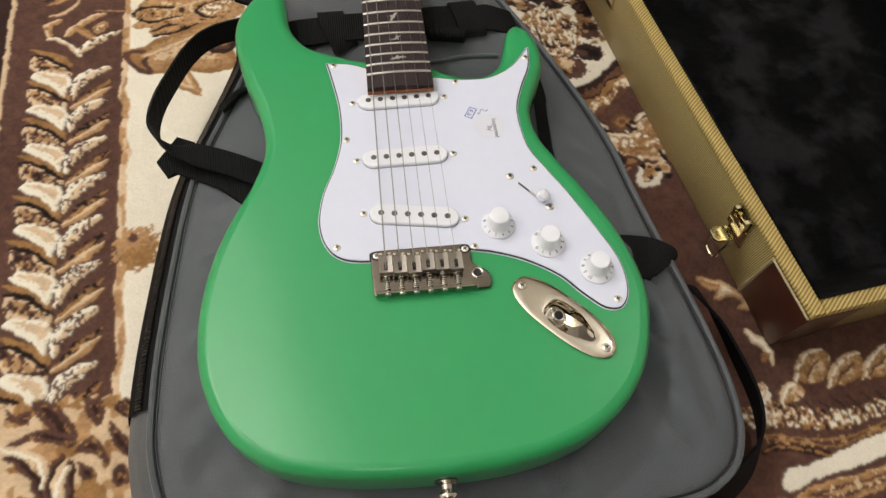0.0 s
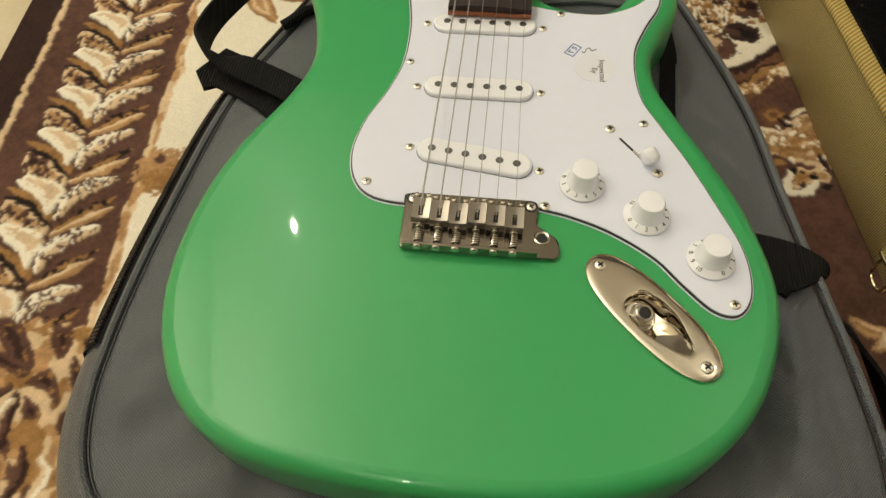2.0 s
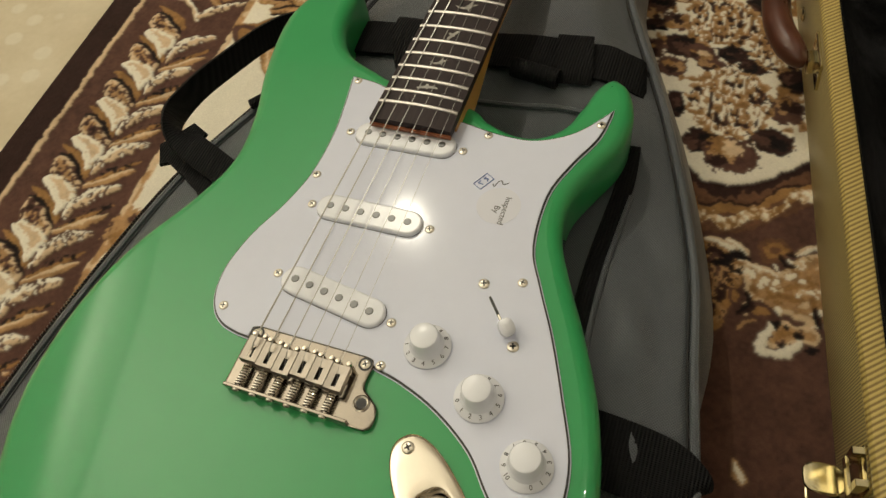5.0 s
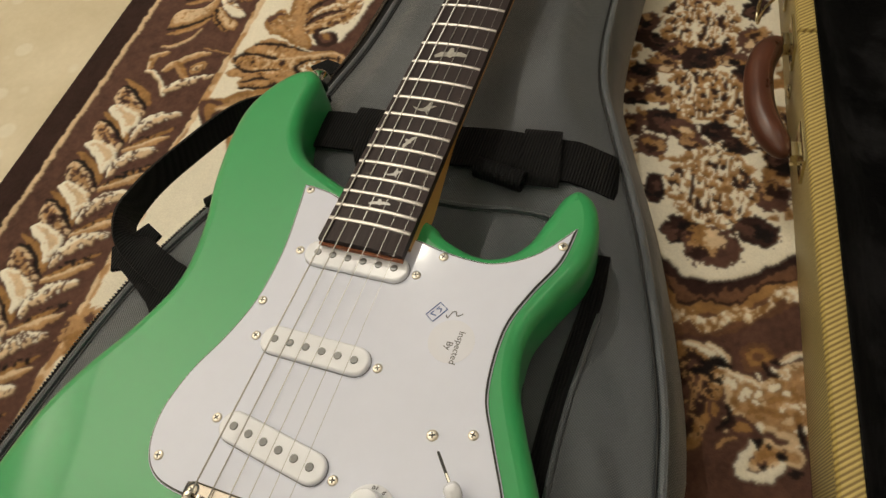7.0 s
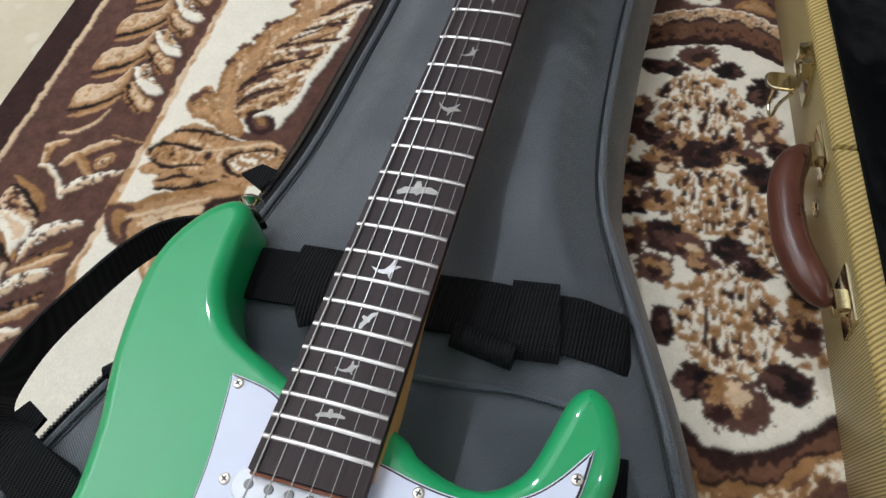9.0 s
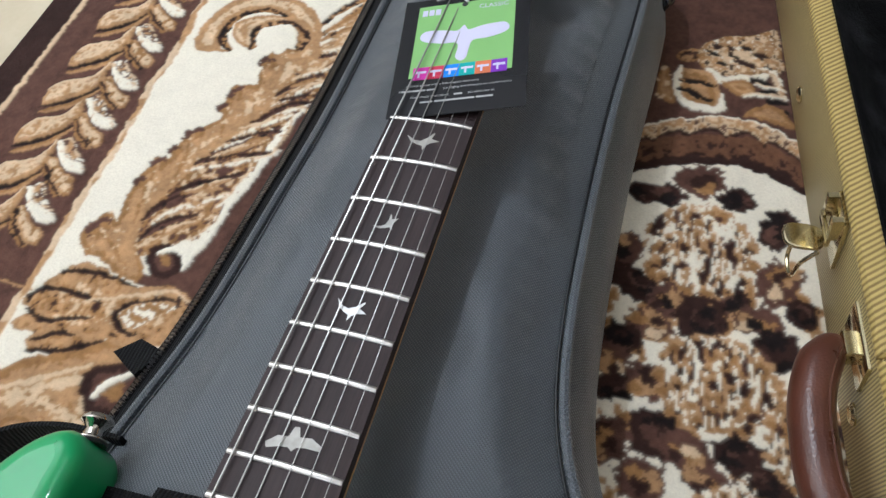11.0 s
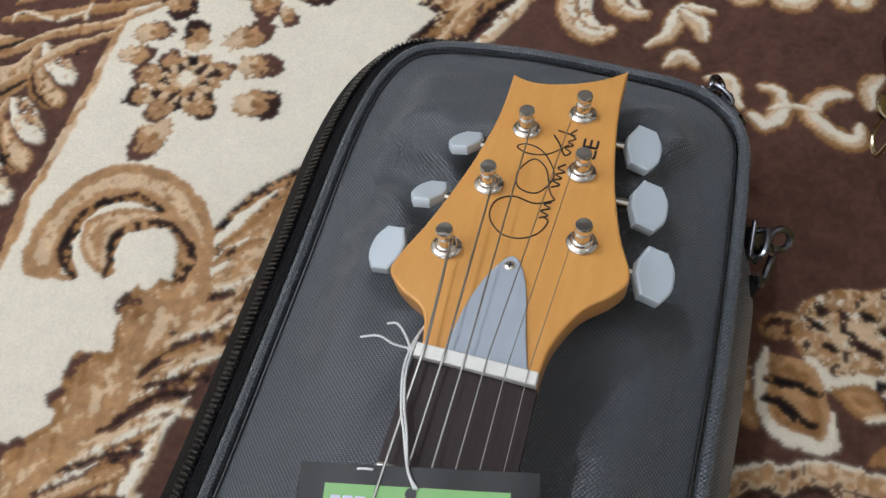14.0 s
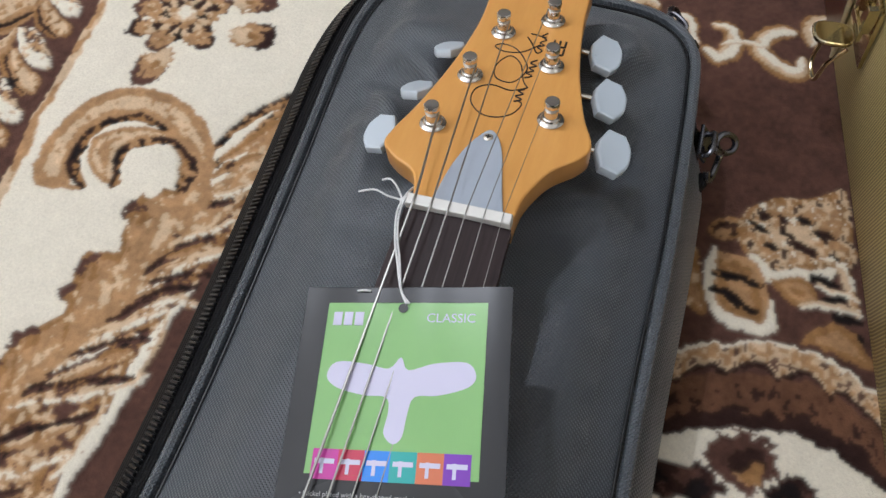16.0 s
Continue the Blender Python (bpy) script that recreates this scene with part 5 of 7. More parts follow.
def build_bag():
    bag = thing("gig_bag", "padded grey nylon gig bag lying flat on the rug", "gig bag")
    line = BAGLINE

    def warp(c):
        k = min(1.0, max(0.0, c.z / 0.070))
        x, y = c.x, c.y
        if c.z < 0.0653:
            # the flank hangs from the height of the panel's own edge
            x, y = BAGEDGE[int(((BAGEDGE - (x, y)) ** 2).sum(1).argmin())]
        d = bag_top(x, y) - 0.070
        crease = 0.0012 * noise.noise((c.x * 45, c.y * 30, 3.0)) * soft((c.z - 0.0665) / 0.0035)
        return Vector((c.x, c.y, c.z + k * d + crease))

    def tuck(c):
        # only the left flank bulges out over the zip; the others stand steep
        gap = BAGEDGE - (c.x, c.y)
        k = int((gap**2).sum(1).argmin())
        d = math.hypot(*gap[k])
        if c.z > 0.0652 or d < 1e-5:
            return c
        f = 0.80 * soft((-gap[k][0] / d + 0.40) / 0.60) * (1 - 0.75 * soft((0.80 - c.y) / 0.06) * soft((c.y - 0.02) / 0.1))
        # beside the neck the zipped flank spreads further
        f -= 0.24 * soft((c.y - 0.22) / 0.18) * soft(gap[k][0] / d / 0.7)
        return Vector((c.x + f * gap[k][0], c.y + f * gap[k][1], c.z))

    def body_warp(c):
        return warp(tuck(c))

    prof = [(0.004, 0.001), (0.020, 0.004), (0.026, 0.014), (0.027, 0.028), (0.024, 0.042), (0.014, 0.056), (0.004, 0.064), (0.0, 0.0655), (-0.003, 0.0680), (-0.006, 0.0692), (-0.010, 0.0698), (-0.016, 0.0700)]
    shell = part("padded_shell", slab(line, prof, 0.004, None, body_warp), NYLON, bag, "grey woven nylon panel with soft creases")
    for e in shell.data.edges:
        e.use_edge_sharp = False
    closed = lambda pts: pts + [pts[0], pts[1]]
    lift = lambda pts, z: [Vector((p[0], p[1], bag_top(p[0], p[1]) - 0.070 + z)) for p in pts]
    part("piping", tube(closed(lift(offset(ccw(line), 0.003), 0.0676)), 0.0028, 8, False), NYLON, bag, "rounded grey piping round the upper panel")
    part("seam", tube(closed(lift(offset(ccw(line), -0.0012), 0.0680)), 0.0006, 6, False), BLACKPLY, bag, "dark stitched seam beside the piping")
    # the zip tape along the bag's long edges, with its coil of teeth
    rails = [[body_warp(Vector((p.x, p.y, z))) + Vector((0, 0, 0.0008)) for p in offset(ccw(line), out)] for out, z in ((0.0210, 0.004), (0.0273, 0.014), (0.0285, 0.028), (0.0256, 0.0425), (0.0155, 0.0570), (0.0060, 0.0645))]
    bm = bmesh.new()
    rows = [[bm.verts.new(v) for v in r] for r in rails]
    n, low = len(rails[0]), rails[0]
    keep = lambda i: (low[i].x < 0.0 and low[i].y > -0.086) or low[i].y > 0.76
    for i in range(n):
        k = (i + 1) % n
        if keep(i) and keep(k):
            for a, b in zip(rows, rows[1:]):
                bm.faces.new((a[i], a[k], b[k], b[i]))
    bmesh.ops.delete(bm, geom=[v for v in bm.verts if not v.link_faces], context="VERTS")
    part("zip_tape", bm, WEBBING, bag, "black zip tape along the flank")
    mid = [a.lerp(b, 0.12) for a, b in zip(rails[4], rails[5])]
    slope = [(b - a).normalized() for a, b in zip(rails[3], rails[5])]
    teeth = bmesh.new()
    step = 0.0026
    for i in range(n):
        a, b = mid[i], mid[(i + 1) % n]
        if not (keep(i) and keep((i + 1) % n)):
            continue
        run, up = b - a, slope[i]
        out = run.normalized().cross(up)
        for k in range(int(run.length / step) + 1):
            q = a + run.normalized() * (k * step)
            # one loop of the coil: a short ridge lying across the tape
            ends = [q + up * (s * 0.0042) + run.normalized() * (0.0004 * s) for s in (-1, 1)]
            vs = [teeth.verts.new(e + run.normalized() * w + out * h) for e in ends for w, h in ((-0.0010, 0.0), (-0.0005, 0.0014), (0.0005, 0.0014), (0.0010, 0.0))]
            for f in ((0, 1, 5, 4), (1, 2, 6, 5), (2, 3, 7, 6), (0, 3, 2, 1), (4, 5, 6, 7)):
                teeth.faces.new([vs[j] for j in f])
    ob = part("zip_teeth", teeth, ZIPTEETH, bag, "fine black zip coil", smooth=False)
    ob["kind"] = "stuff"
    # zip sliders at the top end: a waisted body with a bridge, a hooked pull and a ring
    for place, turn in (((0.097, 0.764, 0.056), -4), ((0.071, 0.846, 0.050), 48)):
        base = pose(*place, 0, 48, turn) @ Matrix.Scale(1.25, 4)
        shield = spline(mm(-4.6, 8, -4.6, 8, 4.6, 8, 4.6, 8, 3.6, 0, 3.0, -7, 3.0, -7, -3.0, -7, -3.0, -7, -3.6, 0), True, 4)
        body = join(slab(shield, rounded(0.0006, -0.0026, -0.0010, 2)), slab(shield, rounded(0.0008, 0.0012, 0.0030, 2)), brick(-0.0012, 0.0012, 0.003, 0.0075, -0.0012, 0.0014), tube(spline([(0, 0.006, 0.0026), (0, 0.0055, 0.0058), (0, 0.0, 0.0066), (0, -0.0048, 0.0058), (0, -0.0056, 0.0026)], False), 0.0012, 8))
        s = part("zip_slider", moved(body, base), GUNMETAL, bag, "dark metal zip slider")
        hook = spline([(0, -0.001, 0.0050), (0.004, -0.001, 0.0062), (0.0085, 0.002, 0.0050), (0.0100, 0.0, 0.0036), (0.0105, -0.009, 0.0020), (0.0080, -0.012, 0.0020), (0.0050, -0.010, 0.0030)], False)
        part("pull_hook", moved(tube(hook, 0.0015, 8), base), GUNMETAL, s)
        ring = [(0.0052 * math.cos(a), 0.0040 * math.sin(a), 0) for a in (2 * math.pi * k / 20 for k in range(22))]
        part("pull_ring", moved(tube(ring, 0.0015, 8, False), base @ pose(0.0105, 0.0085, 0.0050, 20, -20, 25)), GUNMETAL, s)
        if turn > 0:
            continue
        cord = [base @ Vector(c) for c in ((0.0085, -0.010, 0.000), (0.007, -0.020, -0.004), (0.006, -0.034, -0.010), (0.006, -0.050, -0.016))]
        part("pull_cord", tube(spline(cord, False), 0.0038), WEBBING, s)
    # webbing across the panel, under the neck
    top = lambda x, y, up: Vector((x, y, bag_top(x, y) + up))
    across = spline([top(-0.150 + 0.0140 * k, 0.283 + 0.0006 * k, 0.0022 + 0.001 * math.sin(k) * (k < 18)) for k in range(21)] + [Vector((0.1345, 0.296, 0.0690)), Vector((0.1380, 0.2965, 0.0600))], False, 3)
    part("cross_strap", ribbon(across, 0.036, 0.0024, lambda k: (soft((k - 0.93) / 0.07), 0, 1.02 - soft((k - 0.93) / 0.07))), WEBBING, bag, "black ribbed webbing strap")
    fold = [top(0.0745, 0.3145, 0.0035), top(0.0755, 0.308, 0.0068), top(0.0790, 0.290, 0.0074), top(0.0820, 0.276, 0.0066), top(0.0830, 0.2695, 0.0030)]
    part("strap_keeper", ribbon(spline(fold, False, 4), 0.027, 0.003, lambda k: (0, 0, 1)), WEBBING, bag, "black folded strap keeper")
    roll = [(0.0085 * (1 - 0.06 * k) * math.cos(0.6 * k), 0.0, 0.0085 * (1 - 0.06 * k) * math.sin(0.6 * k)) for k in range(14)]
    part("rolled_end", moved(ribbon(roll, 0.036, 0.0018, lambda k: (math.cos(7.8 * k), 0, math.sin(7.8 * k))), pose(0.055, 0.268, bag_top(0.055, 0.268) + 0.0080, 0, 0, 82)), WEBBING, bag, "rolled-up strap end")
    left = [top(-0.057, 0.309, 0.0040), top(-0.056, 0.300, 0.0068), top(-0.052, 0.284, 0.0070), top(-0.046, 0.270, 0.0055), top(-0.043, 0.264, 0.0030)]
    part("strap_keeper", ribbon(spline(left, False, 4), 0.026, 0.003, lambda k: (0, 0, 1)), WEBBING, bag, "black folded strap keeper")
    # pocket mouth on the panel
    part("pocket_seam", tube(spline([top(-0.03, 0.247, 0.001), top(0.037, 0.249, 0.001), top(0.075, 0.253, 0.001), top(0.106, 0.252, 0.001)], False), 0.0022), NYLON, bag, "grey piped pocket mouth")
    zipline = spline([top(0.136, 0.232, 0.0015), top(0.1385, 0.200, 0.0015), top(0.1365, 0.165, 0.0015), top(0.1345, 0.130, 0.0015), top(0.1350, 0.090, 0.0015), top(0.138, 0.05, 0.0015)], False)
    part("pocket_zip", ribbon(zipline, 0.0125, 0.0016, lambda k: (0, 0, 1)), WEBBING, bag, "black zip of the pocket")
    part("pocket_seam", tube([p + Vector((0.0066, 0, 0.0004)) for p in zipline[8:]], 0.0018), NYLON, bag, "grey piped pocket seam")
    part("pocket_pull", tube(spline([top(-0.163, 0.206, 0.003), top(-0.157, 0.211, 0.0045), top(-0.149, 0.222, 0.0045), top(-0.141, 0.229, 0.003)], False), 0.0042, 8), WEBBING, bag, "black moulded zip pull")
    # carrying loop on the left: a band that stands on edge, sewn to a flat tab
    loop = spline([(-0.110, 0.326, 0.060), (-0.148, 0.325, 0.056), (-0.180, 0.314, 0.054), (-0.199, 0.291, 0.054), (-0.213, 0.256, 0.055), (-0.2225, 0.224, 0.057), (-0.2245, 0.196, 0.060), (-0.218, 0.174, 0.066), (-0.200, 0.158, 0.0715), (-0.176, 0.146, 0.0735), (-0.145, 0.134, 0.0715), (-0.112, 0.116, 0.0715)], False, 6)

    def loop_face(k):
        up = soft((k - 0.60) / 0.25)
        a = math.pi * (0.45 + 0.75 * min(1.0, k / 0.62))
        return (-(1 - up) * math.cos(a), -(1 - up) * math.sin(a), 0.12 + 0.88 * up)

    part("carry_loop", ribbon(loop, 0.024, 0.0026, loop_face), WEBBING, bag, "black webbing carrying loop")
    onbag = lambda c: Vector((c.x, c.y, bag_top(c.x, c.y) + 0.0008 + c.z))
    part("loop_tab", slab(mm(-208, 150, -178, 158, -149, 151, -120, 134, -112, 92, -140, 96, -162, 116, -178, 125, -202, 137), rounded(0.0008, 0.0, 0.0030), 0.012, None, onbag), WEBBING, bag, "black stitched webbing tab")
    part("loop_anchor", slab(mm(-218, 151, -202, 179, -186, 172, -194, 140, -207, 133), rounded(0.0008, 0.0585, 0.0620)), WEBBING, bag, "black stitched webbing tab")
    part("edge_tab", slab(mm(-158, 376, -146, 388, -128, 384, -138, 366), rounded(0.0008, 0.046, 0.0505)), WEBBING, bag, "small black fabric tab")
    # shoulder strap sewn into the edge of the panel, and its tail lying on the rug
    sewn = spline([top(0.120, 0.016, 0.002), top(0.165, 0.0135, 0.002), top(0.195, 0.0110, 0.002), top(0.2060, 0.0050, 0.002), top(0.2105, 0.0000, 0.0018)], False, 6)
    part("shoulder_strap", ribbon(sewn, 0.041, 0.0026, lambda k: (0.55 * soft((k - 0.80) / 0.2), 0, 1)), WEBBING, bag, "black webbing shoulder strap")
    tail = spline([(0.228, 0.012, 0.040), (0.246, -0.004, 0.046), (0.264, -0.026, 0.036), (0.279, -0.060, 0.022), (0.284, -0.105, 0.020), (0.272, -0.142, 0.020), (0.235, -0.172, 0.022), (0.19, -0.20, 0.024)], False, 6)
    part("strap_tail", ribbon(tail, 0.034, 0.0026, lambda k: (0.9, 0, 0.25 + 0.5 * (1 - min(1, 3 * k)))), WEBBING, bag, "black webbing strap end")
    return bag


build_bag()

# ---- the electric guitar: x to the treble side, y towards the nut, z up; the saddles at y = 0 ----
GUITAR = pose(0, 0, 0.132, 0.32, -2.56, 0)
SCALE = 0.6477
TOP = -0.0148


def fret_y(n):
    return SCALE * 2 ** (-n / 12)


def half_width(y):
    return 0.0213 + 0.0070 * (SCALE - y) / (SCALE - fret_y(22))


BODY = mm(27, 205, 43, 195, 64, 188, 80, 190, 93, 202, 100, 222, 106, 242, 115, 250, 127, 242, 134, 220, 132, 195, 121, 170, 112, 145, 114, 118, 126, 90, 143, 57,
          160, 17, 170, -28, 166, -66, 150, -104, 122, -133, 85, -150, 40, -158, -15, -159, -70, -154, -112, -142, -142, -119, -161, -84, -168, -45, -163, 2, -148, 46, -128, 88, -118, 124, -124, 165,
          -137, 205, -146, 250, -144, 280, -130, 307, -113, 318, -101, 309, -99, 288, -94, 260, -78, 237, -52, 224, -27, 215)
GUARD = mm(-63, 210, -63, 210, -42, 207, -26, 200, -5, 190, 26, 186, 46, 182, 64, 180, 80, 181, 97, 189, 109, 200, 121.5, 217, 121.5, 217, 118, 192, 107, 167, 99, 140, 101, 103, 112, 78,
           126, 51, 140, 19, 152, -12, 153.5, -38, 146, -53, 133, -53, 118, -39, 103, -22, 80, -7, 57, 2, 40, 6, 38, 9, 38, 9, -37, 9, -37, 9, -37, 2.6, -37, 2.6, -47, 3.4, -57.5, 6.2, -66, 12.6, -71.8, 23, -74.5, 36, -74.2, 49, -70, 69, -60.5, 94, -54, 122, -54, 157, -59, 190)
HEAD = mm(-21, 649.5, -21, 649.5, -21, 656, -25, 667, -35, 673, -42, 680, -40.5, 690, -35, 707, -28, 738, -24.5, 768, -25, 794, -25, 794, -14, 791, 0, 793.5, 13, 799, 24, 807, 24, 807, 24.5, 780, 29, 745, 36, 717, 42.5, 700, 39, 691, 29, 681, 22.5, 667, 20.8, 656, 20.8, 649.5, 20.8, 649.5)


def forearm(x, y):
    """How far the forearm bevel and the edges fall below the flat top."""
    d = (-0.080 - x) * 0.93 + (-0.030 - y) * 0.36
    k = max(0.0, min(1.0, d / 0.100)) * max(0.0, min(1.0, (0.15 - y) / 0.14))
    return 0.014 * k**2.7 * (1.5 - 0.5 * k)


JACK = ((0.0998, -0.0569), -47.0)


def jack_local(c):
    a = radians(-JACK[1])
    x, y = c[0] - JACK[0][0], c[1] - JACK[0][1]
    return x * math.cos(a) - y * math.sin(a), x * math.sin(a) + y * math.cos(a)


def bent_saddle():
    """A saddle bent from one strip: slotted top, turned-down back, front and cheeks."""
    bm = bmesh.new()
    xs, ys = (-0.0050, -0.0013, 0.0013, 0.0050), (-0.0112, -0.0094, -0.0022, 0.0030)
    top = [[bm.verts.new((x, y, 0.0108 + (0.0006 if j == 3 else 0.0))) for y in ys] for j, x in ((3 if i in (0, 3) else 0, v) for i, v in enumerate(xs))]
    for i in range(3):
        for j in range(3):
            if (i, j) != (1, 1):
                bm.faces.new((top[i][j], top[i + 1][j], top[i + 1][j + 1], top[i][j + 1]))
    row = [top[i][0] for i in range(4)]
    for y, z in ((-0.0117, 0.0100), (-0.0118, 0.0040)):
        low = [bm.verts.new((v.co.x, y, z)) for v in row]
        for i in range(3):
            bm.faces.new((row[i], low[i], low[i + 1], row[i + 1]))
        row = low
    front = [bm.verts.new((v.co.x, 0.0034, 0.0070)) for v in (top[i][3] for i in range(4))]
    for i in range(3):
        bm.faces.new((top[i][3], top[i + 1][3], front[i + 1], front[i]))
    for i, out in ((0, -0.00505), (3, 0.00505)):
        low = [bm.verts.new((out, y, 0.0050)) for y in ys]
        for j in range(3):
            bm.faces.new((top[i][j], top[i][j + 1], low[j + 1], low[j]))
    bmesh.ops.recalc_face_normals(bm, faces=bm.faces[:])
    bmesh.ops.solidify(bm, geom=bm.faces[:], thickness=0.0010)
    return bm


def build_guitar():
    g = thing("electric_guitar", "green solid-body electric guitar with white pickguard, lying on the gig bag", "guitar", GUITAR)

    def body_warp(c):
        k = min(1.0, max(0.0, (c.z + 0.0593) / (TOP + 0.0593)))
        return Vector((c.x, c.y, c.z - k * forearm(c.x, c.y)))

    def jack_hole(c):
        u, v = jack_local(c)
        return abs((u - 0.0066) / 0.0240) ** 4 + abs(v / 0.0122) ** 4 < 1

    line = spline(BODY, steps=6)
    part("body", slab(line, rounded(0.0095, -0.0593, TOP, 6), 0.005, jack_hole, body_warp), GREEN, g, "glossy green lacquered body with forearm bevel")

    # pickguard in three plies
    guard = spline(GUARD, steps=5)
    top = -0.0125
    pg = part("pickguard", slab(guard, [(-0.0008, top - 0.0007), (-0.0009, top), (-0.0012, top + 0.00005)], 0.008), WHITE, g, "glossy white pickguard", smooth=False)
    part("black_ply", slab(guard, [(0.0002, top - 0.0015), (0.0000, top - 0.0006), (-0.0012, top - 0.0005)], 0.008), BLACKPLY, pg, "thin black middle ply", smooth=False)
    part("white_ply", slab(guard, [(0.0008, TOP - 0.0005), (0.0007, top - 0.0015), (-0.0012, top - 0.0014)], 0.008), WHITE, pg, "thin white under ply", smooth=False)
    master = cross_master = None
    for x, y in ((-57, 205.8), (-49.5, 120.6), (-61.9, 16.8), (43.2, 7.9), (143.2, -47.4), (101.8, 77.5), (116.7, 201.9), (49.2, 177.5)):
        m = pose(x / 1000, y / 1000, top, 0, 0, x * 7)
        if master is None:
            master = part("screw", screw(), SCREWMETAL, pg, "domed chrome screw")
            cross_master = part("screw_slot", cross(), BLACKPLY, pg)
            master.matrix_basis = cross_master.matrix_basis = m
        else:
            again(master, pg, m)
            again(cross_master, pg, m)

    # pickups
    for (x0, y0), (x1, y1) in (((-42.5, 159.9), (37.3, 161.1)), ((-41.4, 97.9), (37.1, 98.5)), ((-39.2, 45.6), (38.5, 33.7))):
        cx, cy, turn = (x0 + x1) / 2000, (y0 + y1) / 2000, math.degrees(math.atan2(y1 - y0, x1 - x0))
        m = pose(cx, cy, top, 0, 0, turn)
        pill = [(sx * 0.0262 + 0.0090 * math.cos(a), 0.0090 * math.sin(a)) for sx, a in [(1, -math.pi / 2 + math.pi * k / 12) for k in range(13)] + [(-1, math.pi / 2 + math.pi * k / 12) for k in range(13)]]
        p = part("pickup", moved(slab(pill, rounded(0.0016, 0.0, 0.0033, 4, 0.0002)), m), COVER, g, "white single-coil pickup cover")
        gap = part("pickup_gap", moved(slab(pill, [(0.0003, 0.0), (0.0003, 0.00010)]), m), BLACKPLY, p)
        pole = None
        for k in range(6):
            q = m @ Matrix.Translation(((k - 2.5) * 0.0104, 0, 0.0030))
            if pole is None:
                pole = part("pole_piece", lathe([(0.0024, -0.001), (0.0024, 0.0005), (0.0021, 0.0008)], 16), POLE, p, "round steel pole piece")
                pole.matrix_basis = q
            else:
                again(pole, p, q)
        for s in (-1, 1):
            q = m @ Matrix.Translation((s * 0.0399, 0, 0)) @ pose(0, 0, 0, 0, 0, 25 * s)
            again(master, p, q)
            again(cross_master, p, q)

    # volume and tone knobs with figures round the skirt
    for x, y, turn in ((64, 25.5, 164), (100, 5.5, 207), (133, -20.5, 297)):
        k = part("knob", moved(lathe([(0.0132, 0.0006), (0.0132, 0.0014), (0.0127, 0.0020), (0.0095, 0.0038), (0.0087, 0.0058), (0.0082, 0.0072), (0.0079, 0.0135), (0.0073, 0.0146), (0.0060, 0.0150)], 36), pose(x / 1000, y / 1000, top)), COVER, g, "white skirted control knob")
        for i in range(11):
            a = turn + 29 * i
            r = 0.0111
            m = pose(x / 1000, y / 1000, top + 0.0031) @ pose(0, 0, 0, 0, 0, a - 90) @ Matrix.Translation((0, r, 0)) @ pose(0, 0, 0, 29, 0, 180)
            part("figure", moved(lettering(str(i), 0.0035), m), FIGUREINK, k)

    # five-way switch
    a = math.degrees(math.atan2(38.4 - 71.2, 108.1 - 81.1))
    m = pose(0.0946, 0.0548, top, 0, 0, a)
    sw = part("switch_slot", moved(slab(circle(0, 0, 0.0125, 20, 1.0, 0.065, 6), [(0, 0), (0, 0.0001)]), m), BLACKPLY, g, "narrow switch slot")
    part("switch_lever", moved(join(tube([(0.0075, 0, -0.002), (0.010, 0, 0.005)], 0.0010), brick(0.0, 0.0085, -0.0005, 0.0005, 0.0, 0.0003, 0.0001)), m), SCREWMETAL, sw)
    part("switch_tip", moved(slab(circle(0, 0, 0.0048, 20, 1.0, 0.85, 2.6), [(-0.0008, 0), (0, 0.001), (0.0004, 0.004), (0, 0.0075), (-0.0014, 0.0088), (-0.003, 0.0092)]), m @ pose(0.0105, 0.0003, 0.0032, 0, 28, 0)), COVER, sw, "white plastic switch tip")
    for x, y in ((81.1, 71.2), (108.1, 38.4)):
        q = pose(x / 1000, y / 1000, top, 0, 0, 20) @ Matrix.Scale(1.12, 4)
        again(master, sw, q)
        again(cross_master, sw, q)

    # boat-shaped jack plate: a slightly domed mirror-bright rim round a trough, deep and square at the socket's end
    bm, n, rings = bmesh.new(), 64, []
    steps = ((1.0, 0.0, 0, 0.0), (1.0, 0.0, 0, 0.0008), (0.99, 0.0, 0, 0.0013), (0.965, 0.0, 0, 0.0016), (0.98, 0.35, 1.0, 0.0018), (0.98, 0.75, 1.0, 0.00195), (0.98, 1.0, 1.06, 0.0020), (0.98, 1.0, 1.02, 0.0019), (0.98, 1.0, 0.99, 0.0012), (0.98, 1.0, 0.97, -0.25), (0.98, 1.0, 0.94, -0.80), (0.98, 1.0, 0.88, -0.97), (0.98, 1.0, 0.60, -1.0), (0.98, 1.0, 0.30, -1.0), (0.98, 1.0, 0.04, -1.0))
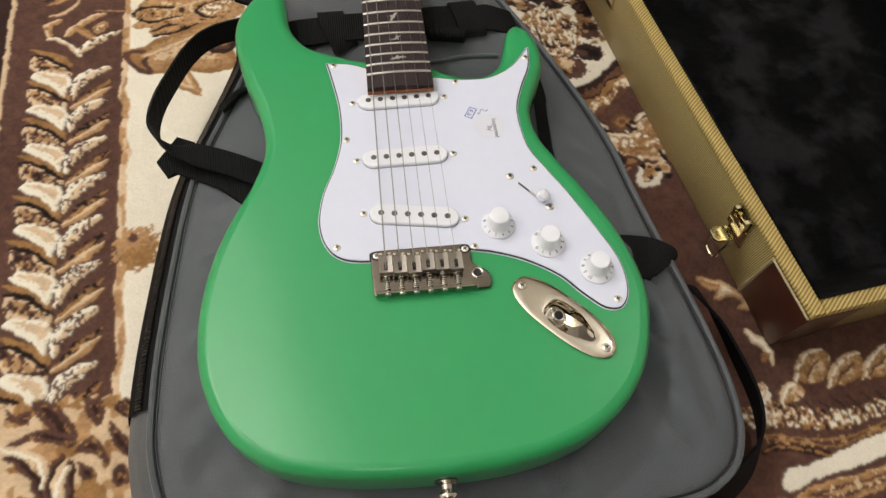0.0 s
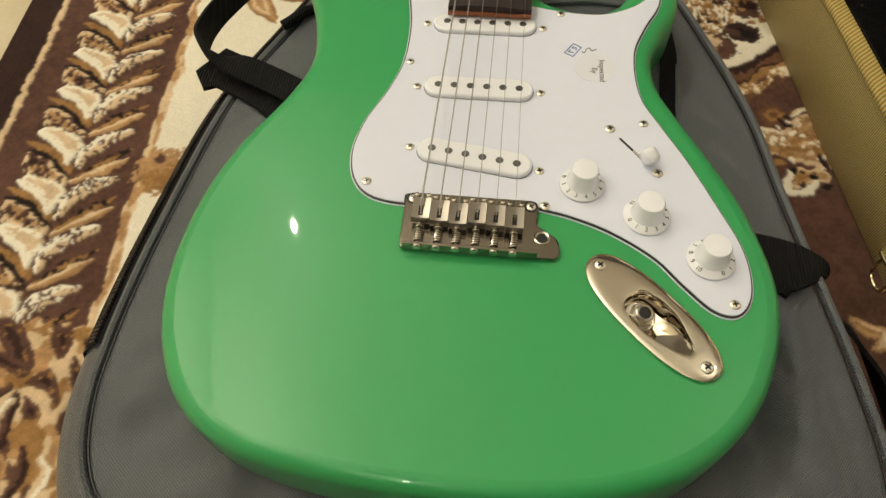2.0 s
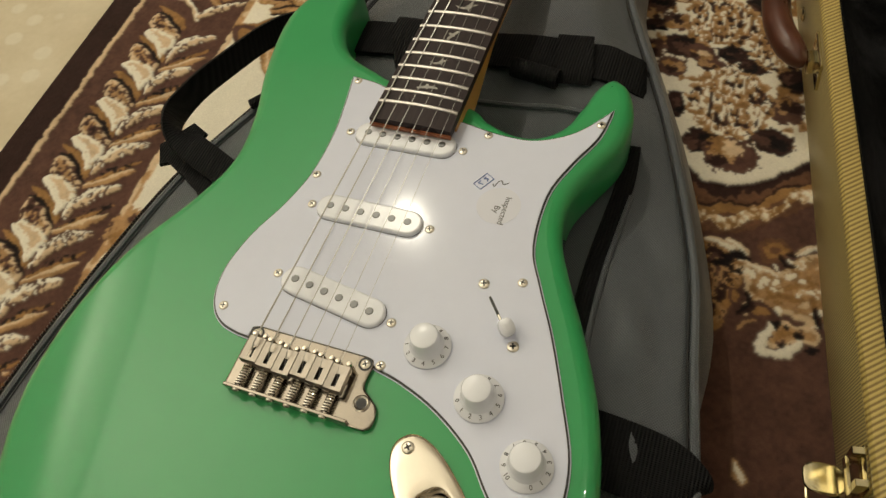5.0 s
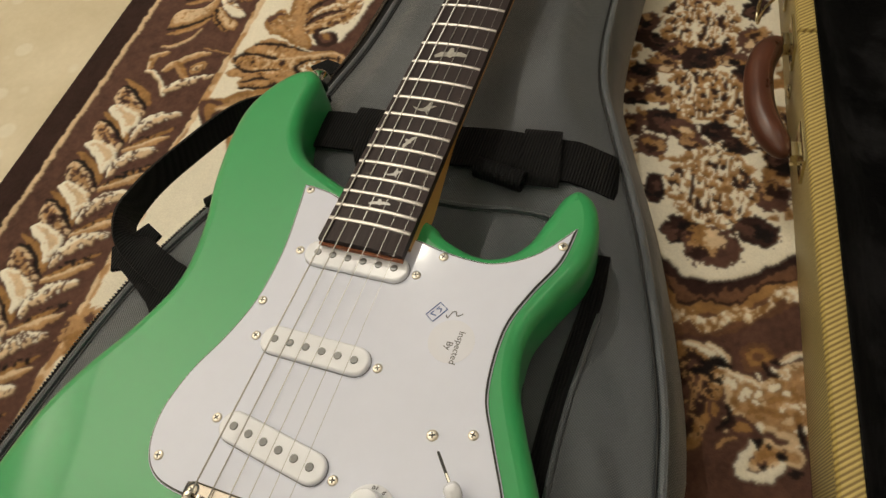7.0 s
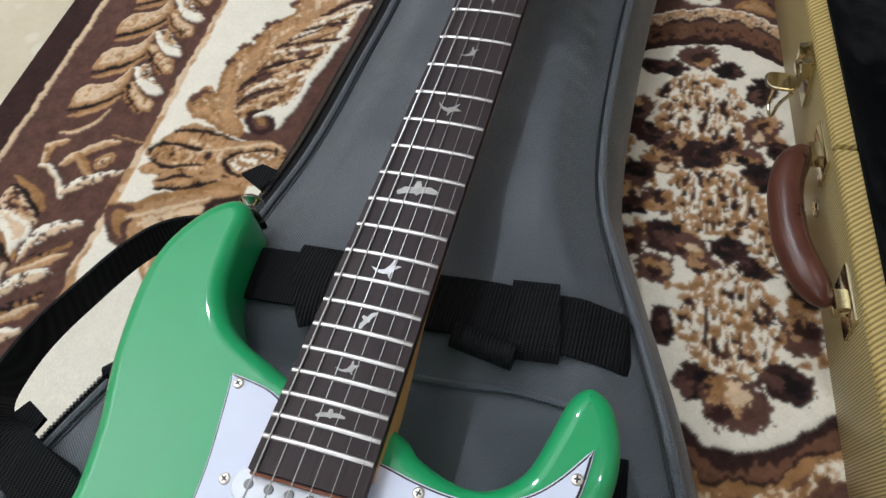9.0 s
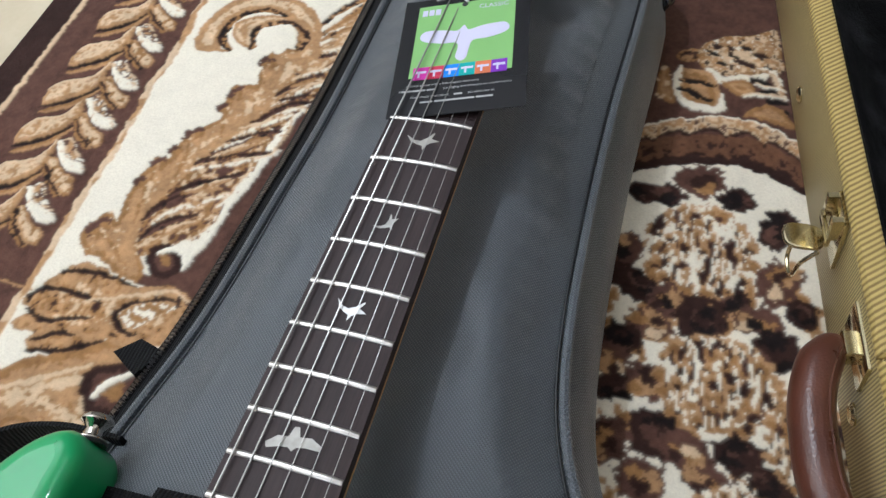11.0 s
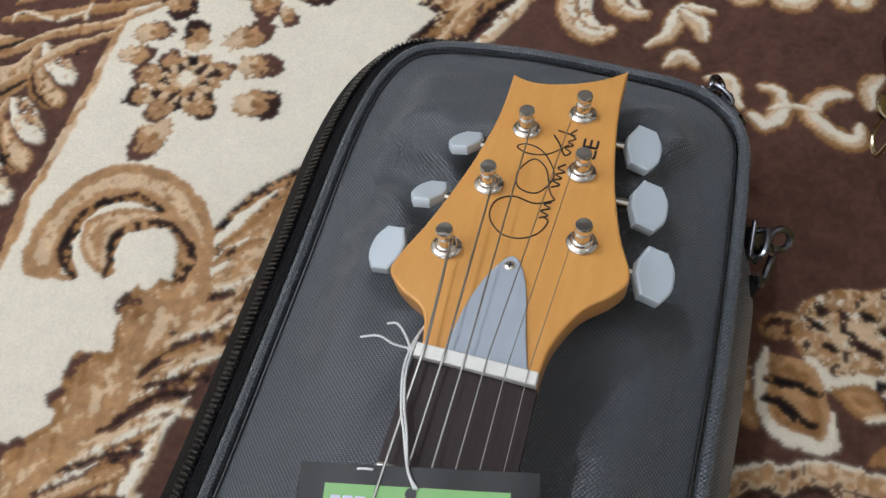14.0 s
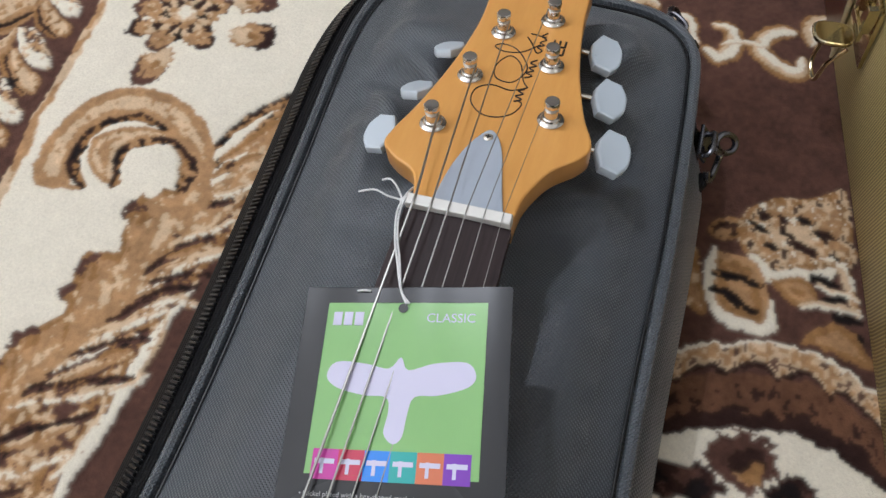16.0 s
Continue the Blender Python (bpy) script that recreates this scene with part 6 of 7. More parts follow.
    for s, blend, cup, z in steps:
        ring = []
        for k in range(n):
            c, t = math.cos(2 * math.pi * k / n), math.sin(2 * math.pi * k / n)
            u, v = 0.0445 * s * math.copysign(abs(c) ** (2 / 2.4), c), 0.0162 * s * math.copysign(abs(t) ** (2 / 2.4), t)
            bend = 0.95 if c > 0 else 0.55
            cu = 0.0068 + 0.0212 * (cup or 1.0) * math.copysign(abs(c) ** bend, c)
            cv = 0.0104 * (cup or 1.0) * math.copysign(abs(t) ** 0.62, t) * (1 - 0.45 * soft((cu - 0.004) / 0.024))
            u, v = u + (cu - u) * blend, v + (cv - v) * blend
            floor_z = -0.0105 * (1 - soft((u + 0.004) / 0.032)) - 0.0004
            ring.append(bm.verts.new((u, v, z if z > 0 else 0.0016 + (floor_z - 0.0016) * -z)))
        rings.append(ring)
    for p, q in zip(rings, rings[1:]):
        for i in range(n):
            bm.faces.new((p[i], p[(i + 1) % n], q[(i + 1) % n], q[i]))
    bm.faces.new(rings[-1])
    m = pose(JACK[0][0], JACK[0][1], TOP + 0.0002, 0, 0, JACK[1])
    jp = part("jack_plate", moved(bm, m), JACKMETAL, g, "polished nickel boat-shaped jack plate")
    seat = m @ pose(-0.0055, 0, -0.0088, 0, 16, 0)
    part("jack_washer", moved(lathe([(0.0086, 0.0), (0.0086, 0.0012), (0.0078, 0.0018), (0.0062, 0.0018)], 32), seat), CHROME, jp, "bright round washer")
    part("jack_socket", moved(join(lathe([(0.0068, 0.0016), (0.0068, 0.0042), (0.0062, 0.0047), (0.0040, 0.0047), (0.0038, -0.002)], 6), lathe([(0.0050, 0.004), (0.0050, 0.0072), (0.0044, 0.0077), (0.0034, 0.0075), (0.0032, 0.001)], 24)), seat), CHROME, jp, "hexagonal nut and jack socket")
    part("socket_hole", moved(lathe([(0.0030, 0.0), (0.0030, 0.0073)], 16), seat), BLACKPLY, jp)
    for s in (-1, 1):
        q = m @ Matrix.Translation((s * 0.0380, 0, 0.0018)) @ Matrix.Scale(1.15, 4)
        again(master, jp, q)
        again(cross_master, jp, q)

    # strap buttons
    knob = [(0.0072, 0), (0.0072, 0.0014), (0.0044, 0.003), (0.0040, 0.0060), (0.0060, 0.0086), (0.0078, 0.0098), (0.0078, 0.0110), (0.0064, 0.0128), (0.0030, 0.0120)]
    felt = [(0.0080, -0.0005), (0.0086, 0.0006), (0.0080, 0.0016)]
    for m in (pose(0.002, -0.1585, -0.037, 90, 0, 0), pose(-0.1125, 0.3165, -0.036, -90, 0, 12)):
        b = part("strap_button", moved(lathe(knob), m @ Matrix.Translation((0, 0, 0.001))), CHROME, g, "chrome strap button")
        part("felt_washer", moved(lathe(felt), m), BLACKPLY, b)

    # tremolo bridge
    z0 = TOP + 0.0004
    plate = spline(mm(-37, 6, -35.8, 10, -32, 11, -32, 11, 34, 11, 34, 11, 38.2, 10, 39.6, 6, 39.2, -2, 40.5, -7, 45.5, -10.5, 50.2, -14.5, 52, -20, 51.4, -26, 48.5, -28.5, 48.5, -28.5, -33, -28.5, -33, -28.5, -36, -27.5, -37, -24, -37, -24), True, 4)
    br = part("bridge", join(slab(plate, rounded(0.0012, z0, z0 + 0.0028, 3)), slab(mm(-34.5, -28.6, 39.5, -28.6, 39.5, -26.6, -34.5, -26.6), rounded(0.0006, z0 + 0.002, z0 + 0.0076, 2))), BRUSHED, g, "nickel six-saddle tremolo bridge")
    part("arm_hole", moved(lathe([(0.0030, 0), (0.0030, 0.00012)], 18), pose(0.0420, -0.0150, z0 + 0.0029)), BLACKPLY, br)
    part("arm_collar", moved(lathe([(0.0047, 0), (0.0046, 0.0006), (0.0040, 0.0009), (0.0031, 0.0003)], 24), pose(0.0420, -0.0150, z0 + 0.0027)), CHROME, br)
    for x in (-0.0325, 0.0352):
        part("screw_recess", moved(lathe([(0.0040, 0), (0.0040, 0.00012)], 20), pose(x, 0.0062, z0 + 0.0028)), BLACKPLY, br)
        again(master, br, pose(x, 0.0062, z0 + 0.0024, 0, 0, 900 * x))
        again(cross_master, br, pose(x, 0.0062, z0 + 0.0024, 0, 0, 900 * x))
    saddle = None
    for k in range(6):
        x = -0.0262 + 0.01048 * k
        y = (0.0005, -0.0005, -0.0015, 0.0, -0.0008, -0.0015)[k]
        m = pose(x, y - 0.0020, z0 + 0.0030) @ Matrix.Diagonal((1, 1, 0.66, 1))
        still = pose(x, 0, z0 + 0.0030)
        if saddle is None:
            saddle = part("saddle", bent_saddle(), NICKEL, br, "bent nickel saddle")
            saddle.matrix_basis = m
            slot = part("saddle_slot", slab(circle(0, -0.0058, 0.0016, 16, 0.85, 2.3, 4), [(0, 0.0070), (0, 0.0074)]), BLACKPLY, br)
            slot.matrix_basis = m
            grub = part("height_screw", lathe([(0.0015, 0), (0.0015, 0.0112), (0.0012, 0.0122), (0.0006, 0.0124)], 12), JACKMETAL, br)
            grub.matrix_basis = m @ Matrix.Translation((-0.0033, 0.0046, 0.0))
            coil = [(0.0021 * math.cos(t * 1.6), -0.0145 - 0.0115 * t / 30, 0.0034 + 0.0020 * math.sin(t * 1.6)) for t in range(31)]
            spring = part("spring", join(tube(spline(coil, False, 3), 0.0005, 6), tube([(0, -0.0125, 0.0034), (0, -0.0275, 0.0034)], 0.0011)), CHROME, br, "coiled intonation spring")
            head = part("intonation_screw", moved(screw(0.0026, 0.0018), pose(0, -0.0286, 0.0028, 90, 0, 0)), CHROME, br)
            spring.matrix_basis = head.matrix_basis = still
        else:
            again(saddle, br, m)
            again(slot, br, m)
            again(spring, br, still)
            again(head, br, still)
            again(grub, br, m @ Matrix.Translation((-0.0033, 0.0046, 0.0)))
        again(grub, br, m @ Matrix.Translation((0.0033, 0.0046, 0.0)))

    # neck, heel and headstock in one piece of maple
    bm, rings = bmesh.new(), []
    for i in range(41):
        y = 0.176 + (SCALE + 0.004 - 0.176) * i / 40
        w, deep = half_width(y) - 0.0004, 0.0150 + 0.004 * (SCALE - y) / 0.47
        blend = max(0.0, min(1.0, (0.265 - y) / 0.05))
        ring = []
        for k in range(13):
            a = math.pi * k / 12
            x, z = -w * math.cos(a), -0.0062 - deep * math.sin(a) ** 0.8
            sq = -0.0062 - (deep + 0.004) * min(1, 4 * math.sin(a))
            ring.append(bm.verts.new((x, y, z * (1 - blend) + sq * blend)))
        rings.append(ring)
    for p, q in zip(rings, rings[1:]):
        for i in range(12):
            bm.faces.new((p[i], q[i], q[i + 1], p[i + 1]))
        bm.faces.new((p[0], p[12], q[12], q[0]))
    bm.faces.new(rings[0])
    bm.faces.new(rings[-1][::-1])
    bmesh.ops.recalc_face_normals(bm, faces=bm.faces[:])
    tilt = math.atan(0.17)

    def head_warp(c):
        return Vector((c.x, c.y, -0.0026 - 0.17 * (c.y - 0.650) + c.z))

    hs = slab(spline(HEAD, steps=5), rounded(0.0010, -0.0135, 0.0, 3), 0, None, head_warp)
    part("neck", join(bm, hs), MAPLE, g, "amber satin maple neck and headstock")

    def on_head(x, y, up=0.0, turn=0.0):
        return pose(x, y, -0.0026 - 0.17 * (y - 0.650) + up, math.degrees(-tilt), 0, 0) @ pose(0, 0, 0, 0, 0, turn)

    # fingerboard with a curved top, its frets and bird-shaped inlays
    crown = lambda x: 0.0016 - x * x / (2 * 0.24)
    bm, rings = bmesh.new(), []
    for i in range(41):
        y = 0.1655 + (SCALE - 0.1655) * i / 40
        w = half_width(y)
        rings.append([bm.verts.new((w * s, y, crown(w * s) - 0.0012)) for s in (-1, -0.75, -0.5, -0.25, 0, 0.25, 0.5, 0.75, 1)] + [bm.verts.new((w, y, -0.0066)), bm.verts.new((-w, y, -0.0066))])
    for p, q in zip(rings, rings[1:]):
        for i in range(11):
            bm.faces.new((p[i], p[(i + 1) % 11], q[(i + 1) % 11], q[i]))
    bm.faces.new(rings[0][::-1])
    bm.faces.new(rings[-1])
    bmesh.ops.recalc_face_normals(bm, faces=bm.faces[:])
    fb = part("fingerboard", bm, ROSEWOOD, g, "dark rosewood fingerboard")
    part("fingerboard_edge", brick(-0.0285, 0.0285, 0.1640, 0.1656, -0.0078, -0.0046), REDWOOD, fb, "reddish end of the neck under the board")
    for n in range(1, 23):
        y = fret_y(n)
        w = half_width(y) - 0.0004
        bm, rings = bmesh.new(), []
        for s in range(13):
            x = w * (s / 6 - 1)
            lift = 0.0 if 0 < s < 12 else -0.0004
            rings.append([bm.verts.new((x, y + dy, crown(x) - 0.0012 + h + lift)) for dy, h in ((-0.0014, -0.0002), (-0.0012, 0.0006), (-0.0005, 0.0011), (0.0005, 0.0011), (0.0012, 0.0006), (0.0014, -0.0002))])
        for p, q in zip(rings, rings[1:]):
            for i in range(5):
                bm.faces.new((p[i], q[i], q[i + 1], p[i + 1]))
        bm.faces.new(rings[0])
        bm.faces.new(rings[-1][::-1])
        bmesh.ops.recalc_face_normals(bm, faces=bm.faces[:])
        part("fret", bm, FRETWIRE, fb)
    soar = mm(-13, -1, -8, 2.5, -3, 2.4, -1.2, 7, 1.2, 7, 2.4, 2.6, 8, 2.6, 13, -0.5, 12.5, -2.8, 6, -2, 2, -2.2, 0, -4, -2, -2.4, -6, -2.4, -12, -3.4)
    swoop = mm(-10, 4, -5, 0.6, -1.5, 0.2, 2, 2.6, 5.5, 7, 6.0, 6.0, 4.5, 2.2, 9.5, 0.6, 4.6, -1.2, 2.2, -3.6, 1.2, -7, 0.2, -3.4, -3.0, -2.6, -7, -0.6)
    for n, shape, size, turn in ((3, swoop, 1.0, 0), (5, swoop, 1.0, 5), (7, swoop, 0.72, 40), (9, swoop, 0.9, -8), (12, soar, 1.0, 8), (15, swoop, 0.92, 20), (17, soar, 0.55, 60), (19, swoop, 0.7, 30), (21, soar, 0.62, 10)):
        y = (fret_y(n) + fret_y(n - 1)) / 2
        room = min(1.0, (fret_y(n - 1) - fret_y(n)) / 0.015)
        bird = slab([Vector(p) * size * 0.92 for p in shape], [(0, -0.0002), (0, 0.00012)])
        part("inlay", moved(bird, pose(0.0005, y, crown(0) - 0.00125) @ Matrix.Diagonal((1, room, 1, 1)) @ pose(0, 0, 0, 0, 0, turn)), PEARL, fb, "pearl bird inlay", smooth=False)

    nut = slab(mm(-20.8, 647.7, 20.8, 647.7, 20.8, 652.6, -20.8, 652.6), rounded(0.0008, -0.004, 0.0034, 3))
    part("nut", nut, NUT, g, "white bone nut")

    # truss cover
    bell = spline(mm(-12, 653.2, -12, 653.2, -11.5, 664, -9.5, 677, -5.5, 689, -0.5, 696.5, 4, 694, 8.5, 684, 12.5, 668, 16.8, 653.2, 16.8, 653.2), True, 6)
    tc = part("truss_cover", slab(bell, rounded(0.0005, 0.0, 0.0016, 2), 0, None, head_warp), TRUSS, g, "pale blue-grey plastic truss rod cover")
    again(master, tc, on_head(0.0003, 0.6922, 0.0013) @ Matrix.Scale(0.75, 4))
    again(cross_master, tc, on_head(0.0003, 0.6922, 0.0013) @ Matrix.Scale(0.75, 4))

    # tuners: post and bush above, paddle button beside
    posts = ((-25, 695, -52.5, 697), (-18, 728.5, -45.5, 729), (-11, 761.5, -39, 761.5), (10, 775.5, 37, 775.5), (16, 743.5, 44, 744), (23, 709.5, 51, 711))
    pegs = []
    for px, py, bx, by in posts:
        m = on_head(px / 1000, py / 1000)
        t = part("tuner", moved(join(lathe([(0.0068, 0), (0.0070, 0.0010), (0.0062, 0.0019), (0.0050, 0.0023), (0.0047, 0.0032), (0.0040, 0.0037)], 24), lathe([(0.0036, 0.003), (0.0034, 0.0060), (0.0029, 0.0072), (0.0027, 0.0090), (0.0031, 0.0098), (0.0039, 0.0102), (0.0040, 0.0128), (0.0036, 0.0134), (0.0015, 0.0136)], 24)), m @ Matrix.Scale(0.84, 4)), TUNERMETAL, g, "chrome tuner post and bush")
        out = 1 if bx > 0 else -1
        q = on_head(bx / 1000, by / 1000, -0.018)
        part("tuner_shaft", moved(tube([(-out * 0.022, 0, 0), (-out * 0.004, 0, 0)], 0.0021, 10), q), CHROME, t)
        key = spline(mm(-8 * out, -3, -8 * out, -3, -8 * out, 3, -8 * out, 3, -4.5 * out, 12, -4.5 * out, 12, 4 * out, 12.2, 4 * out, 12.2, 7.6 * out, 6, 8.4 * out, 0, 7.6 * out, -6, 4 * out, -12.2, 4 * out, -12.2, -4.5 * out, -12, -4.5 * out, -12), True, 4)
        # the bass side's buttons stand turned up on their shafts
        twist = 0 if out > 0 else (3 if by < 710 else -26)
        part("tuner_button", moved(slab(key, [(-0.0012, -0.0026), (-0.0003, -0.0021), (0.0, -0.0012), (0.0, 0.0012), (-0.0003, 0.0021), (-0.0012, 0.0026)]), q @ pose(0, 0, 0, 0, (20 if out > 0 else -8), 0) @ pose(0, 0, 0, twist, 0, 0) @ Matrix.Scale(1.0 if out > 0 else 0.88, 4)), PEG, t, "pale grey plastic tuner button")
        wrap = [(0.0028 * math.cos(0.7 * k), 0.0027 * math.sin(0.7 * k), 0.0060 + 0.0007 * k / 6) for k in range(28)]
        part("string_wrap", moved(tube(wrap, 0.0004, 5), m), FRETWIRE, t)
        pegs.append((m @ Vector((0, 0, 0.0072)), px))
    gauges = (0.00054, 0.00042, 0.00033, 0.00022, 0.00018, 0.00014)
    for k in range(6):
        sx, nx = -0.0262 + 0.01048 * k, -0.0175 + 0.0070 * k
        # posts run E A D up the bass side, then G B e down the treble side
        peg, px = pegs[(0, 1, 2, 3, 4, 5)[k]]
        away = 0.0028 * (1 if k < 3 else -1)
        pts = [(sx, -0.0088, z0 + 0.0085), (sx, -0.0030, z0 + 0.0132), (nx, 0.6480, 0.0040), (nx, 0.6500, 0.0040), (nx, 0.6525, 0.0035), (peg.x + away, peg.y - 0.001, peg.z)]
        part("string", tube(pts, gauges[k], 6), STEEL, g, "wound steel string" if k < 3 else "plain steel string")

    # inspection label on the pickguard: printed words, a boxed blue stamp and pen strokes
    lab = part("inspection_label", moved(slab(circle(0, 0, 0.0135, 32), [(0, 0), (0, 0.00012)]), pose(0.0725, 0.1255, top + 0.0001)), FOIL, pg, "clear round inspection label", smooth=False)
    m = pose(0.0770, 0.1225, top + 0.0003, 0, 0, -89)
    part("printed_words", moved(lettering("Inspected", 0.0054, 0.00004), m), GREYINK, lab)
    part("printed_words", moved(lettering("By", 0.0054, 0.00004), m @ Matrix.Translation((0.000, -0.0050, 0))), GREYINK, lab)
    box = [(-0.0056, -0.0032), (0.0056, -0.0032), (0.0056, 0.0032), (-0.0056, 0.0032)]
    m = pose(0.0580, 0.1410, top + 0.0003, 0, 0, 59)
    part("blue_stamp", moved(tube([(*p, 0) for p in box + box[:2]], 0.00034, 4, False), m), BLUEINK, lab, "boxed blue ink stamp")
    part("stamp_strokes", moved(join(tube([(-0.0034, 0.0016, 0), (-0.0008, 0.0016, 0)], 0.0003, 4), tube([(-0.0034, 0.0016, 0), (-0.0018, -0.0016, 0)], 0.0003, 4), tube(spline([(0.0034, 0.0016, 0), (0.0014, 0.0012, 0), (0.0032, -0.0004, 0), (0.0012, -0.0016, 0)], False), 0.0003, 4)), m), BLUEINK, lab)
    part("pen_stroke", tube(spline([(0.0640, 0.1405, top + 0.0002), (0.0655, 0.1390, top + 0.0002), (0.0670, 0.1430, top + 0.0002), (0.0690, 0.1440, top + 0.0002), (0.0705, 0.1415, top + 0.0002), (0.0735, 0.1435, top + 0.0002)], False), 0.00026, 4), GREYINK, lab)

    # maker's flourish on the headstock, as plain loops, and two bars beneath
    def inked(points, r):
        return tube([on_head(x / 1000, y / 1000, 0.0001).translation for x, y in points], r, 5)

    strokes = (([(6, 718), (8.8, 716), (6.2, 709.5), (0, 705.7), (-7.4, 706.5), (-13.4, 713), (-13.2, 721), (-7, 725), (2, 723.5), (9, 727)], 0.00032),
               ([(9, 727), (6, 731), (2, 742), (-4, 746), (-8.5, 738), (-6.3, 730), (1.5, 728.9), (5.9, 738), (2.7, 746), (-3, 752), (-9.4, 753.4), (-12.2, 751), (-7, 748.5), (1, 750), (8, 757)], 0.00032),
               ([(5, 717), (8, 719), (5, 720.5), (8, 722.5), (5.5, 724), (8, 725.5)], 0.00040),
               ([(6, 733), (9, 735), (6, 736.5), (9, 738.5), (6.5, 740), (9.5, 742), (6.5, 743.5), (9, 746)], 0.00040),
               ([(1, 761), (4, 757), (7.5, 751), (9.5, 753), (7, 755), (9.8, 757), (7.5, 758.5), (10, 761), (7.5, 763), (9.5, 766)], 0.00036),
               ([(2.0, 764), (9.5, 762.5)], 0.00036))
    for pts, r in strokes:
        part("flourish", inked([(p.x, p.y) for p in spline(pts, False, 6)], r), INK, g, "thin black flourish on the headstock")
    for yy in (754.0, 759.6):
        for xx in (13.9, 16.6, 19.3):
            part("mark_bar", inked([(xx, yy - 2.1), (xx, yy + 2.1)], 0.00055), INK, g)
        part("mark_bar", inked([(13.9, yy - 2.1), (19.3, yy - 2.1)], 0.00055), INK, g)
    return g


build_guitar()

# ---- the open tweed case ----
CASE = pose(0.3125, -0.060, 0, 0, 0, 8.8)
LONG, WIDE, TALL, WALL, LEAN = 1.03, 0.37, 0.0960, 0.013, 0.014


def lean(z):
    """How far the case's outer walls stand in at the height z."""
    return LEAN * max(0.0, 1 - z / TALL)


def tapered(bm):
    for v in bm.verts:
        k = lean(v.co.z)
        v.co.x += k if v.co.x < WIDE / 2 else -k
        v.co.y += k if v.co.y < LONG / 2 else -k
    return bm


def build_case():
    c = thing("guitar_case", "open gold tweed guitar case with black plush lining", "guitar case", CASE)
    r = 0.006
    outer = [(0, 0), (WIDE, 0), (WIDE, LONG), (0, LONG)]
    base = slab(outer, [(-0.004, -0.0008), (-0.0012, 0.002), (-0.0008, 0.008), (-0.0008, 0.014)])
    part("case_floor", tapered(base), TWEED, c, "gold tweed covered floor of the case")
    h = TALL - 0.003
    part("side_wall", tapered(brick(0, WALL - 0.002, 0.0, LONG, 0.006, h, 0.0015)), TWEED, c, "gold striped tweed wall")
    part("side_wall", tapered(brick(WIDE - WALL + 0.002, WIDE, 0.0, LONG, 0.006, h, 0.0015)), TWEED, c, "gold striped tweed wall")
    part("end_wall", tapered(brick(WALL - 0.002, WIDE - WALL + 0.002, 0.0, WALL - 0.002, 0.006, h, 0.0015)), TWEED, c, "gold striped tweed wall")
    part("end_wall", tapered(brick(WALL - 0.002, WIDE - WALL + 0.002, LONG - WALL + 0.002, LONG, 0.006, h, 0.0015)), TWEED, c, "gold striped tweed wall")
    # tweed binding over the rim
    part("rim_binding", brick(-0.0015, WALL, -0.0015, 0.520, h - 0.0035, TALL, 0.0022), TWEEDRIM, c, "coarse gold tweed binding")
    part("rim_binding", brick(-0.0015, WALL, 0.5215, LONG + 0.0015, h - 0.0035, TALL, 0.0022), TWEEDRIM, c, "coarse gold tweed binding")
    part("rim_binding", brick(WIDE - WALL, WIDE + 0.0015, -0.0015, LONG + 0.0015, h - 0.0035, TALL, 0.0022), TWEEDRIM, c, "coarse gold tweed binding")
    part("rim_binding", brick(WALL, WIDE - WALL, -0.0015, WALL, h - 0.0035, TALL + 0.0003, 0.0022), TWEEDRIM, c, "coarse gold tweed binding")
    part("rim_binding", brick(WALL, WIDE - WALL, LONG - WALL, LONG + 0.0015, h - 0.0035, TALL + 0.0003, 0.0022), TWEEDRIM, c, "coarse gold tweed binding")

    # plush lining: a soft tray
    def cosy(v):
        d = min(v.x - WALL, WIDE - WALL - v.x, v.y - WALL, LONG - WALL - v.y)
        up = max(0.0, 1 - d / 0.045) ** 2.2
        z = 0.030 + 0.064 * up + 0.005 * noise.noise((v.x * 18, v.y * 18, 1)) * min(1, d / 0.03)
        return Vector((v.x, v.y, z if v.z > 0.01 else v.z))

    tray = slab([(WALL - 0.0015, WALL - 0.0015), (WIDE - WALL + 0.0015, WALL - 0.0015), (WIDE - WALL + 0.0015, LONG - WALL + 0.0015), (WALL - 0.0015, LONG - WALL + 0.0015)], [(0, 0.008), (0, 0.03)], 0.009, None, cosy)
    part("plush_lining", tapered(tray), PLUSH, c, "crushed black plush lining")

    # brown leather corners with a pale edge
    for v0, v1 in ((0.0, 0.064), (LONG - 0.064, LONG)):
        s = 1 if v0 == 0 else -1
        end = v0 if s > 0 else v1
        e0, e1, e2 = end - s * 0.0022, end + s * 0.0002, end + s * 0.055
        guard = [(-0.0022, e2), (-0.0022, e0), (0.050, e0), (0.050, e1), (0.0002, e1), (0.0002, e2)]
        p = part("leather_corner", tapered(slab(guard if s < 0 else guard[::-1], rounded(0.0005, 0.008, h - 0.004, 2))), LEATHER, c, "brown leather corner guard")
        part("corner_piping", tapered(join(tube([(-0.002, end + s * 0.057, 0.008), (-0.002, end + s * 0.057, h - 0.004)], 0.0018), tube([(-0.0025, end - s * 0.001, h - 0.0042), (-0.0025, end + s * 0.057, h - 0.0042)], 0.0013))), EDGING, p, "pale stitched edge")

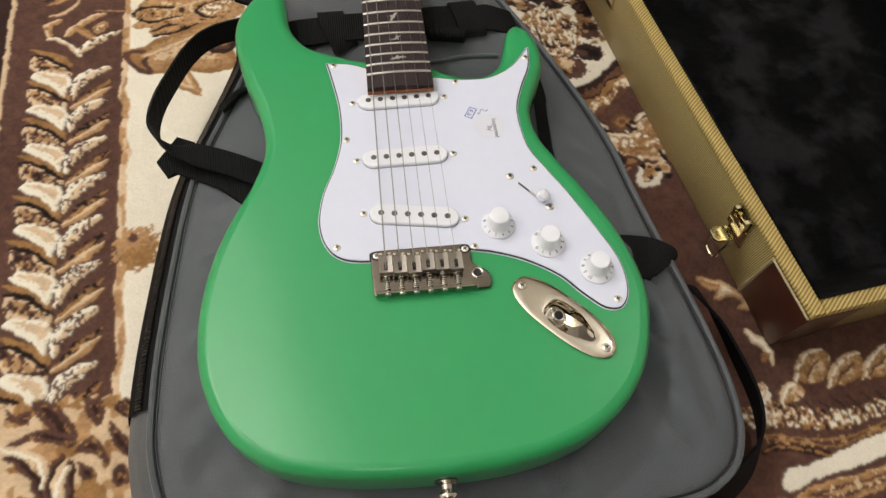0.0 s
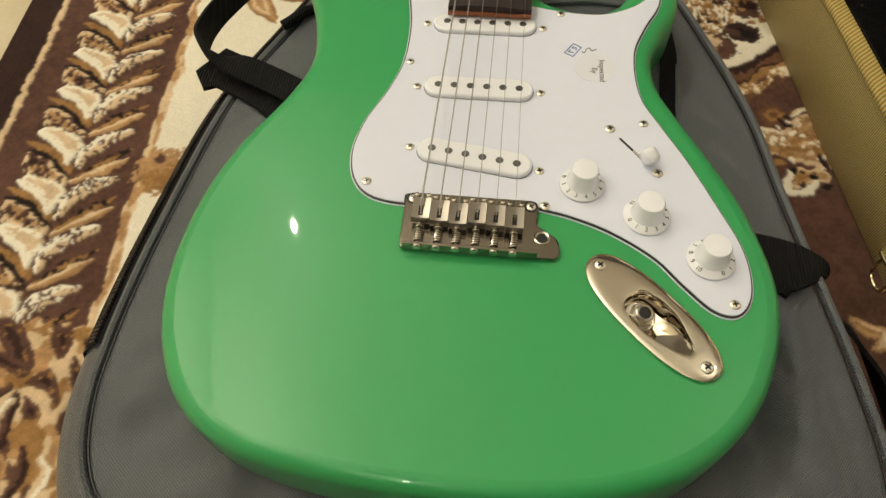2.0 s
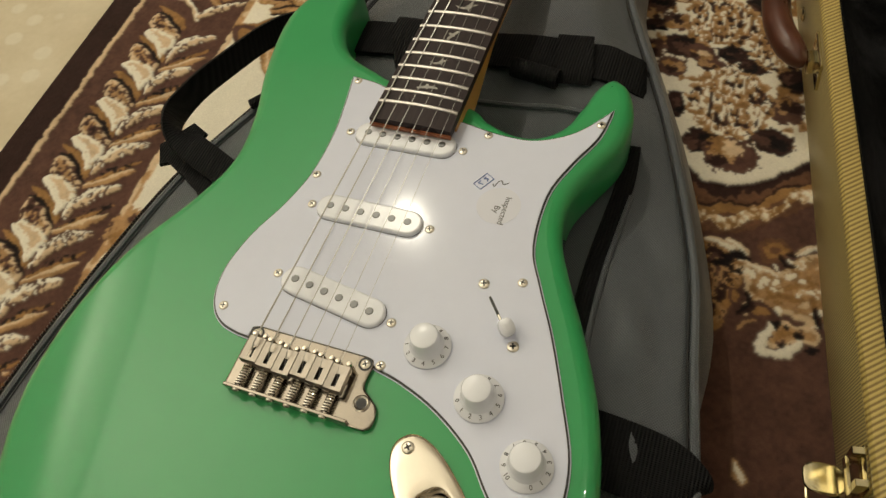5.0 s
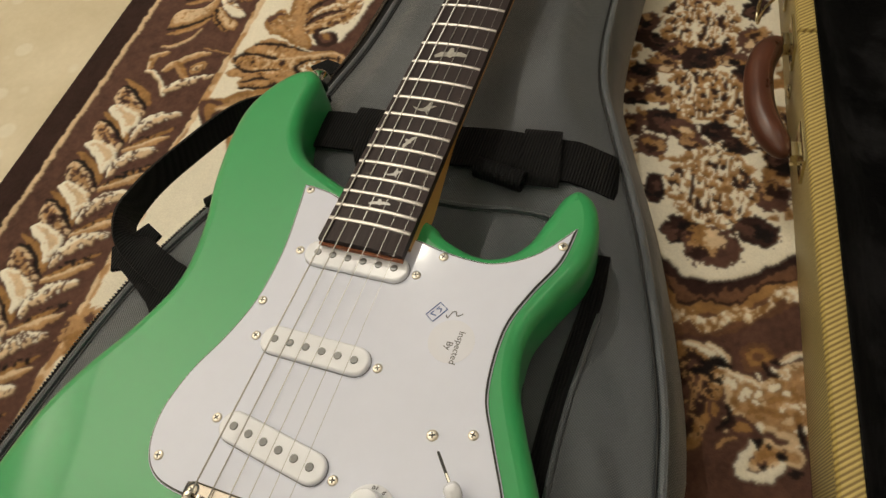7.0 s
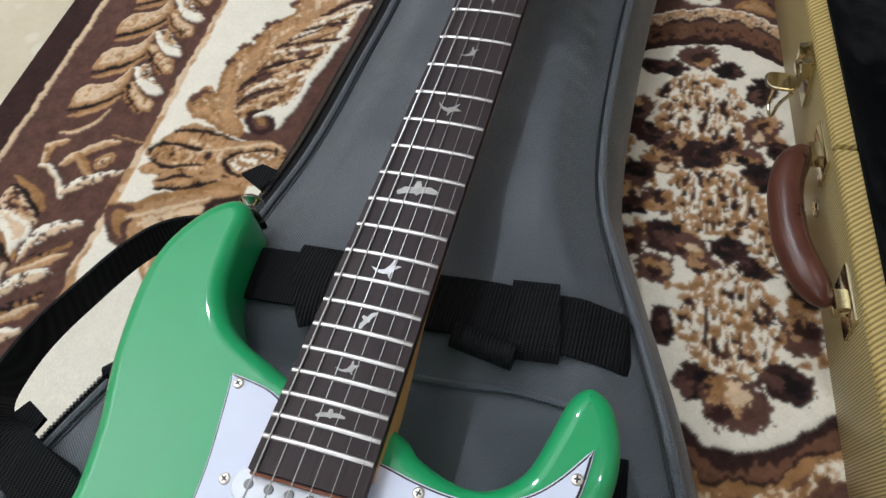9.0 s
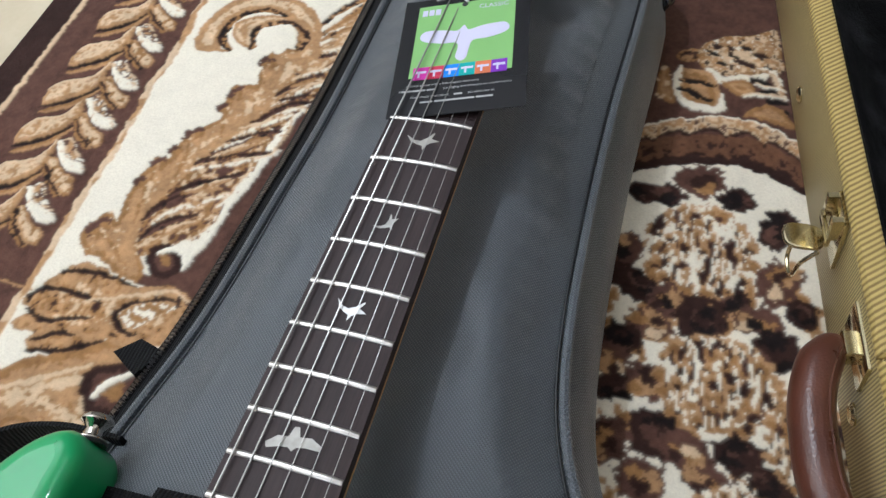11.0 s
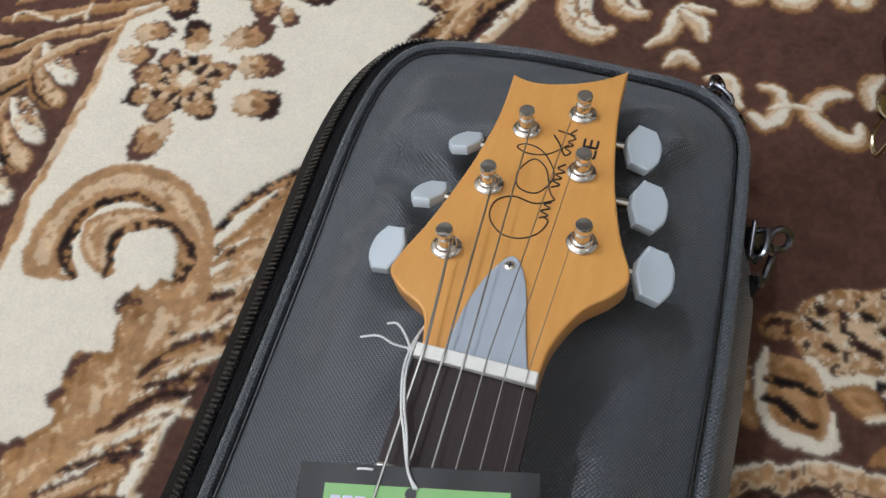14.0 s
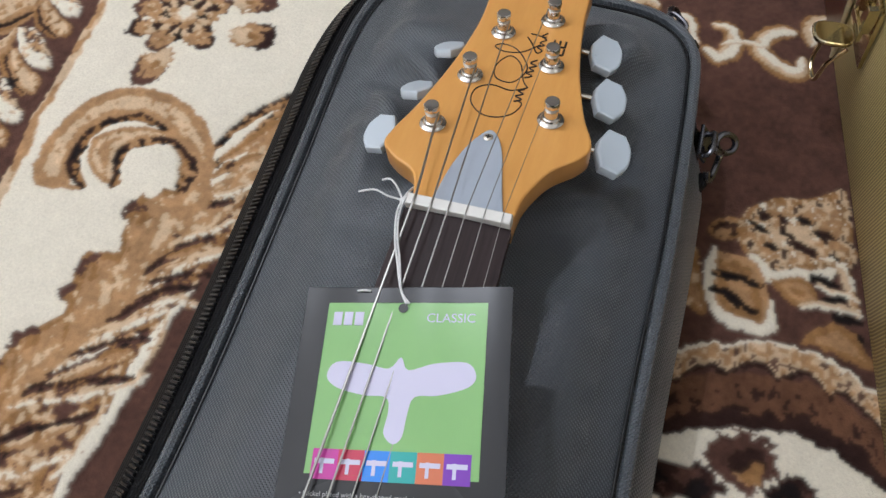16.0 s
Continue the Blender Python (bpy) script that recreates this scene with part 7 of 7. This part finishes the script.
    # draw latches
    for v in (0.106, 0.613, 0.929):
        k = thing("latch", "open brass draw latch", "latch")
        k.parent, k.matrix_basis = c, pose(lean(0.058) - 0.0008, v, 0.058, 0, -8.3, 0)
        del k["category"]
        part("latch_plate", brick(-0.0022, 0.0, -0.012, 0.012, -0.012, 0.030, 0.0006), BRASS, k)
        part("latch_keeper", join(brick(-0.008, -0.001, -0.0105, -0.0065, 0.014, 0.031), brick(-0.008, -0.001, 0.0065, 0.0105, 0.014, 0.031), brick(-0.0085, -0.0065, -0.0105, 0.0105, 0.008, 0.015)), BRASS, k)
        part("latch_lever", moved(slab(circle(0, 0, 0.0105, 20, 1.1, 0.85, 3.0), rounded(0.0012, -0.0014, 0.0014, 2)), pose(-0.0175, 0.0, 0.004, 0, 14, 0)), BRASS, k, "rounded brass lever")
        loop = spline([(-0.010, -0.008, 0.000), (-0.018, -0.009, -0.010), (-0.021, -0.007, -0.026), (-0.021, 0.007, -0.026), (-0.018, 0.009, -0.010), (-0.010, 0.008, 0.000)], False, 5)
        part("latch_loop", tube(loop, 0.0013, 8), BRASS, k, "brass wire loop")

    # handle: stitched leather grip on two brass mounts
    hd = thing("handle", "brown leather carrying handle on brass mounts", "handle")
    hd.parent, hd.matrix_basis = c, pose(0, 0, 0)
    del hd["category"]
    path = spline([(-0.003, 0.431, 0.062), (-0.009, 0.434, 0.062), (-0.017, 0.449, 0.063), (-0.022, 0.469, 0.063), (-0.023, 0.489, 0.063), (-0.022, 0.509, 0.063), (-0.017, 0.528, 0.063), (-0.009, 0.541, 0.062), (-0.003, 0.544, 0.062)], False, 6)
    part("grip", tube(path, 0.0110, 16, True, lambda k: 0.40 + 0.60 * min(1, 1.6 * math.sin(math.pi * k)) ** 0.9), HANDLE, hd, "padded brown leather grip")
    part("grip_seam", tube([p + Vector((0.0053, 0, 0.0092)) * (0.40 + 0.60 * min(1, 1.6 * math.sin(math.pi * k / (len(path) - 1))) ** 0.9) for k, p in list(enumerate(path))[8:-8]], 0.0008, 6), HANDLE, hd)
    for v in (0.428, 0.542):
        part("handle_mount", moved(join(brick(-0.0022, 0.0, v - 0.019, v + 0.019, -0.012, 0.014, 0.0006), brick(-0.0085, -0.001, v - 0.007, v + 0.007, -0.006, 0.006, 0.001)), pose(lean(0.064), 0, 0.064, 0, -8.3, 0)), BRASS, hd, "brass handle mount")
    # studs
    for v in (0.519, 0.755):
        part("stud", moved(lathe([(0.0062, 0), (0.0062, 0.001), (0.0045, 0.0022), (0.0030, 0.0014), (0.0012, 0.0012)], 20), pose(lean(0.034) - 0.0002, v, 0.034, 0, -98.3, 0)), BRASS, c, "round brass stud")
    return c


build_case()

# ---- the hang tag, slipped between the strings ----
def build_tag():
    # corners of the card on the fingerboard's plane
    m = GUITAR @ pose(0.0020, 0.5663, 0.0034, 1.1, -4.6, 11.8)
    t = thing("hang_tag", "glossy black cardboard hang tag with green print, tucked under strings", "tag", m)
    w, h = 0.0755, 0.0960

    def bow(c):
        return Vector((c.x, c.y, c.z + 0.0005 * math.sin(60 * c.x) + 0.00016 * math.sin(250 * c.x) * max(0.0, min(1.0, 0.5 + c.y / 0.05)) + 0.3 * c.y * c.y + (1.0 * max(0.0, c.x - 0.010) ** 2)))

    def panel(x0, x1, y0, y1, up, r=0.0005):
        return slab([(x0, y0), (x1, y0), (x1, y1), (x0, y1)], [(0, up - 0.0002), (0, up)], 0.003, None, bow)

    card = part("card", panel(-w / 2, w / 2, -h / 2, h / 2, 0.0), CARD, t, "glossy black card")
    part("green_panel", panel(-0.0290, 0.0293, -0.0180, 0.0420, 0.00012), CARDGREEN, card, "printed green panel")
    bird = spline(mm(-26, 15, -23, 20, -12, 19.5, -4, 18, 0, 22, 3, 17.5, 12, 20, 23, 20.5, 26.5, 16, 24, 12, 14, 9, 6, 8.2, 4, 2, 3, -5, 0, -7.5, -3.5, -4, -2.6, 3, -4, 8, -12, 8.5, -22, 11), True, 4)
    part("bird_print", slab(bird, [(0, 0.00012), (0, 0.00026)], 0.003, None, bow), CARDPALE, card, "pale lilac bird silhouette")
    part("title_print", join(*(panel(x0, x0 + 0.0032, 0.0335, 0.0385, 0.0003) for x0 in (-0.0265, -0.0225, -0.0185))), CARDPALE, card)

    def printed(text, size, x, y, ink):
        bm = moved(lettering(text, size, 0.00003), Matrix.Translation((x, y, 0.0003)))
        for v in bm.verts:
            v.co = bow(v.co)
        return part("printed_words", bm, ink, card)

    printed("CLASSIC", 0.0047, 0.0165, 0.0362, CARDPALE)
    hues = ((0.56, 0.05, 0.36), (0.59, 0.05, 0.11), (0.05, 0.27, 0.88), (0.045, 0.41, 0.40), (0.66, 0.19, 0.09), (0.21, 0.045, 0.49))
    for k, hue in enumerate(hues):
        x = -0.0268 + 0.0089 * k
        ink = plain("swatch_print", hue, 0.2, grain=60, vary=0.03)
        ink.node_tree.nodes["Principled BSDF"].inputs["Specular IOR Level"].default_value = 0.36
        s = part("swatch", panel(x, x + 0.0089, -0.0196, -0.0098, 0.00024), ink, card)
        part("swatch_bird", join(panel(x + 0.0010, x + 0.0078, -0.0146, -0.0130, 0.00034), panel(x + 0.0030, x + 0.0042, -0.0178, -0.0128, 0.00034)), CARDPALE, s)
    printed("\u2022 Nickel plated with a hex-shaped steel core", 0.0023, -0.0090, -0.0243, CARDTEXT)
    printed("packaging and time-proven performance", 0.0023, 0.0110, -0.0280, CARDTEXT)
    printed("Find these and more", 0.0026, -0.0150, -0.0333, CARDTEXT)
    printed("accessories at", 0.0026, 0.0135, -0.0333, CARDTEXT)
    bars = [(-0.0330, -0.0324, -0.0280), (-0.0318, -0.0180, -0.0280), (-0.0172, -0.0120, -0.0280), (-0.0015, 0.0032, -0.0333), (-0.020, -0.013, -0.0373), (-0.012, 0.010, -0.0373), (0.011, 0.020, -0.0373)]
    for x0, x1, y in bars:
        part("print_bar", panel(x0, x1, y - 0.0006, y + 0.0006, 0.00012), CARDTEXT, card)
    part("punched_hole", slab(circle(-0.001, 0.0400, 0.0018, 16), [(0, 0.0003), (0, 0.0005)], 0, None, bow), BLACKPLY, card)

    # white cord looped round the neck behind the nut
    a = GUITAR @ Vector((-0.0065, 0.6075, 0.0052))
    g = lambda x, y, z: GUITAR @ Vector((x, y, z))
    cord = thing("tag_cord", "white cotton cord tied round the guitar neck", "cord")
    part("cord_strand", tube(spline([g(-0.0065, 0.6068, 0.0055), g(-0.0105, 0.6120, 0.0050), g(-0.0150, 0.6220, 0.0050), g(-0.0185, 0.6300, 0.0052), g(-0.0222, 0.6420, 0.003), g(-0.0235, 0.6520, -0.002), g(-0.0235, 0.6600, -0.008), g(-0.0245, 0.668, -0.018)], False), 0.00045), CORD, cord)
    part("cord_strand", tube(spline([g(-0.0055, 0.6070, 0.0058), g(-0.0100, 0.6115, 0.0058), g(-0.0142, 0.6225, 0.0056), g(-0.0178, 0.6310, 0.0056), g(-0.0212, 0.6420, 0.003), g(-0.0226, 0.6540, -0.002), g(-0.0232, 0.6620, -0.009)], False), 0.0004), CORD, cord)
    part("knot", moved(slab(circle(0, 0, 0.0013, 12), rounded(0.0008, -0.0008, 0.0008, 3)), Matrix.Translation(g(-0.0232, 0.6508, -0.0012))), CORD, cord)
    part("loose_end", tube(spline([g(-0.0232, 0.6508, -0.0010), g(-0.0290, 0.6505, 0.0005), g(-0.0350, 0.6520, 0.0005), g(-0.0415, 0.6505, -0.001)], False), 0.00042), CORD, cord)
    part("loose_end", tube(spline([g(-0.0232, 0.6508, -0.0010), g(-0.0265, 0.6550, 0.0010), g(-0.0300, 0.6575, 0.0015), g(-0.0335, 0.6570, 0.0005)], False), 0.00042), CORD, cord)
    part("cord_end_card", tube(spline([g(-0.021, 0.6090, 0.0040), g(-0.0235, 0.6086, 0.0040), g(-0.026, 0.6080, 0.0034)], False), 0.00042), CORD, cord)


build_tag()
